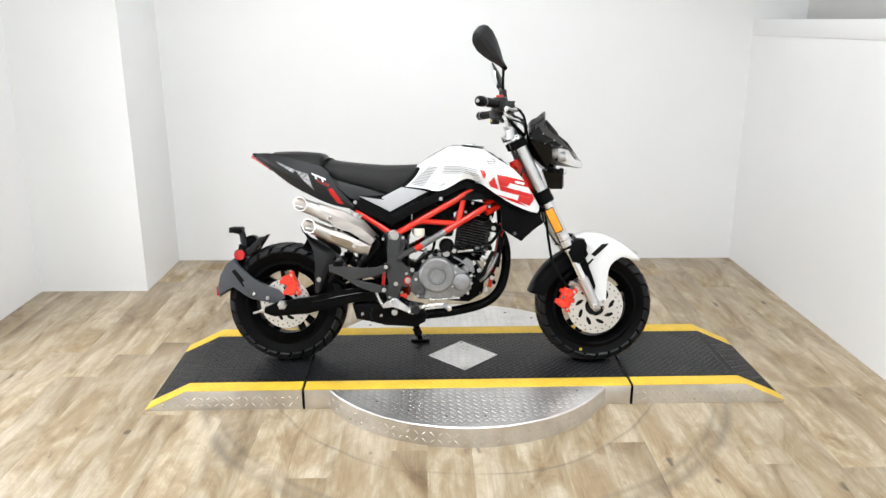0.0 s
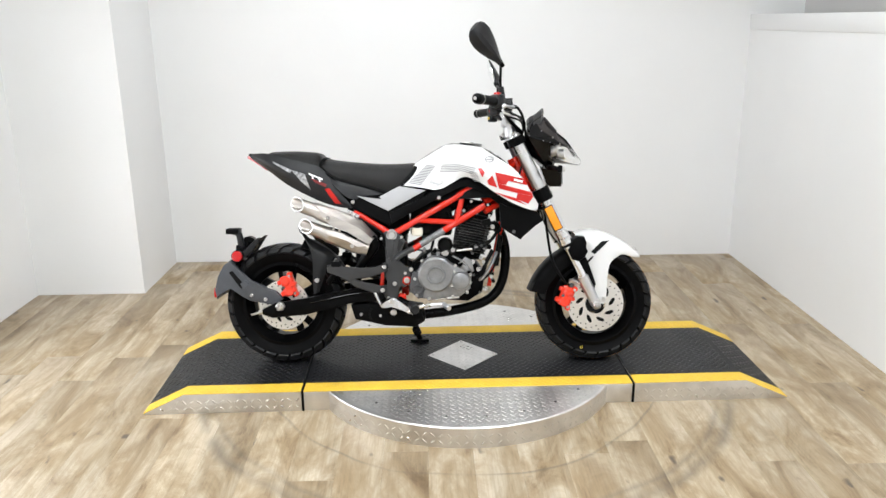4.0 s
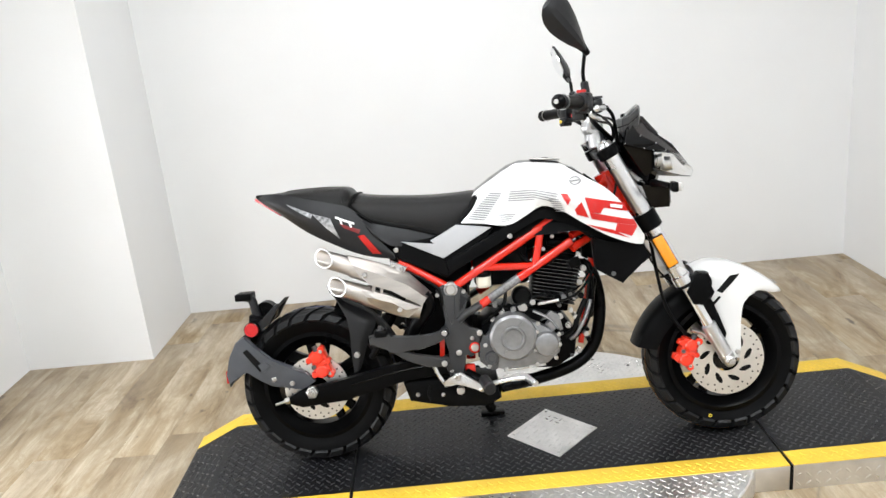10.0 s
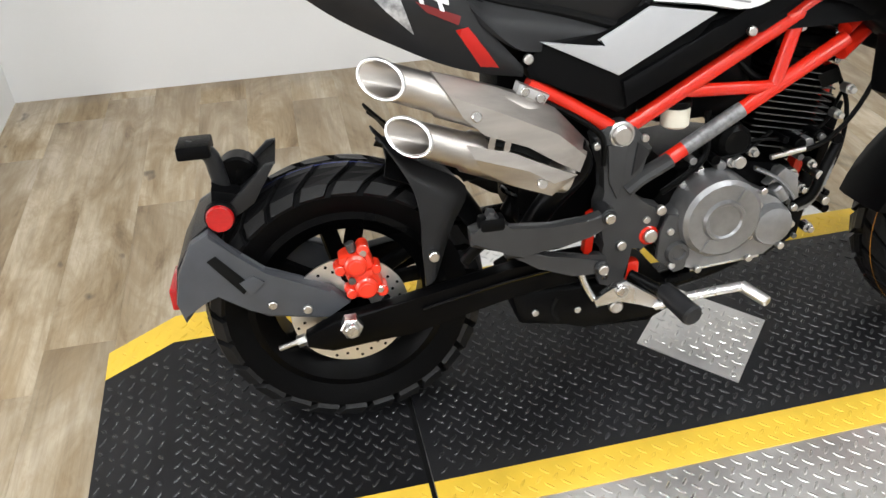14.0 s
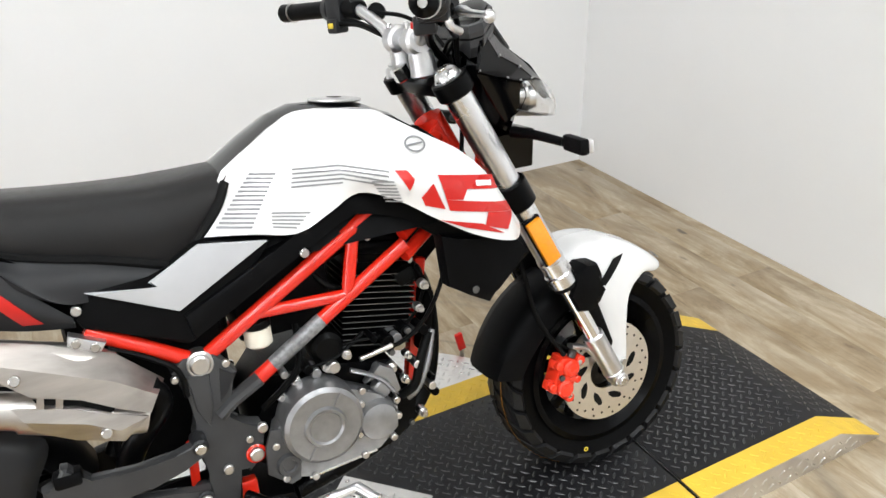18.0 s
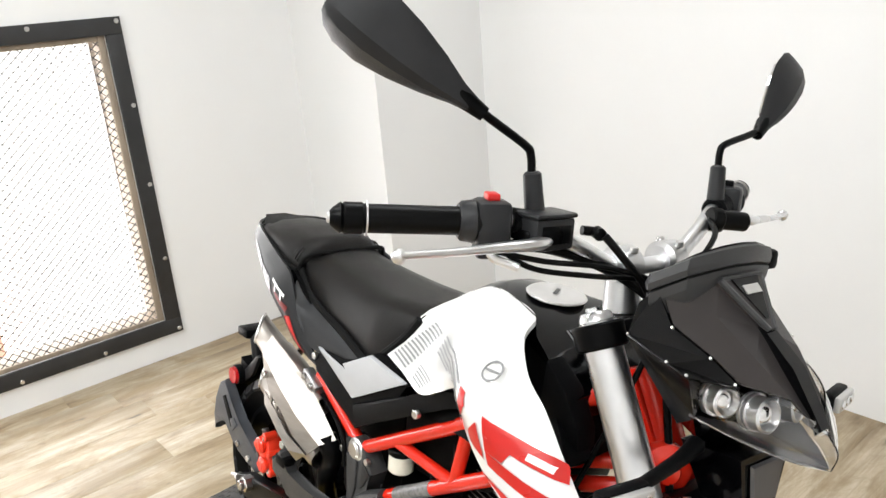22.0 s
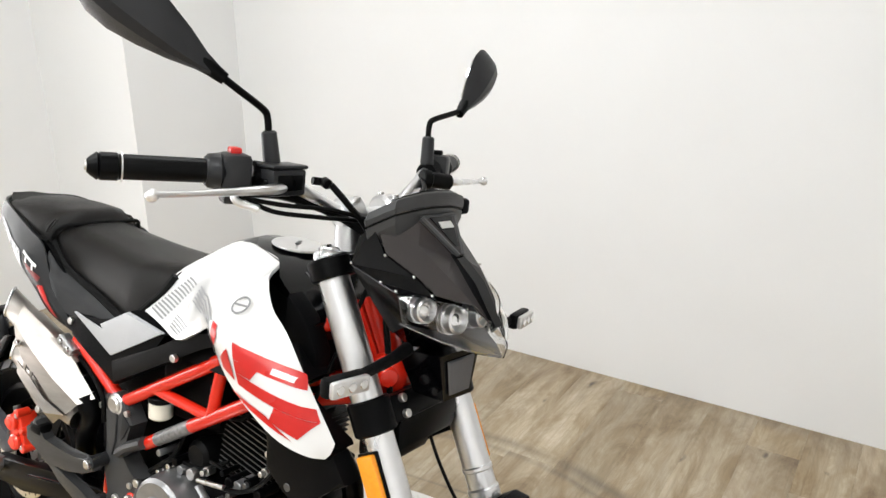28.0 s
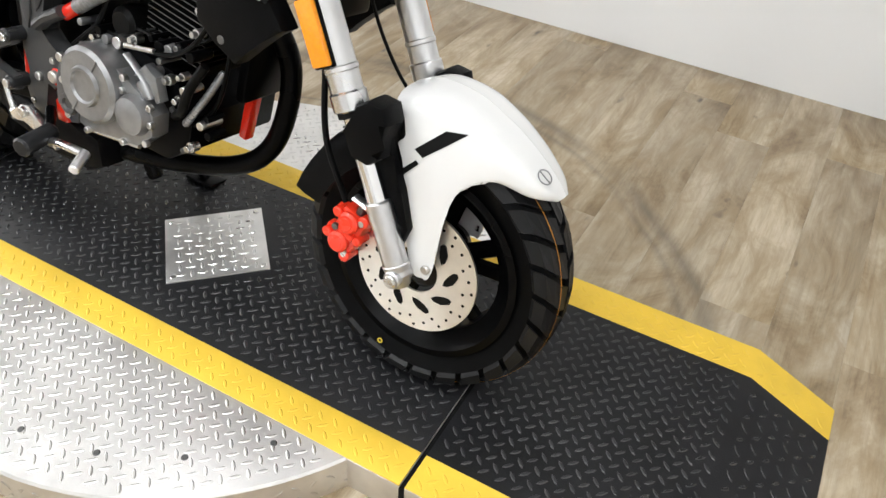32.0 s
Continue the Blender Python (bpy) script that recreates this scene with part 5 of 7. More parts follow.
# ---- front fender ----
def fender():
    # half a shell, from the middle line over the shoulder down to the axle or the beak's edge
    P = Panel([[(0.533, -0.0004, 0.506), (0.533, -0.045, 0.500), (0.536, -0.066, 0.480), (0.548, -0.078, 0.450), (0.572, -0.083, 0.380), (0.606, -0.086, 0.252)],
               [(0.576, -0.0004, 0.521), (0.576, -0.050, 0.515), (0.577, -0.072, 0.492), (0.585, -0.082, 0.455), (0.598, -0.088, 0.380), (0.616, -0.089, 0.236)],
               [(0.637, -0.0004, 0.516), (0.637, -0.050, 0.510), (0.632, -0.072, 0.486), (0.622, -0.083, 0.448), (0.622, -0.089, 0.380), (0.634, -0.089, 0.234)],
               [(0.690, -0.0004, 0.495), (0.689, -0.048, 0.489), (0.678, -0.070, 0.464), (0.654, -0.081, 0.424), (0.640, -0.087, 0.370), (0.649, -0.087, 0.248)],
               [(0.720, -0.0004, 0.479), (0.718, -0.046, 0.472), (0.708, -0.066, 0.454), (0.692, -0.074, 0.430), (0.674, -0.079, 0.406), (0.660, -0.083, 0.380)],
               [(0.753, -0.0004, 0.457), (0.750, -0.040, 0.451), (0.742, -0.055, 0.440), (0.731, -0.062, 0.430), (0.718, -0.066, 0.425), (0.706, -0.068, 0.422)],
               [(0.785, -0.0004, 0.430), (0.783, -0.028, 0.426), (0.779, -0.038, 0.420), (0.774, -0.042, 0.414), (0.768, -0.044, 0.411), (0.762, -0.045, 0.410)],
               [(0.801, -0.0004, 0.412), (0.800, -0.010, 0.410), (0.798, -0.014, 0.408), (0.796, -0.016, 0.406), (0.794, -0.017, 0.405), (0.792, -0.017, 0.404)]], 5, 4)
    f = bp("front_fender", P.mesh(0.003, 1), "white_paint", "glossy white front fender", None, 60)
    bp("fender_half", P.mesh(0.003, -1), "white_paint", "", f, 60)
    for s in (-1, 1):
        st = f
        for q in ([(0.588, 0.436), (0.630, 0.476), (0.662, 0.479), (0.604, 0.428)], [(0.553, 0.380), (0.594, 0.421), (0.600, 0.417), (0.558, 0.370)]):
            d = P.decal(q, 4, 0.0014)
            if s > 0:
                bmesh.ops.scale(d, vec=(1, -1, 1), verts=d.verts)
            bp("fender_slot", d, "gap", "black slot in the fender", st)
        b = bmesh.new(); disc_bolt(b, (0.640, s * 0.089, 0.252), (0, s, 0), 0.0075)
        bp("stay_bolt", b, "bolt", "", st)
        # black bracket beside the fork
        b = bmesh.new()
        prism(b, [(0.556, 0.445), (0.563, 0.412), (0.587, 0.370), (0.607, 0.313), (0.596, 0.278), (0.578, 0.300), (0.552, 0.352), (0.515, 0.405), (0.500, 0.440)], s * 0.084, s * 0.104, 0.006)
        br = bp("fork_guard", b, "black_plastic", "black plastic fork guard", f)
        b = bmesh.new()
        prism(b, [(0.511, 0.490), (0.530, 0.503), (0.556, 0.500), (0.566, 0.475), (0.556, 0.445), (0.560, 0.422), (0.540, 0.405), (0.510, 0.410), (0.492, 0.447)], s * 0.080, s * 0.136, 0.012)
        bp("guard_cuff", b, "black_plastic", "", br)
        b = bmesh.new(); disc_bolt(b, (0.592, s * 0.104, 0.312), (0, s, 0), 0.006, 0.002)
        bp("guard_bolt", b, "gap", "", br)
    # logo ring near the beak
    lg = bmesh.new()
    spin(lg, [(0.0105, 0), (0.0125, 0), (0.0125, 0.0008), (0.0105, 0.0008)], (0, 0, 0), 24, "z")
    box(lg, (-0.0105, -0.001, 0), (0.0105, 0.001, 0.0008))
    a = radians(53)
    n = Vector((math.cos(a), -0.28, math.sin(a))).normalized()
    bmesh.ops.transform(lg, matrix=Matrix.Translation((FXC + 0.2655 * math.cos(a), -0.030, FZC + 0.2655 * math.sin(a))) @ Vector((0, 0, 1)).rotation_difference(n).to_matrix().to_4x4(), verts=lg.verts)
    bp("round_emblem", lg, "grey_decal", "thin grey ring emblem", f)
    # black rear mudguard
    bm = bmesh.new()
    vs = []
    for k in range(9):
        a = radians(113 + 56 * k / 8)
        w = 0.064 + 0.006 * math.sin(math.pi * k / 8)
        r = 0.246 + 0.020 * (k / 8) ** 2
        vs.append([bm.verts.new((FXC + (r - o) * math.cos(a), w * u, FZC + (r - o) * math.sin(a))) for u, o in ((-1, 0.062), (-0.98, 0.03), (-0.9, 0.008), (-0.5, 0.0), (0, -0.002), (0.5, 0.0), (0.9, 0.008), (0.98, 0.03), (1, 0.062))])
    for i in range(8):
        for k in range(8):
            bm.faces.new((vs[i][k], vs[i][k + 1], vs[i + 1][k + 1], vs[i + 1][k]))
    bmesh.ops.recalc_face_normals(bm, faces=bm.faces)
    bmesh.ops.solidify(bm, geom=list(bm.faces), thickness=0.003)
    bp("rear_mudguard", bm, "black_plastic", "black plastic mudguard behind the fork", f, 60)


fender()


def caliper(cx, cz, y, ang, name):
    b = bmesh.new()
    rot = Matrix.Translation((cx, y, cz)) @ Matrix.Rotation(radians(ang), 4, "Y")
    box(b, (-0.028, -0.022, -0.040), (0.022, 0.020, 0.040), 0.008, rot)
    box(b, (-0.040, -0.016, 0.012), (-0.020, 0.004, 0.030), 0.004, rot)
    box(b, (-0.040, -0.016, -0.034), (-0.020, 0.004, -0.014), 0.004, rot)
    c = bp(name, b, "red_caliper", "bright red brake caliper")
    for ox, oz, rr_ in ((0.016, -0.040, 0.010), (0.016, 0.040, 0.010), (-0.030, 0.022, 0.009), (-0.030, -0.024, 0.009), (0.022, 0.0, 0.008)):
        k = bmesh.new(); rod(k, rot @ Vector((ox, 0.004, oz)), rot @ Vector((ox, -0.027, oz)), rr_, seg=14, bevel=0.002)
        bp("caliper_lug", k, "red_caliper", "", c)
    k = bmesh.new(); box(k, (-0.018, -0.029, -0.006), (0.016, -0.018, 0.006), 0.003, rot)
    bp("caliper_bridge", k, "red_caliper", "", c)
    for o in (-0.022, 0.022):
        k = bmesh.new(); rod(k, rot @ Vector((-0.004, -0.020, o)), rot @ Vector((-0.004, -0.034, o)), 0.0185, seg=24, bevel=0.004)
        bp("piston_housing", k, "red_caliper", "", c)
        k = bmesh.new(); rod(k, rot @ Vector((-0.004, -0.0335, o)), rot @ Vector((-0.004, -0.0355, o)), 0.011, seg=18, bevel=0.0008)
        bp("piston_cap", k, "red_caliper", "", c)
    k = bmesh.new(); rod(k, rot @ Vector((-0.020, -0.026, 0.0)), rot @ Vector((-0.020, -0.031, 0.0)), 0.006, seg=12)
    bp("caliper_plug", k, "darkbolt", "", c)
    for o in (-0.036, 0.036):
        k = bmesh.new(); disc_bolt(k, rot @ Vector((0.014, -0.022, o)), (0, -1, 0), 0.0065)
        bp("caliper_bolt", k, "bolt", "", c)
    k = bmesh.new(); rod(k, rot @ Vector((0.0, -0.012, 0.040)), rot @ Vector((0.0, -0.012, 0.056)), 0.008, seg=12, bevel=0.001)
    bp("bleed_nipple", k, "darkbolt", "", c)
    return c


caliper(0.497, 0.262, -0.078, 22, "front_caliper")
caliper(-0.588, 0.316, -0.080, -18, "rear_caliper")
b = bmesh.new(); tube(b, [(0.505, -0.10, 0.33), (0.54, -0.098, 0.315), (0.575, -0.098, 0.275)], 0.010, 10, flat=0.5)
bp("caliper_bracket", b, "alloy", "")

# ---- tank and body panels ----
TANK = Panel([[(-0.088, -0.064, 0.786), (-0.104, -0.080, 0.765), (-0.122, -0.093, 0.740), (-0.148, -0.108, 0.702)],
              [(-0.040, -0.056, 0.816), (-0.044, -0.072, 0.795), (-0.052, -0.090, 0.760), (-0.070, -0.128, 0.695)],
              [(0.010, -0.050, 0.845), (0.008, -0.072, 0.818), (0.004, -0.108, 0.770), (-0.004, -0.145, 0.686)],
              [(0.049, -0.047, 0.857), (0.052, -0.085, 0.828), (0.056, -0.140, 0.772), (0.050, -0.153, 0.710)],
              [(0.105, -0.058, 0.854), (0.108, -0.110, 0.824), (0.106, -0.172, 0.766), (0.097, -0.160, 0.733)],
              [(0.160, -0.076, 0.846), (0.156, -0.135, 0.815), (0.154, -0.203, 0.758), (0.148, -0.192, 0.716)],
              [(0.182, -0.120, 0.831), (0.188, -0.174, 0.801), (0.207, -0.213, 0.747), (0.198, -0.206, 0.682)],
              [(0.228, -0.156, 0.799), (0.238, -0.190, 0.766), (0.258, -0.209, 0.712), (0.256, -0.208, 0.645)],
              [(0.272, -0.167, 0.770), (0.284, -0.188, 0.735), (0.306, -0.200, 0.680), (0.305, -0.205, 0.622)],
              [(0.318, -0.174, 0.720), (0.326, -0.182, 0.695), (0.344, -0.186, 0.650), (0.345, -0.190, 0.608)],
              [(0.374, -0.162, 0.628), (0.374, -0.164, 0.622), (0.372, -0.168, 0.612), (0.366, -0.172, 0.604)]], 4, 5)
tank = bp("tank_panel", TANK.mesh(0.005, 1), "white_paint", "glossy white tank side panel", None, 60)
bp("tank_panel", TANK.mesh(0.005, -1), "white_paint", "glossy white tank side panel", None, 60)
# black centre strip over the tank top
cs = []
for x, z, w in ((-0.092, 0.780, 0.065), (-0.040, 0.815, 0.057), (0.010, 0.844, 0.051), (0.049, 0.856, 0.048), (0.105, 0.853, 0.059), (0.160, 0.845, 0.077), (0.190, 0.830, 0.105), (0.225, 0.806, 0.112), (0.270, 0.768, 0.106)):
    cs.append([(x, -w, z + 0.001), (x, -w * 0.5, z + 0.006), (x, 0, z + 0.008), (x, w * 0.5, z + 0.006), (x, w, z + 0.001), (x, w * 0.8, z - 0.03), (x, -w * 0.8, z - 0.03)])
bp("tank_top", loft(bmesh.new(), cs), "gloss_black", "glossy black tank top strip", None, 30)
b = bmesh.new(); spin(b, [(0.001, 0.0), (0.044, 0.0), (0.046, 0.002), (0.044, 0.0042), (0.030, 0.0052), (0.001, 0.0055)], (0, 0, 0), 40, "z", closed=False)
bmesh.ops.transform(b, matrix=pose(0.127, 0, 0.8580, 0, 6, 0), verts=b.verts)
fc = bp("filler_cap", b, "clay", "round silver fuel filler cap")
b = bmesh.new(); box(b, (-0.003, -0.014, 0), (0.003, 0.014, 0.0018), 0.0006, pose(0.127, 0, 0.8636, 0, 6, 30))
bp("key_slot", b, "darkbolt", "", fc)
for k in range(4):
    b = bmesh.new(); box(b, (-0.010, -0.001, 0), (0.010, 0.001, 0.0012), 0, pose(0.205, -0.052 + 0.006 * k, 0.8262, 0, 36, 0))
    bp("label_line", b, "grey_decal", "", fc)
b = bmesh.new()
loft(b, [[(-0.13, -0.112, 0.64), (0.24, -0.150, 0.655), (0.30, -0.150, 0.70), (0.20, -0.09, 0.79), (0.06, -0.050, 0.825), (-0.08, -0.060, 0.768)], [(-0.13, 0.112, 0.64), (0.24, 0.150, 0.655), (0.30, 0.150, 0.70), (0.20, 0.09, 0.79), (0.06, 0.050, 0.825), (-0.08, 0.060, 0.768)]])
bp("fuel_tank", b, "black_plastic", "black inner fuel tank")
for s in (-1, 1):
    b = bmesh.new()
    prism(b, [(0.225, 0.812), (0.262, 0.782), (0.290, 0.735), (0.292, 0.690), (0.262, 0.670), (0.215, 0.70)], s * 0.085, s * 0.122, 0.006)
    bp("tank_front_cover", b, "black_plastic", "")


def film(P, polys, mat, label, parent, side=-1, n=8, lift=0.0018, joined=False, m=None):
    """Films on a panel: each outline a part of its own, or one part of outlines that touch."""
    bms = [P.decal(q, n, lift, m) for q in polys]
    for bm in ([join(bms)] if joined else bms):
        if side > 0:
            bmesh.ops.scale(bm, vec=(1, -1, 1), verts=bm.verts)
        ob = bp("decal", bm, mat, label, parent)
    return ob


for sd in (-1, 1):
    five = [[(0.208, 0.749), (0.322, 0.722), (0.328, 0.699), (0.214, 0.727)], [(0.214, 0.727), (0.258, 0.7165), (0.248, 0.702), (0.219, 0.708)], [(0.219, 0.708), (0.344, 0.674), (0.353, 0.656), (0.224, 0.689)],
            [(0.293, 0.671), (0.353, 0.656), (0.332, 0.631), (0.286, 0.650)]]
    wedges = [[(0.199, 0.738), (0.217, 0.693), (0.186, 0.704), (0.180, 0.719)], [(0.208, 0.676), (0.280, 0.655), (0.325, 0.627), (0.250, 0.655)], [(0.146, 0.764), (0.164, 0.762), (0.171, 0.748), (0.163, 0.732)]]
    film(TANK, five, "red_decal", "bold red figure 5 on the tank side", tank, sd, joined=True)
    film(TANK, wedges, "red_decal", "red wedge on the tank side", tank, sd)
    film(TANK, [[(0.278, 0.7240), (0.313, 0.7160), (0.311, 0.7080), (0.277, 0.7160)]], "white_print", "small white bar", tank, sd, lift=0.0028)
    hatch = []
    for k in range(13):
        t = k / 12.5
        p = Vector((-0.049, 0.778)).lerp(Vector((-0.118, 0.710)), t)
        q = Vector((-0.011, 0.774)).lerp(Vector((-0.067, 0.702)), t)
        hatch.append([(p.x, p.y), (q.x, q.y), (q.x - 0.0018, q.y - 0.0030), (p.x - 0.0018, p.y - 0.0030)])
    for k in range(5):
        z = 0.778 - 0.0062 * k
        hatch.append([(0.012 - 0.002 * k, z), (0.075, z + 0.001), (0.075, z - 0.0015), (0.012 - 0.002 * k, z - 0.0025)])
        if k < 4:
            hatch.append([(0.075, z + 0.001), (0.140 - 0.003 * k, z - 0.014), (0.139 - 0.003 * k, z - 0.0165), (0.075, z - 0.0015)])
    for k in range(7):
        z = 0.752 - 0.0056 * k
        hatch.append([(0.114 + 0.003 * k, z), (0.142 + 0.002 * k, z - 0.002), (0.142 + 0.002 * k, z - 0.0043), (0.114 + 0.003 * k, z - 0.0023)])
    for k in range(5):
        z = 0.720 - 0.0048 * k
        hatch.append([(-0.033 - 0.001 * k, z), (0.022 - 0.006 * k, z - 0.006), (0.021 - 0.006 * k, z - 0.0083), (-0.033 - 0.001 * k, z - 0.0023)])
    film(TANK, hatch, "grey_decal", "", tank, sd, 8, 0.0014, m=1)
    c = TANK.on(0.190, 0.795, 0.0018)
    lg = bmesh.new()
    spin(lg, [(0.0135, 0), (0.0165, 0), (0.0165, 0.001), (0.0135, 0.001)], (0, 0, 0), 28, "z")
    box(lg, (-0.0125, -0.0016, 0), (0.0125, 0.0016, 0.001))
    nrm = (TANK.on(0.205, 0.795, 0) - TANK.on(0.175, 0.795, 0)).cross(TANK.on(0.190, 0.812, 0) - TANK.on(0.190, 0.778, 0)).normalized()
    nrm = nrm if nrm.y < 0 else -nrm
    bmesh.ops.transform(lg, matrix=Matrix.Translation(c + nrm * 0.0006) @ Vector((0, 0, 1)).rotation_difference(nrm).to_matrix().to_4x4(), verts=lg.verts)
    if sd > 0:
        bmesh.ops.scale(lg, vec=(1, -1, 1), verts=lg.verts)
    bp("round_emblem", lg, "grey_decal", "thin grey ring emblem", tank)


def mirror_prism(name, poly, y0, y1, mat, label="", bevel=0.004, parent=None, angle=38):
    obs = []
    for s in (-1, 1):
        obs.append(bp(name, prism(bmesh.new(), poly, s * y0, s * y1, bevel), mat, label, parent, angle))
    return obs


# black band under the tank, side covers, chin
mirror_prism("side_band", [(-0.181, 0.556), (-0.120, 0.590), (0.060, 0.696), (0.090, 0.707), (0.125, 0.700), (0.165, 0.676), (0.235, 0.622), (0.300, 0.600), (0.365, 0.606), (0.300, 0.634), (0.245, 0.656), (0.150, 0.718), (0.100, 0.732), (0.050, 0.710), (-0.003, 0.676), (-0.046, 0.664), (-0.190, 0.598)], 0.096, 0.1445, "black_plastic", "black plastic band under the tank", 0.010)
mirror_prism("chin_panel", [(0.228, 0.634), (0.262, 0.620), (0.310, 0.602), (0.368, 0.604), (0.396, 0.566), (0.362, 0.544), (0.328, 0.514), (0.309, 0.493), (0.272, 0.516), (0.234, 0.540)], 0.118, 0.158, "black_plastic", "angular dark grey shroud below the tank", 0.008)
mirror_prism("lower_side_cover", [(-0.332, 0.628), (-0.326, 0.612), (-0.272, 0.590), (-0.190, 0.548), (-0.178, 0.556), (-0.110, 0.600), (-0.045, 0.680), (-0.150, 0.700), (-0.225, 0.660), (-0.310, 0.664)], 0.098, 0.136, "black_plastic", "black plastic side cover", 0.008)
sc = mirror_prism("side_flash", [(-0.312, 0.664), (-0.205, 0.647), (-0.228, 0.659), (-0.150, 0.699), (-0.050, 0.683), (-0.194, 0.606)], 0.130, 0.1405, "silver_decal", "pale silver lightning-shaped side panel", 0.002)
mirror_prism("cover_slot", [(-0.172, 0.590), (-0.110, 0.624), (-0.100, 0.632), (-0.165, 0.606)], 0.130, 0.1385, "gap", "", 0.001)
for s in (-1, 1):
    for x, z, y in ((0.0, 0.655, 0.150), (-0.328, 0.641, 0.134), (-0.182, 0.676, 0.1)):
        b = bmesh.new(); disc_bolt(b, (x, s * y, z), (0, s, 0), 0.0072)
        bp("panel_bolt", b, "bolt", "")
for s in (-1, 1):
    b = bmesh.new(); rod(b, (0.283, s * 0.150, 0.524), (0.283, s * 0.1588, 0.524), 0.0070, seg=16, bevel=0.001)
    bp("shroud_bolt", b, "darkbolt", "")
# panel under the seat
UND = Panel([[(-0.456, -0.100, 0.770), (-0.428, -0.126, 0.738), (-0.388, -0.140, 0.695)],
             [(-0.402, -0.104, 0.730), (-0.374, -0.131, 0.700), (-0.348, -0.140, 0.660)],
             [(-0.290, -0.111, 0.699), (-0.290, -0.130, 0.679), (-0.310, -0.136, 0.650)],
             [(-0.186, -0.116, 0.668), (-0.220, -0.128, 0.664), (-0.235, -0.132, 0.655)]], 5, 4)
for s in (1, -1):
    bp("under_seat_panel", UND.mesh(0.006, s), "grey_plastic", "dark grey panel under the seat", None, 50)

# seats
def cushion(name, st, label, par=None):
    secs = []
    for x, zt, w, zl, xl in st:
        m = (zt + zl) / 2
        r = [(x, 0, zt), (x, 0.45 * w, zt - 0.001), (x + (xl - x) * 0.12, 0.72 * w, zt - 0.008), (x + (xl - x) * 0.35, 0.87 * w, zt - 0.026 * min(1, (zt - zl) / 0.06)), (x + (xl - x) * 0.75, 0.97 * w, m * 0.6 + zl * 0.4), (xl, 0.985 * w, zl), (xl, 0.80 * w, zl - 0.006), (xl, 0.3 * w, zl - 0.008)]
        secs.append([(a, -b_, c) for a, b_, c in r] + [(a, b_, c) for a, b_, c in reversed(r[1:])])
    rows = [curve_pts([s_[k] for s_ in secs], 4) for k in range(len(secs[0]))]
    sm = [[rows[k][i] for k in range(len(rows))] for i in range(len(rows[0]))]
    return bp(name, loft(bmesh.new(), sm), "seat", label, par, 45)


cushion("rider_seat", [(-0.454, 0.792, 0.078, 0.784, -0.456), (-0.446, 0.807, 0.090, 0.777, -0.456), (-0.400, 0.800, 0.097, 0.736, -0.408), (-0.340, 0.793, 0.102, 0.716, -0.345), (-0.270, 0.787, 0.107, 0.700, -0.275), (-0.215, 0.784, 0.112, 0.681, -0.212), (-0.178, 0.784, 0.113, 0.673, -0.185), (-0.135, 0.785, 0.106, 0.704, -0.145), (-0.100, 0.787, 0.094, 0.740, -0.108), (-0.078, 0.786, 0.080, 0.776, -0.086)], "black vinyl rider seat")
pl = cushion("pillion_seat", [(-0.672, 0.822, 0.035, 0.820, -0.670), (-0.660, 0.832, 0.070, 0.820, -0.662), (-0.630, 0.836, 0.088, 0.814, -0.630), (-0.560, 0.837, 0.100, 0.802, -0.565), (-0.500, 0.833, 0.107, 0.780, -0.505), (-0.474, 0.830, 0.104, 0.771, -0.478), (-0.458, 0.822, 0.099, 0.770, -0.462), (-0.448, 0.808, 0.094, 0.772, -0.454)], "black vinyl pillion seat with a ribbed front edge")
# black tubes draw the shade in the gaps below both cushions
for sd in (-1, 1):
    b = bmesh.new(); tube(b, [(x, sd * y, z) for x, y, z in [(-0.458, 0.094, 0.774), (-0.410, 0.100, 0.734), (-0.345, 0.105, 0.713), (-0.275, 0.110, 0.697), (-0.212, 0.115, 0.678), (-0.185, 0.1155, 0.671), (-0.160, 0.112, 0.686), (-0.143, 0.107, 0.702), (-0.108, 0.096, 0.738), (-0.088, 0.083, 0.772)]], 0.0076, 8)
    bp("seat_gap", b, "gap", "black tube in place of the shadow gap under the seat edge")
    b = bmesh.new(); tube(b, [(x, sd * y, z) for x, y, z in [(-0.664, 0.072, 0.820), (-0.630, 0.088, 0.813), (-0.562, 0.101, 0.800), (-0.502, 0.108, 0.779), (-0.462, 0.103, 0.770)]], 0.0062, 8)
    bp("seat_gap", b, "gap", "black tube in place of the shadow gap under the seat edge")
b = bmesh.new(); tube(b, [(-0.457, -0.100, 0.772), (-0.450, -0.097, 0.792), (-0.442, -0.085, 0.8035), (-0.440, -0.045, 0.8065), (-0.440, 0.0, 0.8075), (-0.440, 0.045, 0.8065), (-0.442, 0.085, 0.8035), (-0.450, 0.097, 0.792), (-0.457, 0.100, 0.772)], 0.0045, 8)
bp("seat_joint", b, "gap", "black joint between the two seats")
for k in range(3):
    for sd in (-1, 1):
        x = -0.486 + 0.010 * k
        b = bmesh.new(); tube(b, [(x, sd * 0.1005, 0.789), (x + 0.002, sd * 0.0935, 0.803), (x + 0.003, sd * 0.083, 0.8135)], 0.0016, 6)
        bp("seam", b, "seat", "", pl)
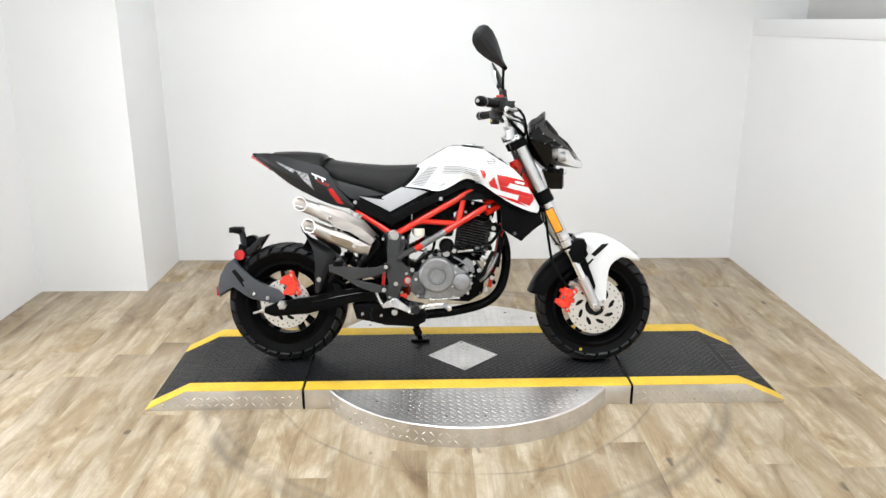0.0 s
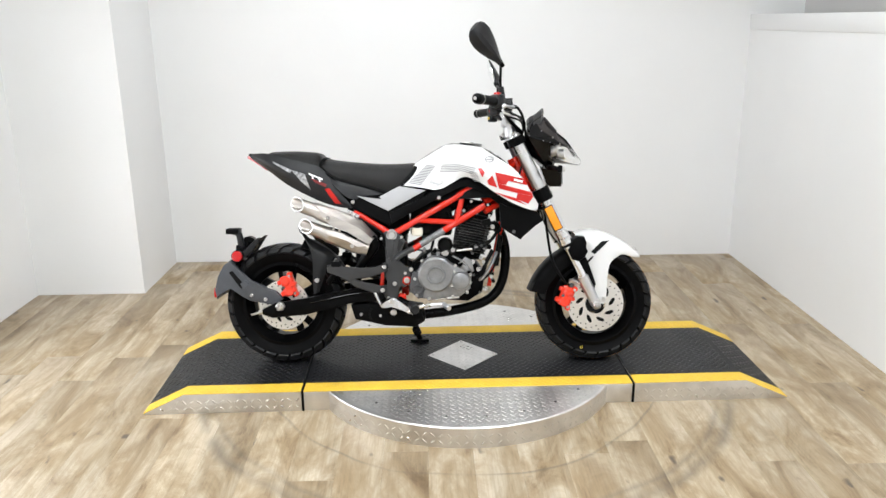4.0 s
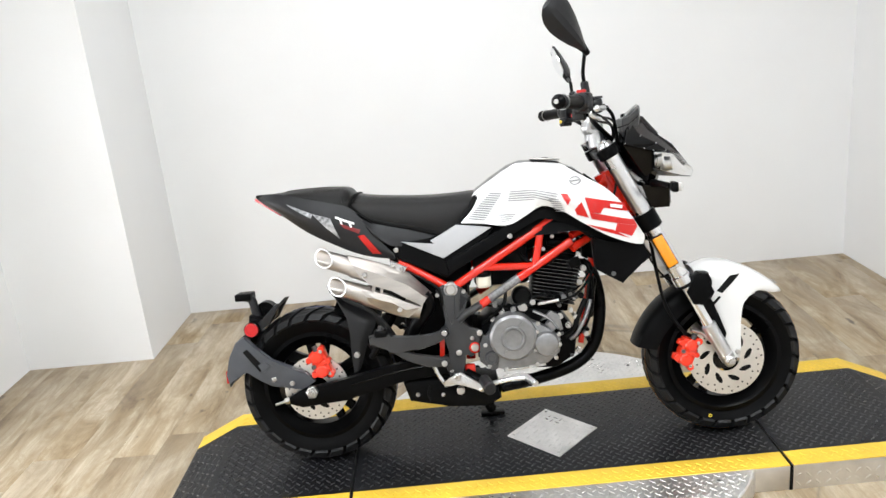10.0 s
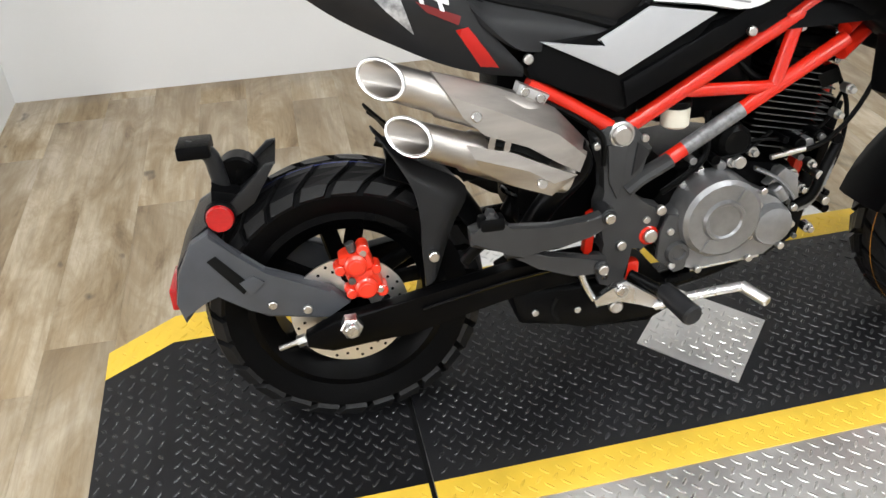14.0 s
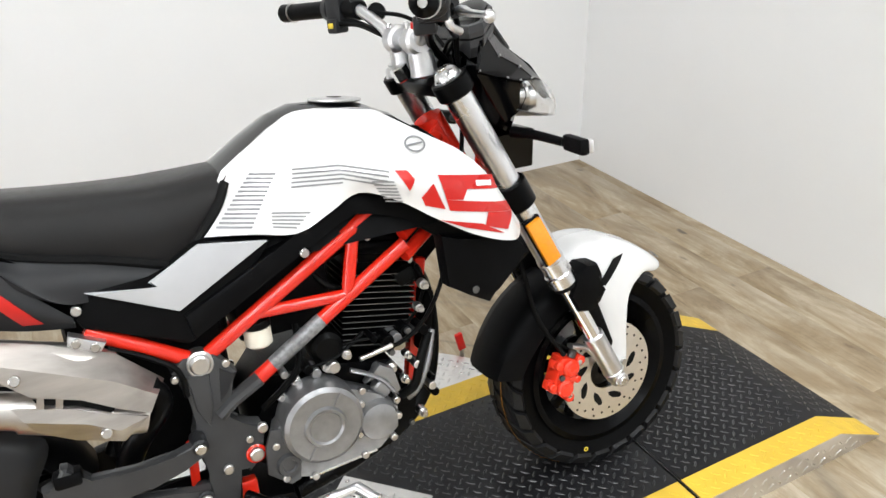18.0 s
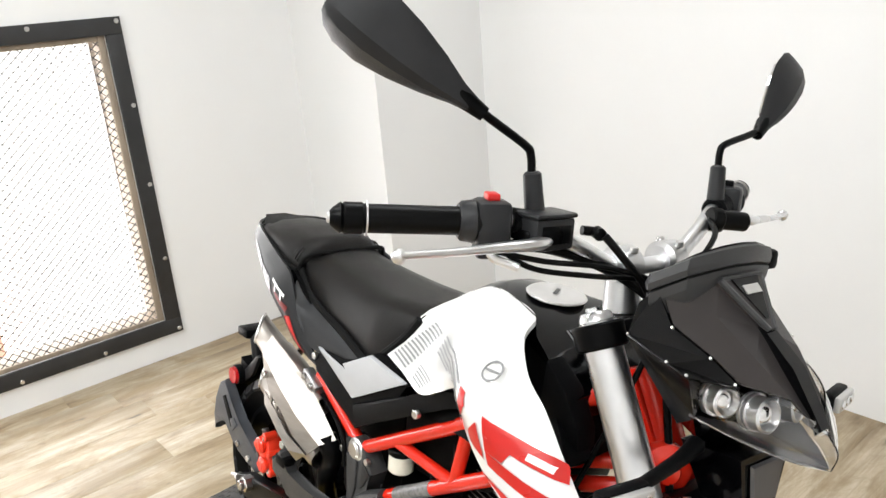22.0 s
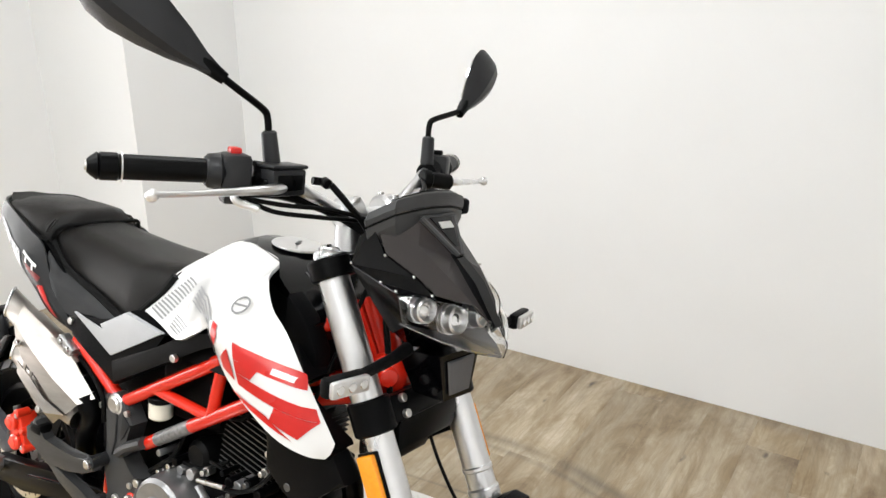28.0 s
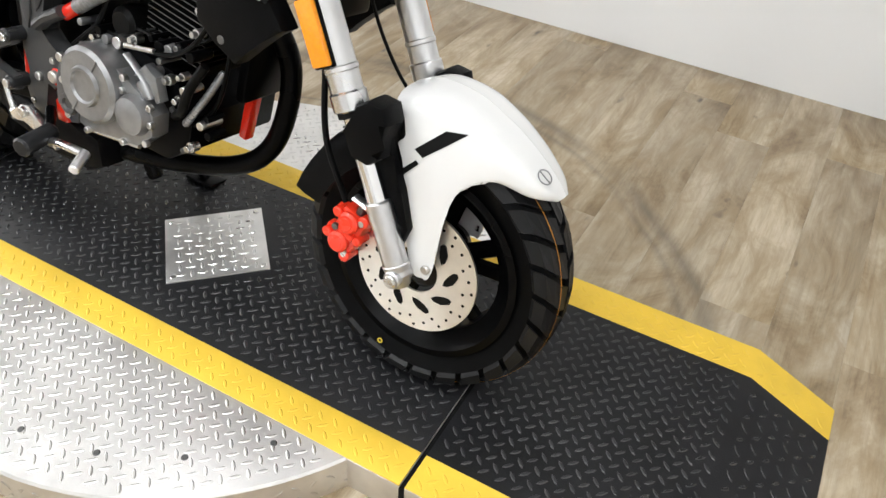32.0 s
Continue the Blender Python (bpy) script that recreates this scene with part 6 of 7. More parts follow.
# tail
TAIL = Panel([[(-0.742, -0.022, 0.826), (-0.742, -0.024, 0.818), (-0.740, -0.020, 0.810)],
              [(-0.665, -0.082, 0.828), (-0.680, -0.084, 0.798), (-0.672, -0.062, 0.770)],
              [(-0.580, -0.104, 0.809), (-0.600, -0.114, 0.762), (-0.585, -0.088, 0.708)],
              [(-0.505, -0.118, 0.790), (-0.520, -0.136, 0.735), (-0.500, -0.108, 0.664)],
              [(-0.444, -0.126, 0.768), (-0.450, -0.144, 0.708), (-0.445, -0.120, 0.640)],
              [(-0.392, -0.134, 0.695), (-0.395, -0.142, 0.662), (-0.392, -0.124, 0.624)],
              [(-0.334, -0.130, 0.630), (-0.334, -0.131, 0.622), (-0.334, -0.126, 0.614)]], 5, 5)
tail_r = bp("tail_cowl", TAIL.mesh(0.005, 1), "grey_plastic", "dark grey pointed tail cowl", None, 50)
bp("tail_cowl", TAIL.mesh(0.005, -1), "grey_plastic", "dark grey pointed tail cowl", None, 50)
secs = [[(x, -w, z), (x, w, z), (x, w * 0.9, z2), (x, -w * 0.9, z2)] for x, w, z, z2 in ((-0.735, 0.020, 0.826, 0.812), (-0.665, 0.074, 0.826, 0.772), (-0.585, 0.092, 0.806, 0.712), (-0.50, 0.106, 0.786, 0.668), (-0.445, 0.112, 0.764, 0.642), (-0.36, 0.112, 0.70, 0.622), (-0.20, 0.090, 0.67, 0.60), (-0.12, 0.085, 0.68, 0.62))]
bp("subframe_cover", loft(bmesh.new(), secs), "satin_black", "")
for sd in (-1, 1):
    film(TAIL, [[(-0.637, 0.797), (-0.560, 0.764), (-0.565, 0.752), (-0.625, 0.786)], [(-0.560, 0.764), (-0.507, 0.748), (-0.486, 0.688), (-0.522, 0.722)]], "foil", "crumpled silver print on the tail", tail_r, sd)
    film(TAIL, [[(-0.484, 0.733), (-0.424, 0.709), (-0.428, 0.698), (-0.470, 0.718)]], "dark_red_decal", "dark red end of the flash", tail_r, sd)
    film(TAIL, [[(-0.432, 0.692), (-0.415, 0.694), (-0.370, 0.634), (-0.396, 0.637)]], "red_decal", "red flash on the tail", tail_r, sd)
    # two white letters
    tt = []
    for ox, oz in ((-0.492, 0.752), (-0.466, 0.741)):
        tt += [[(ox, oz), (ox + 0.026, oz - 0.011), (ox + 0.026, oz - 0.017), (ox, oz - 0.006)], [(ox + 0.010, oz - 0.008), (ox + 0.016, oz - 0.011), (ox + 0.020, oz - 0.024), (ox + 0.014, oz - 0.022)]]
    film(TAIL, tt[:2], "white_print", "white letter T", tail_r, sd, 6, 0.0026, True)
    film(TAIL, tt[2:], "white_print", "white letter T", tail_r, sd, 6, 0.0026, True)
b = bmesh.new()
loft(b, [[(-0.752, -0.018, 0.820), (-0.752, 0.018, 0.820), (-0.752, 0.018, 0.811), (-0.752, -0.018, 0.811)], [(-0.735, -0.026, 0.8175), (-0.735, 0.026, 0.8175), (-0.735, 0.026, 0.803), (-0.735, -0.026, 0.803)], [(-0.670, -0.058, 0.774), (-0.670, 0.058, 0.774), (-0.668, 0.058, 0.762), (-0.668, -0.058, 0.762)]])
bp("tail_light", b, "red_lens", "narrow red tail light")
b = bmesh.new(); loft(b, [[(-0.746, -0.024, 0.829), (-0.746, 0.024, 0.829), (-0.746, 0.024, 0.8205), (-0.746, -0.024, 0.8205)], [(-0.655, -0.074, 0.826), (-0.655, 0.074, 0.826), (-0.655, 0.074, 0.812), (-0.655, -0.074, 0.812)]])
bp("tail_top", b, "black_plastic", "")

# ---- frame ----
FY = 0.122
fr = None
for s in (-1, 1):
    y = FY * s
    segs = [("main_tube", [(-0.181, 0.513), (0.090, 0.669)], 0.0122), ("rear_tube", [(-0.181, 0.513), (-0.325, 0.605)], 0.0120), ("strut", [(0.092, 0.671), (0.066, 0.558)], 0.0108), ("cross_strut", [(-0.078, 0.567), (0.066, 0.560)], 0.0100), ("lower_tube", [(-0.105, 0.455), (0.176, 0.624)], 0.0122)]
    for nm, q, r in segs:
        bp(nm, rod(bmesh.new(), (q[0][0], y, q[0][1]), (q[1][0], y, q[1][1]), r, seg=20), "red_paint", "glossy red frame tube")
    b = bmesh.new(); tube(b, [(0.070, y, 0.660), (0.095, y * 0.98, 0.674), (0.160, y * 0.92, 0.712), (0.245, y * 0.72, 0.756), (0.292, y * 0.28, 0.772)], 0.0122, 16)
    bp("upper_tube", b, "red_paint", "glossy red frame tube")
    for z0, z1 in ((0.637, 0.690), (0.600, 0.655)):
        b = bmesh.new(); tube(b, [(0.175, y * 0.95, z0), (0.26, y * 0.62, (z0 + z1) / 2 + 0.01), (0.340, y * 0.25, z1)], 0.0115, 16)
        bp("head_strut", b, "red_paint", "")
    b = bmesh.new(); rod(b, (-0.072, y, 0.4748), (0.018, y, 0.5290), 0.0127, seg=20)
    bp("label_wrap", b, "paper", "silver printed label round the tube")
    b = bmesh.new()
    rod(b, (-0.182, y - s * 0.012, 0.513), (-0.182, y + s * 0.016, 0.513), 0.0215, seg=28, bevel=0.003)
    pv = bp("pivot_boss", b, "satin_alloy", "")
    b = bmesh.new(); rod(b, (-0.182, y + s * 0.014, 0.513), (-0.182, y + s * 0.021, 0.513), 0.0165, seg=24, bevel=0.004)
    bp("pivot_cap", b, "bolt", "", pv)
    # side plate
    b = bmesh.new()
    prism(b, [(-0.226, 0.512), (-0.205, 0.530), (-0.160, 0.525), (-0.130, 0.486), (-0.150, 0.452), (-0.160, 0.412), (-0.140, 0.392), (-0.108, 0.384), (-0.106, 0.368), (-0.118, 0.325), (-0.140, 0.308), (-0.158, 0.330), (-0.160, 0.262), (-0.180, 0.247), (-0.205, 0.256), (-0.216, 0.290), (-0.196, 0.330), (-0.214, 0.368), (-0.214, 0.398), (-0.200, 0.420), (-0.208, 0.460)], s * 0.100, s * 0.136, 0.005)
    sp = bp("pivot_plate", b, "pod_grey", "dark grey swingarm pivot plate")
    b = bmesh.new(); tube(b, [(-0.168, s * 0.130, 0.420), (-0.145, s * 0.130, 0.438), (-0.098, s * 0.130, 0.462)], 0.0165, 10, False, flat=0.7)
    bp("tube_sleeve", b, "pod_grey", "dark grey arm gripping the frame tube", sp)
    b = bmesh.new(); prism(b, [(-0.205, 0.500), (-0.172, 0.496), (-0.176, 0.440), (-0.186, 0.410), (-0.200, 0.440)], s * 0.134, s * 0.1405, 0.003)
    bp("plate_ridge", b, "pod_grey", "", sp)
    b = bmesh.new(); prism(b, [(-0.156, 0.500), (-0.136, 0.484), (-0.152, 0.456), (-0.163, 0.446)], s * 0.134, s * 0.1385, 0.001)
    bp("plate_recess", b, "grey_plastic", "", sp)
    for x, z, r in ((-0.145, 0.505, 0.006), (-0.222, 0.500, 0.006), (-0.173, 0.326, 0.0085), (-0.197, 0.272, 0.006), (-0.109, 0.380, 0.0085), (-0.132, 0.366, 0.006)):
        b = bmesh.new(); disc_bolt(b, (x, s * 0.136, z), (0, s, 0), r)
        bp("plate_bolt", b, "bolt", "", sp)
    b = bmesh.new(); rod(b, (-0.126, s * 0.130, 0.337), (-0.126, s * 0.139, 0.337), 0.0165, seg=20, bevel=0.002)
    rb = bp("mount_washer", b, "red_paint", "", sp)
    b = bmesh.new(); disc_bolt(b, (-0.126, s * 0.139, 0.339), (0, s, 0), 0.0115)
    bp("mount_bolt", b, "bolt", "", rb)
    b = bmesh.new(); prism(b, [(-0.210, 0.388), (-0.226, 0.380), (-0.232, 0.305), (-0.218, 0.300)], s * 0.108, s * 0.126, 0.003)
    bp("frame_gusset", b, "red_paint", "red frame gusset behind the plate", sp)
    b = bmesh.new(); box(b, (-0.160, min(s * 0.10, s * 0.122), 0.240), (-0.130, max(s * 0.10, s * 0.122), 0.284), 0.006)
    bp("engine_mount", b, "red_paint", "red engine mount", sp)
b = bmesh.new(); prism(b, [(0.236, 0.555), (0.256, 0.548), (0.203, 0.292), (0.188, 0.296)], -0.012, 0.012, 0.003)
bp("down_tube", b, "red_paint", "flat red front down tube")
b = bmesh.new(); box(b, (-0.010, -0.050, -0.02), (0.010, 0.050, 0.10), 0.004, pose(0.225, 0, 0.40, 0, 9, 0))
bp("oil_cooler", b, "engine_black", "")

# ---- engine ----
b = bmesh.new()
prism(b, [(-0.120, 0.300), (-0.085, 0.262), (0.110, 0.250), (0.165, 0.285), (0.175, 0.350), (0.130, 0.420), (0.030, 0.440), (-0.070, 0.430), (-0.115, 0.380)], -0.108, 0.108, 0.012)
eng = bp("crankcase", b, "engine_black", "black engine crankcase")
b = bmesh.new()
prism(b, [(-0.108, 0.315), (-0.080, 0.276), (-0.045, 0.266), (0.080, 0.276), (0.118, 0.306), (0.122, 0.345), (0.092, 0.378), (0.050, 0.400), (0.010, 0.420), (-0.050, 0.408), (-0.090, 0.372)], -0.104, -0.145, 0.008)
bp("clutch_cover_base", b, "engine_grey", "grey cast clutch cover", eng)
b = bmesh.new(); spin(b, [(0.0005, -0.168), (0.026, -0.168), (0.029, -0.172), (0.033, -0.172), (0.036, -0.166), (0.060, -0.166), (0.067, -0.160), (0.070, -0.140), (0.070, -0.11), (0.0005, -0.11)], (-0.014, 0, 0.362), 48, closed=False)
bp("clutch_cover", b, "engine_grey", "round grey cast engine cover", eng)
b = bmesh.new(); spin(b, [(0.0005, -0.164), (0.022, -0.164), (0.032, -0.160), (0.036, -0.150), (0.038, -0.11), (0.0005, -0.11)], (0.080, 0, 0.336), 36, closed=False)
bp("filter_cover", b, "engine_grey", "", eng)
b = bmesh.new(); spin(b, [(0.0005, -0.152), (0.010, -0.152), (0.012, -0.156), (0.018, -0.156), (0.021, -0.150), (0.023, -0.11), (0.0005, -0.11)], (-0.080, 0, 0.306), 28, closed=False)
bp("oil_window", b, "engine_dark", "", eng)
b = bmesh.new(); prism(b, [(-0.100, 0.375), (-0.112, 0.345), (-0.115, 0.298), (-0.082, 0.268), (-0.064, 0.272), (-0.058, 0.306), (-0.078, 0.340), (-0.080, 0.372)], -0.140, -0.1485, 0.003)
bp("cover_lug", b, "engine_dark", "darker cast plate beside the engine cover", eng)
for a in (58, 236):
    b = bmesh.new(); box(b, (0.038, -0.1685, -0.0022), (0.062, -0.1655, 0.0022), 0.0008, pose(-0.014, 0, 0.362, 0, -a, 0))
    bp("cover_rib", b, "engine_grey", "", eng)
b = bmesh.new(); rod(b, (-0.048, -0.134, 0.262), (0.075, -0.134, 0.272), 0.0045, seg=10)
bp("cover_flange", b, "satin_alloy", "", eng)
for x, z in ((-0.095, 0.345), (-0.058, 0.400), (0.012, 0.418), (0.060, 0.396), (0.118, 0.330), (0.105, 0.292), (0.050, 0.276), (-0.040, 0.268), (-0.088, 0.282), (0.046, 0.318), (0.055, 0.372), (0.118, 0.360)):
    b = bmesh.new(); disc_bolt(b, (x, -0.145, z), (0, -1, 0), 0.0062, 0.007)
    bp("cover_bolt", b, "bolt", "", eng)
# cylinder, fins, head: leaning slightly forward
CM = pose(0.112, 0, 0.435, 0, 12, 0)
b = bmesh.new(); box(b, (-0.050, -0.060, -0.02), (0.050, 0.060, 0.175), 0.006, CM)
cy = bp("cylinder", b, "engine_black", "black finned cylinder")
for k in range(13):
    z = 0.008 + 0.0105 * k
    gx = 0.067 - 0.004 * abs(k - 6) / 6
    b = bmesh.new(); box(b, (-gx, -0.090, z), (gx, 0.090, z + 0.0032), 0.0012, CM)
    bp("fin", b, "engine_black", "", cy)
    b = bmesh.new(); box(b, (-gx + 0.002, -0.0912, z + 0.0010), (gx - 0.002, -0.0896, z + 0.0024), 0, CM)
    bp("fin_edge", b, "fin_metal", "bare metal fin edge", cy)
b = bmesh.new(); box(b, (-0.062, -0.078, 0.152), (0.062, 0.078, 0.205), 0.012, CM); box(b, (-0.045, -0.084, 0.168), (0.045, 0.084, 0.195), 0.010, CM)
hd = bp("cylinder_head", b, "engine_black", "", eng)
for x, z in ((-0.05, 0.16), (0.05, 0.16), (-0.03, 0.20), (0.035, 0.20), (0.0, 0.16)):
    q = CM @ Vector((x, -0.085, z))
    b = bmesh.new(); disc_bolt(b, q, (0, -1, 0), 0.006)
    bp("head_bolt", b, "bolt", "", hd)
b = bmesh.new(); tube(b, [CM @ Vector((-0.055, -0.05, 0.19)), CM @ Vector((-0.085, -0.055, 0.185)), (-0.012, -0.04, 0.590)], 0.026, 16)
bp("intake", b, "engine_black", "", eng)
b = bmesh.new(); box(b, (-0.112, -0.088, 0.505), (0.050, 0.088, 0.640), 0.014)
bp("air_box", b, "black_plastic", "", eng)
b = bmesh.new(); rod(b, (-0.085, -0.108, 0.508), (-0.085, -0.108, 0.542), 0.022, seg=24, bevel=0.004)
rs = bp("brake_reservoir", b, "ivory", "translucent cream brake fluid reservoir")
b = bmesh.new(); rod(b, (-0.085, -0.108, 0.540), (-0.085, -0.108, 0.552), 0.0235, seg=24, bevel=0.002)
bp("reservoir_cap", b, "satin_black", "", rs)
b = bmesh.new(); spin(b, [(0.0005, -0.115), (0.020, -0.115), (0.028, -0.108), (0.030, -0.09), (0.028, -0.07), (0.0005, -0.07)], (0.022, 0, 0.470), 28, closed=False)
bp("breather", b, "hose", "", eng)
b = bmesh.new(); tube(b, [(0.05, -0.13, 0.43), (0.075, -0.135, 0.418), (0.10, -0.138, 0.40), (0.118, -0.14, 0.375)], 0.0075, 10, flat=0.5)
bp("clutch_arm", b, "engine_grey", "", eng)
# a litter of cast lugs and fasteners between cylinder and covers
rr = random.Random(3)
for k in range(16):
    x, z = rr.uniform(-0.07, 0.20), rr.uniform(0.40, 0.47)
    b = bmesh.new(); rod(b, (x, -0.085, z), (x, -0.122 - rr.random() * 0.012, z), rr.uniform(0.005, 0.011), seg=10, bevel=0.001)
    bp("engine_fitting", b, rr.choice(["bolt", "engine_black", "darkbolt", "engine_black", "engine_grey"]), "", eng)
for k in range(9):
    x, z = rr.uniform(0.13, 0.21), rr.uniform(0.27, 0.47)
    b = bmesh.new(); rod(b, (x, -0.07, z), (x, -0.105 - rr.random() * 0.015, z), rr.uniform(0.005, 0.009), seg=10, bevel=0.001)
    bp("engine_fitting", b, rr.choice(["bolt", "darkbolt", "engine_black", "engine_black"]), "", eng)
cable("oil_hose", [(0.140, -0.112, 0.345), (0.165, -0.122, 0.365), (0.180, -0.120, 0.405), (0.205, -0.11, 0.45)], 0.0085, "hose", "", 12)
cable("drain_hose", [(-0.02, -0.09, 0.52), (-0.03, -0.115, 0.46), (-0.06, -0.12, 0.43), (-0.10, -0.115, 0.40)], 0.0055, "hose")
cable("ignition_lead", [(0.02, -0.08, 0.60), (0.05, -0.10, 0.57), (0.10, -0.095, 0.56), (0.13, -0.09, 0.575)], 0.0055, "hose")
def ribbed(name, pts, r, label):
    c = curve_pts(pts, 10)
    h = bp(name, tube(bmesh.new(), pts, r * 0.86, 10), "engine_grey", label)
    for k in range(1, len(c) - 1, 2):
        d = (c[k + 1] - c[k - 1]).normalized()
        bp("rib", rod(bmesh.new(), c[k] - d * 0.0016, c[k] + d * 0.0016, r, seg=12), "engine_grey", "", h)


ribbed("ribbed_hose", [(0.150, -0.100, 0.330), (0.172, -0.112, 0.350), (0.200, -0.104, 0.392), (0.222, -0.085, 0.440)], 0.0070, "ribbed grey breather hose")
cable("starter_cable", [(0.02, -0.095, 0.462), (0.07, -0.110, 0.470), (0.13, -0.108, 0.466), (0.185, -0.095, 0.480), (0.225, -0.070, 0.520)], 0.0032)
cable("starter_cable", [(-0.10, -0.100, 0.455), (-0.04, -0.112, 0.448), (0.03, -0.114, 0.452), (0.09, -0.100, 0.478)], 0.0036)
cable("sensor_lead", [(0.215, -0.060, 0.560), (0.232, -0.080, 0.500), (0.228, -0.088, 0.430), (0.205, -0.090, 0.370), (0.165, -0.100, 0.330)], 0.0040)
for x, z, r in ((0.018, 0.440, 0.0075), (0.052, 0.452, 0.0060), (-0.040, 0.432, 0.0065), (-0.068, 0.412, 0.0055), (0.128, 0.405, 0.0065), (0.150, 0.376, 0.0060), (0.160, 0.420, 0.0050), (0.192, 0.500, 0.0055), (0.205, 0.540, 0.0060), (0.176, 0.300, 0.0065)):
    b = bmesh.new(); rod(b, (x, -0.10, z), (x, -0.126, z), r, seg=6, bevel=0.001); rod(b, (x, -0.10, z), (x, -0.116, z), r * 1.4, seg=14)
    bp("engine_bolt", b, "bolt", "", eng)
b = bmesh.new(); prism(b, [(0.070, 0.400), (0.100, 0.428), (0.124, 0.412), (0.132, 0.372), (0.122, 0.366), (0.112, 0.398), (0.098, 0.410)], -0.118, -0.138, 0.003)
bp("starter_cover", b, "engine_grey", "", eng)
b = bmesh.new(); rod(b, (0.088, -0.132, 0.396), (0.108, -0.132, 0.372), 0.013, seg=18, bevel=0.003)
bp("starter_motor", b, "engine_grey", "", eng)
b = bmesh.new(); prism(b, [(0.160, 0.560), (0.196, 0.572), (0.204, 0.546), (0.172, 0.536)], -0.070, -0.092, 0.004)
bp("ignition_coil", b, "hose", "", eng)
# exhaust header and under-engine silencer box
b = bmesh.new(); tube(b, [(0.185, -0.030, 0.540), (0.232, 0.0, 0.525), (0.262, 0.030, 0.450), (0.262, 0.030, 0.360), (0.234, 0.02, 0.275), (0.170, 0.0, 0.226), (0.05, -0.03, 0.200), (-0.06, -0.05, 0.190)], 0.0190, 18)
bp("exhaust_header", b, "satin_black", "satin black exhaust header pipe")
b = bmesh.new(); prism(b, [(-0.349, 0.238), (-0.332, 0.180), (-0.220, 0.158), (-0.100, 0.148), (-0.060, 0.170), (-0.070, 0.225), (-0.140, 0.235), (-0.322, 0.252)], -0.108, 0.030, 0.014)
mb = bp("collector_box", b, "black_plastic", "black collector box under the frame")
for x, z in ((-0.307, 0.202), (-0.232, 0.196)):
    b = bmesh.new(); disc_bolt(b, (x, -0.108, z), (0, -1, 0), 0.006)
    bp("box_bolt", b, "bolt", "", mb)
b = bmesh.new(); tube(b, [(-0.268, -0.109, 0.226), (-0.276, -0.1095, 0.204), (-0.268, -0.109, 0.180)], 0.004, 8)
bp("box_groove", b, "gap", "", mb)
b = bmesh.new(); tube(b, [(-0.290, -0.05, 0.215), (-0.330, -0.085, 0.30), (-0.300, -0.120, 0.40), (-0.250, -0.140, 0.470), (-0.262, -0.148, 0.510)], 0.019, 16)
bp("link_pipe", b, "satin_black", "")
b = bmesh.new(); rod(b, (-0.105, 0.02, 0.165), (-0.100, 0.05, 0.115), 0.012, seg=12); rod(b, (-0.105, 0.045, 0.118), (-0.090, 0.048, 0.085), 0.016, seg=14, bevel=0.004)
bp("centre_pad", b, "satin_black", "")
b = bmesh.new(); tube(b, [(-0.13, 0.11, 0.21), (-0.115, 0.15, 0.12), (-0.09, 0.19, 0.035)], 0.011, 12)
ss = bp("side_stand", b, "satin_black", "black side stand")
b = bmesh.new(); box(b, (-0.13, 0.165, 0.028), (-0.05, 0.215, 0.038), 0.004)
bp("stand_foot", b, "satin_black", "", ss)

# ---- twin silencers ----
def silencer(a, c, shield, name):
    a, c = Vector(a), Vector(c)
    d = (c - a).normalized()
    u = Vector((0, -1, 0)); u = (u - d * u.dot(d)).normalized()
    v = d.cross(u)
    cut = 1.15
    secs = []
    for t, r in ((0.0, 0.0255), (0.14, 0.0262), (0.32, 0.0268), (0.34, 0.0310), (0.80, 0.0340), (1.0, 0.026)):
        ring = []
        for k in range(28):
            an = 2 * math.pi * k / 28
            off = d * (cut * r * math.cos(an)) if t < 0.02 else Vector()
            ring.append(a.lerp(c, t) + r * (math.cos(an) * u + math.sin(an) * v) + off)
        secs.append(ring)
    bm = bmesh.new()
    bridge(bm, [[bm.verts.new(p) for p in s_] for s_ in secs], cap=False)
    # inner bore
    inn = [[a.lerp(c, t) + 0.0228 * (math.cos(2 * math.pi * k / 28) * u + math.sin(2 * math.pi * k / 28) * v) + (d * (cut * 0.0228 * math.cos(2 * math.pi * k / 28)) if t < 0.02 else Vector()) for k in range(28)] for t in (0.0, 0.30)]
    ir = [[bm.verts.new(p) for p in s_] for s_ in inn]
    bridge(bm, ir, cap=False)
    bm.faces.new(ir[1])
    outer = [v_ for v_ in bm.verts][:28]
    for k in range(28):
        bm.faces.new((outer[k], outer[(k + 1) % 28], ir[0][(k + 1) % 28], ir[0][k]))
    s = bp(name, bm, "brushed", "brushed stainless silencer with a slash-cut tip", None, 50)
    # added black disc stands in for the shade deep in the bore
    pg = bmesh.new(); rod(pg, a.lerp(c, 0.24), a.lerp(c, 0.26), 0.0222, seg=20)
    bp("bore_plug", pg, "gap", "", s)
    rim = bmesh.new()
    tube(rim, [p + (p - a.lerp(p, 0.0)).normalized() * 0.0 for p in [secs[0][k] for k in range(28)] + [secs[0][0], secs[0][1]]], 0.0026, 8, False)
    bp("tip_rim", rim, "satin_alloy", "", s)
    return s


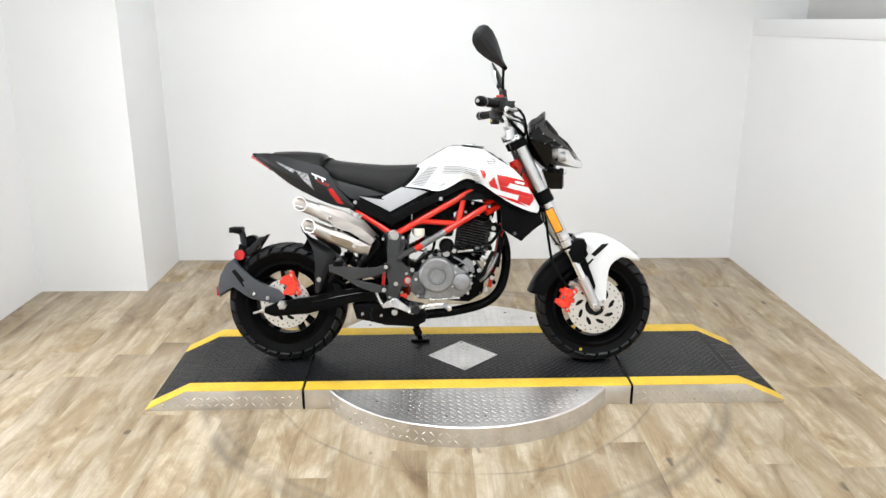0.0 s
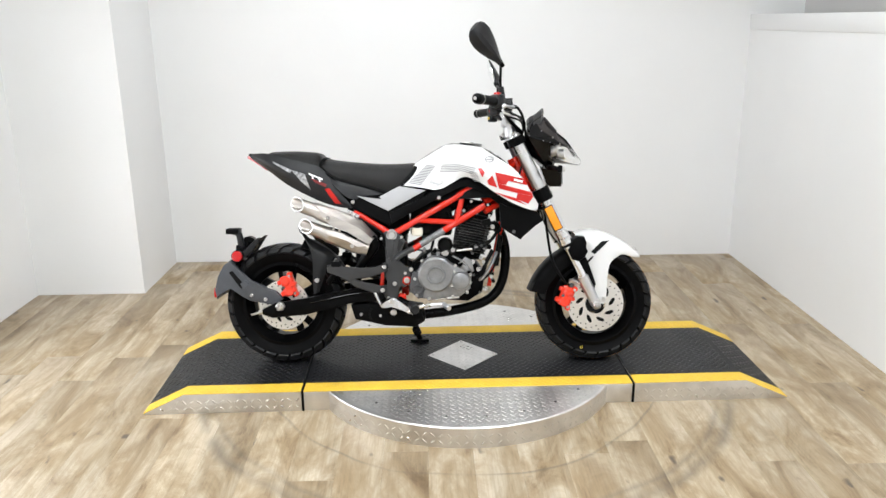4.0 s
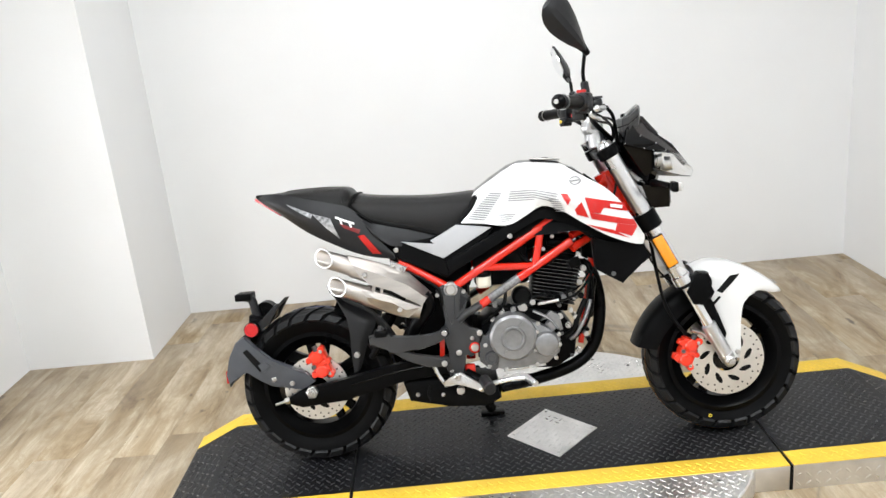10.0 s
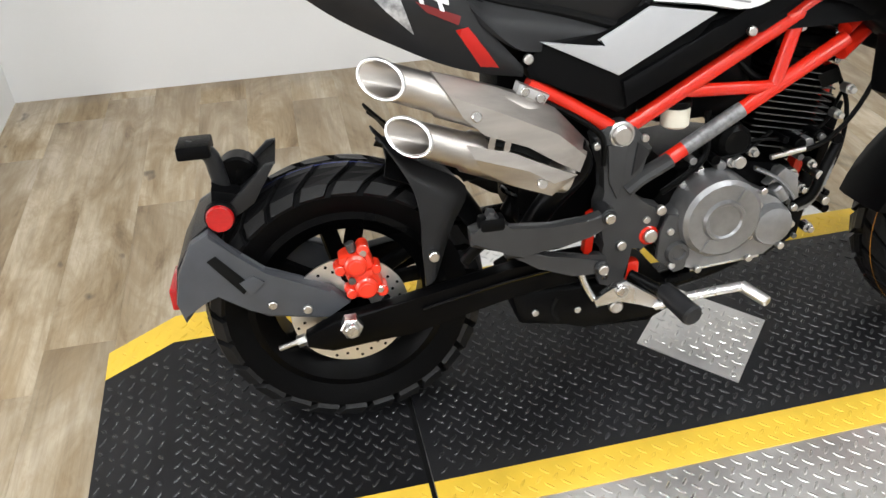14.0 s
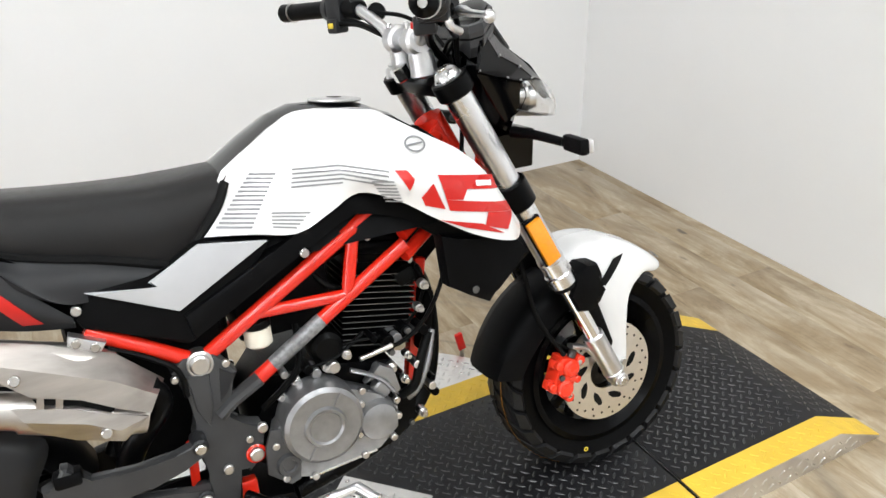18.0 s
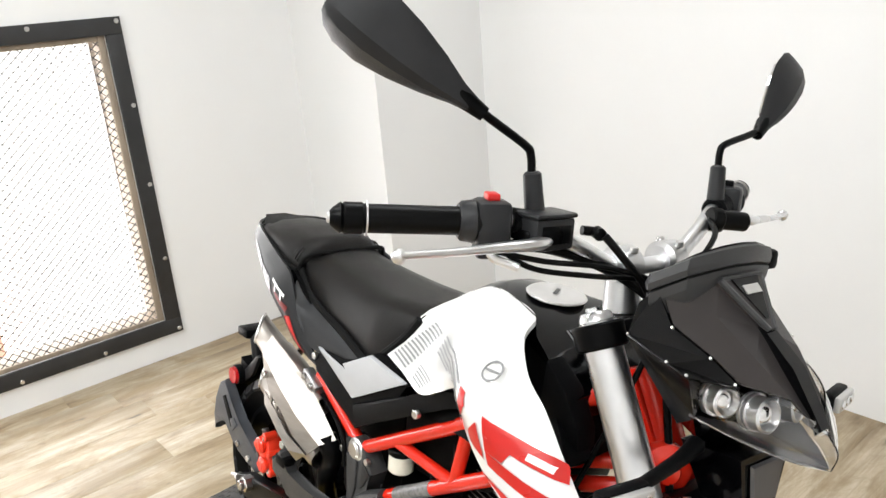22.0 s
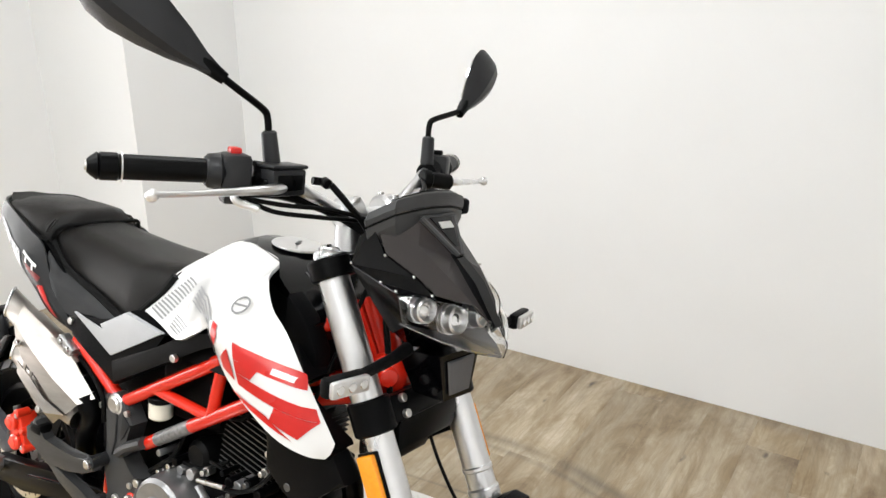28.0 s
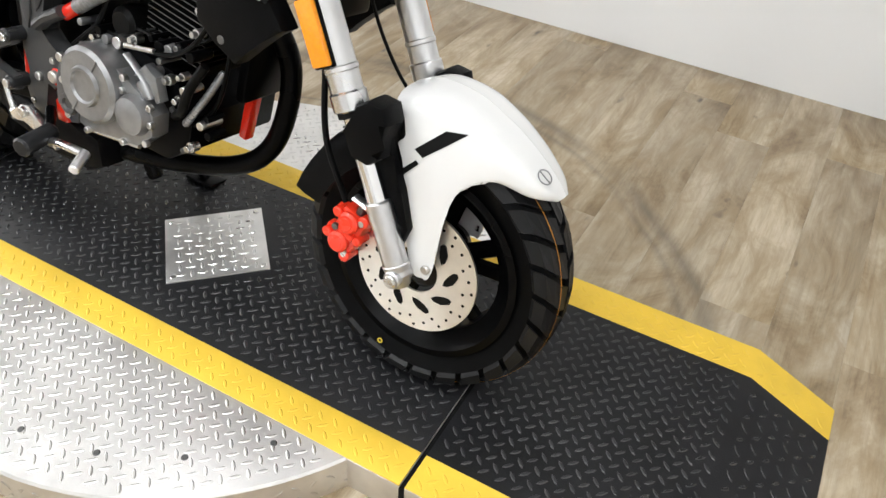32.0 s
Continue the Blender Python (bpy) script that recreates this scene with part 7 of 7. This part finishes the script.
silencer((-0.538, -0.140, 0.634), (-0.300, -0.140, 0.545), None, "silencer")
silencer((-0.506, -0.146, 0.550), (-0.270, -0.146, 0.462), None, "silencer")
sh = facets("heat_shield", [(-0.470, -0.150, 0.642), (-0.378, -0.150, 0.610), (-0.293, -0.150, 0.572), (-0.236, -0.142, 0.510), (-0.452, -0.180, 0.614), (-0.372, -0.189, 0.580), (-0.300, -0.191, 0.546), (-0.250, -0.170, 0.500), (-0.434, -0.185, 0.582), (-0.405, -0.190, 0.555), (-0.345, -0.194, 0.533), (-0.302, -0.196, 0.506), (-0.264, -0.184, 0.482)],
            [(0, 1, 5, 4), (1, 2, 6, 5), (2, 3, 7, 6), (4, 5, 9, 8), (5, 6, 10, 9), (6, 11, 10), (6, 7, 12, 11)], 0.003, "brushed", "brushed stainless heat shield over the silencers", None, -1, 34)
facets("heat_shield", [(-0.432, -0.185, 0.543), (-0.366, -0.195, 0.527), (-0.314, -0.198, 0.502), (-0.268, -0.186, 0.479), (-0.420, -0.191, 0.522), (-0.345, -0.203, 0.500), (-0.308, -0.201, 0.476), (-0.410, -0.184, 0.500), (-0.366, -0.186, 0.474), (-0.306, -0.184, 0.450)],
       [(0, 1, 5, 4), (1, 2, 6, 5), (2, 3, 6), (4, 5, 8, 7), (5, 6, 9, 8), (6, 3, 9)], 0.003, "brushed", "brushed stainless heat shield over the silencers", None, -1, 34)
b = bmesh.new(); prism(b, [(-0.404, 0.550), (-0.345, 0.531), (-0.306, 0.507), (-0.313, 0.500), (-0.352, 0.524), (-0.400, 0.541)], -0.184, -0.1872, 0.0006)
bp("shield_gap", b, "gap", "dark slot between the heat shields", sh)
for x, z in ((-0.394, 0.546), (-0.372, 0.539)):
    b = bmesh.new(); prism(b, [(x - 0.008, z - 0.010), (x + 0.001, z - 0.013), (x + 0.006, z + 0.010), (x - 0.002, z + 0.013)], -0.1880, -0.1900)
    bp("shield_bridge", b, "brushed", "", sh)
for x, y, z in ((-0.417, -0.191, 0.584), (-0.326, -0.199, 0.478)):
    b = bmesh.new(); disc_bolt(b, (x, y, z), (0, -1, 0.1), 0.0075)
    bp("shield_bolt", b, "bolt", "", sh)
b = bmesh.new(); prism(b, [(-0.345, 0.612), (-0.30, 0.590), (-0.312, 0.574), (-0.352, 0.592)], -0.128, -0.150, 0.002)
bk = bp("silencer_bracket", b, "alloy", "")
for x, z in ((-0.338, 0.600), (-0.315, 0.588)):
    b = bmesh.new(); disc_bolt(b, (x, -0.150, z), (0, -1, 0), 0.007)
    bp("bracket_bolt", b, "bolt", "", bk)
cable("frame_hose", [(-0.30, -0.135, 0.575), (-0.25, -0.135, 0.545), (-0.215, -0.14, 0.515), (-0.21, -0.14, 0.47)], 0.0045, "hose", "black hose")

# ---- swingarm, hugger, plate hanger ----
for s in (-1, 1):
    b = bmesh.new()
    prism(b, [(-0.190, 0.318), (-0.190, 0.262), (-0.340, 0.250), (-0.520, 0.205), (-0.650, 0.192), (-0.690, 0.206), (-0.690, 0.226), (-0.640, 0.250), (-0.520, 0.268), (-0.350, 0.302)], s * 0.096, s * 0.124, 0.006)
    sw = bp("swingarm", b, "satin_black", "satin black box-section swingarm")
    b = bmesh.new(); rod(b, (-0.617, s * 0.116, 0.240), (-0.617, s * 0.140, 0.240), 0.0185, seg=6, bevel=0.002)
    rod(b, (-0.617, s * 0.136, 0.240), (-0.617, s * 0.150, 0.240), 0.0115, seg=18, bevel=0.002)
    bp("axle_nut", b, "bolt", "bright axle nut", sw)
    b = bmesh.new(); rod(b, (-0.690, s * 0.110, 0.216), (-0.735, s * 0.110, 0.204), 0.0048, seg=10); rod(b, (-0.690, s * 0.110, 0.216), (-0.705, s * 0.110, 0.212), 0.010, seg=6)
    bp("chain_adjuster", b, "bolt", "", sw)
    b = bmesh.new(); tube(b, [(-0.20, s * 0.126, 0.30), (-0.34, s * 0.127, 0.285), (-0.50, s * 0.127, 0.252)], 0.0035, 8)
    bp("brake_line", b, "gloss_black", "", sw)
    # side arm of the plate hanger
    b = bmesh.new()
    prism(b, [(-0.612, 0.262), (-0.640, 0.292), (-0.742, 0.330), (-0.775, 0.360), (-0.812, 0.415), (-0.842, 0.398), (-0.868, 0.350), (-0.880, 0.300), (-0.872, 0.262), (-0.842, 0.300), (-0.815, 0.312), (-0.770, 0.272), (-0.745, 0.256), (-0.650, 0.238)], s * 0.070, s * 0.094, 0.006)
    ha = bp("plate_hanger_arm", b, "pewter", "dark grey angular plate hanger arm")
    b = bmesh.new()
    prism(b, [(-0.822, 0.368), (-0.808, 0.376), (-0.762, 0.318), (-0.776, 0.304)], s * 0.0935, s * 0.0965, 0.001)
    bp("arm_slot", b, "gap", "", ha)
    for x, z in ((-0.735, 0.278), (-0.682, 0.262)):
        b = bmesh.new(); disc_bolt(b, (x, s * 0.094, z), (0, s, 0), 0.0075)
        bp("arm_bolt", b, "bolt", "", ha)
    b = bmesh.new(); prism(b, [(-0.780, 0.325), (-0.758, 0.335), (-0.742, 0.322), (-0.765, 0.300)], s * 0.0935, s * 0.0975, 0.001)
    bp("arm_pad", b, "pewter", "", ha)
    b = bmesh.new(); rod(b, (-0.792, s * 0.060, 0.430), (-0.792, s * 0.078, 0.430), 0.0235, seg=28, bevel=0.002)
    rfb = bp("reflector_cup", b, "black_plastic", "", ha)
    b = bmesh.new(); rod(b, (-0.792, s * 0.078, 0.430), (-0.792, s * 0.085, 0.430), 0.0215, 0.0195, seg=28)
    bp("side_reflector", b, "red_lens", "round red side reflector", rfb)
b = bmesh.new()
prism(b, [(-0.812, 0.420), (-0.842, 0.398), (-0.872, 0.350), (-0.882, 0.300), (-0.874, 0.264), (-0.866, 0.300), (-0.855, 0.350), (-0.828, 0.396)], -0.072, 0.072, 0.003)
bp("plate_holder", b, "grey_plastic", "")
b = bmesh.new(); box(b, (-0.898, -0.045, 0.262), (-0.884, 0.045, 0.300), 0.003)
bp("rear_reflector", b, "red_lens", "small red rear reflector")
b = bmesh.new()
prism(b, [(-0.700, 0.500), (-0.725, 0.478), (-0.790, 0.412), (-0.806, 0.425), (-0.800, 0.470), (-0.760, 0.455)], -0.058, 0.058, 0.004)
bp("hanger_body", b, "black_plastic", "black plastic plate hanger body")
for s in (-1, 1):
    b = bmesh.new(); prism(b, [(-0.700, 0.502), (-0.715, 0.500), (-0.792, 0.430), (-0.785, 0.412), (-0.740, 0.440)], s * 0.050, s * 0.062, 0.004)
    bp("hanger_fin", b, "grey_plastic", "")
b = bmesh.new(); tube(b, [(-0.785, -0.020, 0.440), (-0.790, -0.022, 0.480), (-0.798, -0.024, 0.515), (-0.830, -0.024, 0.526)], 0.013, 10, True)
bp("plate_lamp_arm", b, "grey_plastic", "")
b = bmesh.new(); box(b, (-0.842, -0.048, 0.514), (-0.792, 0.010, 0.536), 0.004)
bp("plate_lamp", b, "black_plastic", "square black plate lamp")
b = bmesh.new(); rod(b, (-0.762, -0.018, 0.470), (-0.762, 0.026, 0.470), 0.032, seg=22, bevel=0.004)
bp("cable_drum", b, "satin_black", "")
HUG = Panel([[(-0.552, -0.060, 0.545), (-0.549, -0.066, 0.535), (-0.540, -0.070, 0.522)],
             [(-0.500, -0.074, 0.492), (-0.503, -0.092, 0.476), (-0.502, -0.098, 0.455)],
             [(-0.415, -0.085, 0.440), (-0.445, -0.104, 0.425), (-0.492, -0.106, 0.405)],
             [(-0.442, -0.092, 0.370), (-0.464, -0.106, 0.365), (-0.492, -0.108, 0.350)],
             [(-0.470, -0.096, 0.290), (-0.478, -0.107, 0.287), (-0.490, -0.110, 0.283)]], 5, 4)
for s in (1, -1):
    bp("rear_hugger", HUG.mesh(0.005, s), "grey_plastic", "dark grey plastic rear hugger", None, 40)
bm = bmesh.new()
vs = []
for k in range(8):
    a = radians(20 + 52 * k / 7)
    vs.append([bm.verts.new((RXC + (0.262 + o) * math.cos(a), 0.078 * u, RZC + (0.262 + o) * math.sin(a))) for u, o in ((-1, -0.02), (-0.7, 0.004), (0, 0.008), (0.7, 0.004), (1, -0.02))])
for i in range(7):
    for k in range(4):
        bm.faces.new((vs[i][k], vs[i][k + 1], vs[i + 1][k + 1], vs[i + 1][k]))
bmesh.ops.recalc_face_normals(bm, faces=bm.faces)
bmesh.ops.solidify(bm, geom=list(bm.faces), thickness=0.004)
bp("hugger_bridge", bm, "black_plastic", "", None, 60)
b = bmesh.new(); disc_bolt(b, (-0.475, -0.113, 0.338), (0, -1, 0), 0.009)
bp("hugger_bolt", b, "bolt", "")
# shock
b = bmesh.new(); rod(b, (-0.330, -0.03, 0.355), (-0.215, -0.03, 0.560), 0.018, seg=18)
shk = bp("rear_shock", b, "satin_black", "black rear shock absorber")
hx = []
p0, p1 = Vector((-0.322, -0.03, 0.370)), Vector((-0.235, -0.03, 0.525))
dd = (p1 - p0).normalized(); uu, vv = ring_frame(dd)
for k in range(7 * 12 + 1):
    a = 2 * math.pi * k / 12
    hx.append(p0.lerp(p1, k / 84) + 0.032 * (math.cos(a) * uu + math.sin(a) * vv))
bp("spring", tube(bmesh.new(), hx, 0.0055, 8, False), "gloss_black", "", shk)
# added inner black mass that closes the view between frame and wheel, keeping it dark
b = bmesh.new(); box(b, (-0.33, -0.070, 0.34), (-0.13, 0.070, 0.60), 0.02); box(b, (-0.36, -0.06, 0.50), (-0.12, 0.06, 0.64), 0.02)
bp("battery_case", b, "black_plastic", "")

# ---- foot controls ----
for s in (-1, 1):
    y = 0.158 * s
    b = bmesh.new()
    prism(b, [(-0.200, 0.408), (-0.197, 0.382), (-0.235, 0.364), (-0.290, 0.350), (-0.345, 0.352), (-0.372, 0.345), (-0.377, 0.366), (-0.426, 0.373), (-0.428, 0.402), (-0.405, 0.400), (-0.398, 0.429), (-0.388, 0.427), (-0.365, 0.390), (-0.300, 0.384), (-0.245, 0.393)], s * 0.148, s * 0.170, 0.006)
    pb = bp("footrest_bracket", b, "pod_grey", "dark grey forked passenger footrest bracket")
    b = bmesh.new()
    prism(b, [(-0.206, 0.320), (-0.205, 0.294), (-0.262, 0.296), (-0.320, 0.318), (-0.362, 0.345), (-0.345, 0.356), (-0.300, 0.338), (-0.255, 0.324)], s * 0.146, s * 0.166, 0.005)
    bp("bracket_arm", b, "pod_grey", "", pb)
    for x, z in ((-0.209, 0.395), (-0.216, 0.307)):
        k = bmesh.new(); rod(k, (x, s * 0.13, z), (x, s * 0.172, z), 0.013, seg=18, bevel=0.003)
        bp("bracket_boss", k, "grey_plastic", "", pb)
        k = bmesh.new(); disc_bolt(k, (x, s * 0.172, z), (0, s, 0), 0.0085)
        bp("bracket_bolt", k, "bolt", "", pb)
    k = bmesh.new(); box(k, (-0.412, y - 0.014, 0.395), (-0.372, y + 0.014, 0.418), 0.006); rod(k, (-0.380, y, 0.400), (-0.430, y - s * 0.03, 0.330), 0.010, seg=12, bevel=0.002)
    bp("passenger_footrest", k, "black_plastic", "folded black passenger footrest", pb)
    # rider peg
    k = bmesh.new()
    rod(k, (-0.155, s * 0.135, 0.268), (-0.112, s * 0.172, 0.250), 0.010, seg=14, bevel=0.002)
    bp("peg_mount", k, "satin_black", "", None)
    k = bmesh.new(); rod(k, (-0.108, s * 0.168, 0.250), (-0.092, s * 0.246, 0.243), 0.0165, 0.0185, seg=10, bevel=0.004)
    bp("rider_footrest", k, "grey_plastic", "black rubber rider footrest")
b = bmesh.new()
prism(b, [(-0.228, 0.252), (-0.222, 0.234), (-0.205, 0.238), (-0.186, 0.246), (-0.150, 0.230), (-0.105, 0.210), (-0.098, 0.222), (-0.140, 0.252), (-0.172, 0.276), (-0.190, 0.274), (-0.208, 0.256)], -0.158, -0.170, 0.004)
tube(b, [(-0.118, -0.166, 0.220), (-0.088, -0.186, 0.240), (-0.035, -0.196, 0.252), (0.014, -0.199, 0.256)], 0.0092, 12, flat=0.8)
tube(b, [(-0.224, -0.160, 0.246), (-0.236, -0.158, 0.268), (-0.247, -0.156, 0.296)], 0.0062, 10)
bd = bp("brake_pedal", b, "satin_alloy", "silver brake pedal")
b = bmesh.new(); rod(b, (0.012, -0.196, 0.256), (0.036, -0.240, 0.246), 0.0098, 0.0092, seg=12, bevel=0.002)
bp("pedal_tip", b, "satin_alloy", "", bd)
b = bmesh.new(); disc_bolt(b, (-0.182, -0.170, 0.262), (0, -1, 0), 0.010)
bp("pedal_pivot", b, "bolt", "", bd)
b = bmesh.new(); disc_bolt(b, (-0.178, -0.140, 0.215), (0, -1, 0), 0.012)
bp("stand_pivot", b, "bolt", "")
b = bmesh.new(); rod(b, (-0.27, -0.118, 0.272), (-0.40, -0.118, 0.262), 0.006, seg=10)
bp("brake_rod", b, "satin_alloy", "")

# ---------------- the floor planks ----------------
PW, PL = 0.152, 1.22
pm = bmesh.new()
box(pm, (-PW / 2 + 0.0001, -PL / 2 + 0.0001, -0.008), (PW / 2 - 0.0001, PL / 2 - 0.0001, 0.0), 0.0004)
plank_mesh = mesh_of("plank", pm, "plank")
rng = random.Random(5)
nx = int((WR - WL) / PW) + 2
for i in range(nx):
    shift = rng.random() * PL
    for j in range(7):
        x, y = WL + PW * (i + 0.3), WF - 0.8 + shift + j * PL
        if y - PL / 2 > WB or y + PL / 2 < WF or x - PW / 2 > WR + 0.05:
            continue
        ob = new("plank", plank_mesh)
        ob.parent = floor
        y0, y1 = max(y - PL / 2, WF - 0.06), min(y + PL / 2, WB + 0.06)
        ob.location = (x, (y0 + y1) / 2, 0.0)
        ob.scale = (1.0, (y1 - y0) / PL, 1.0)
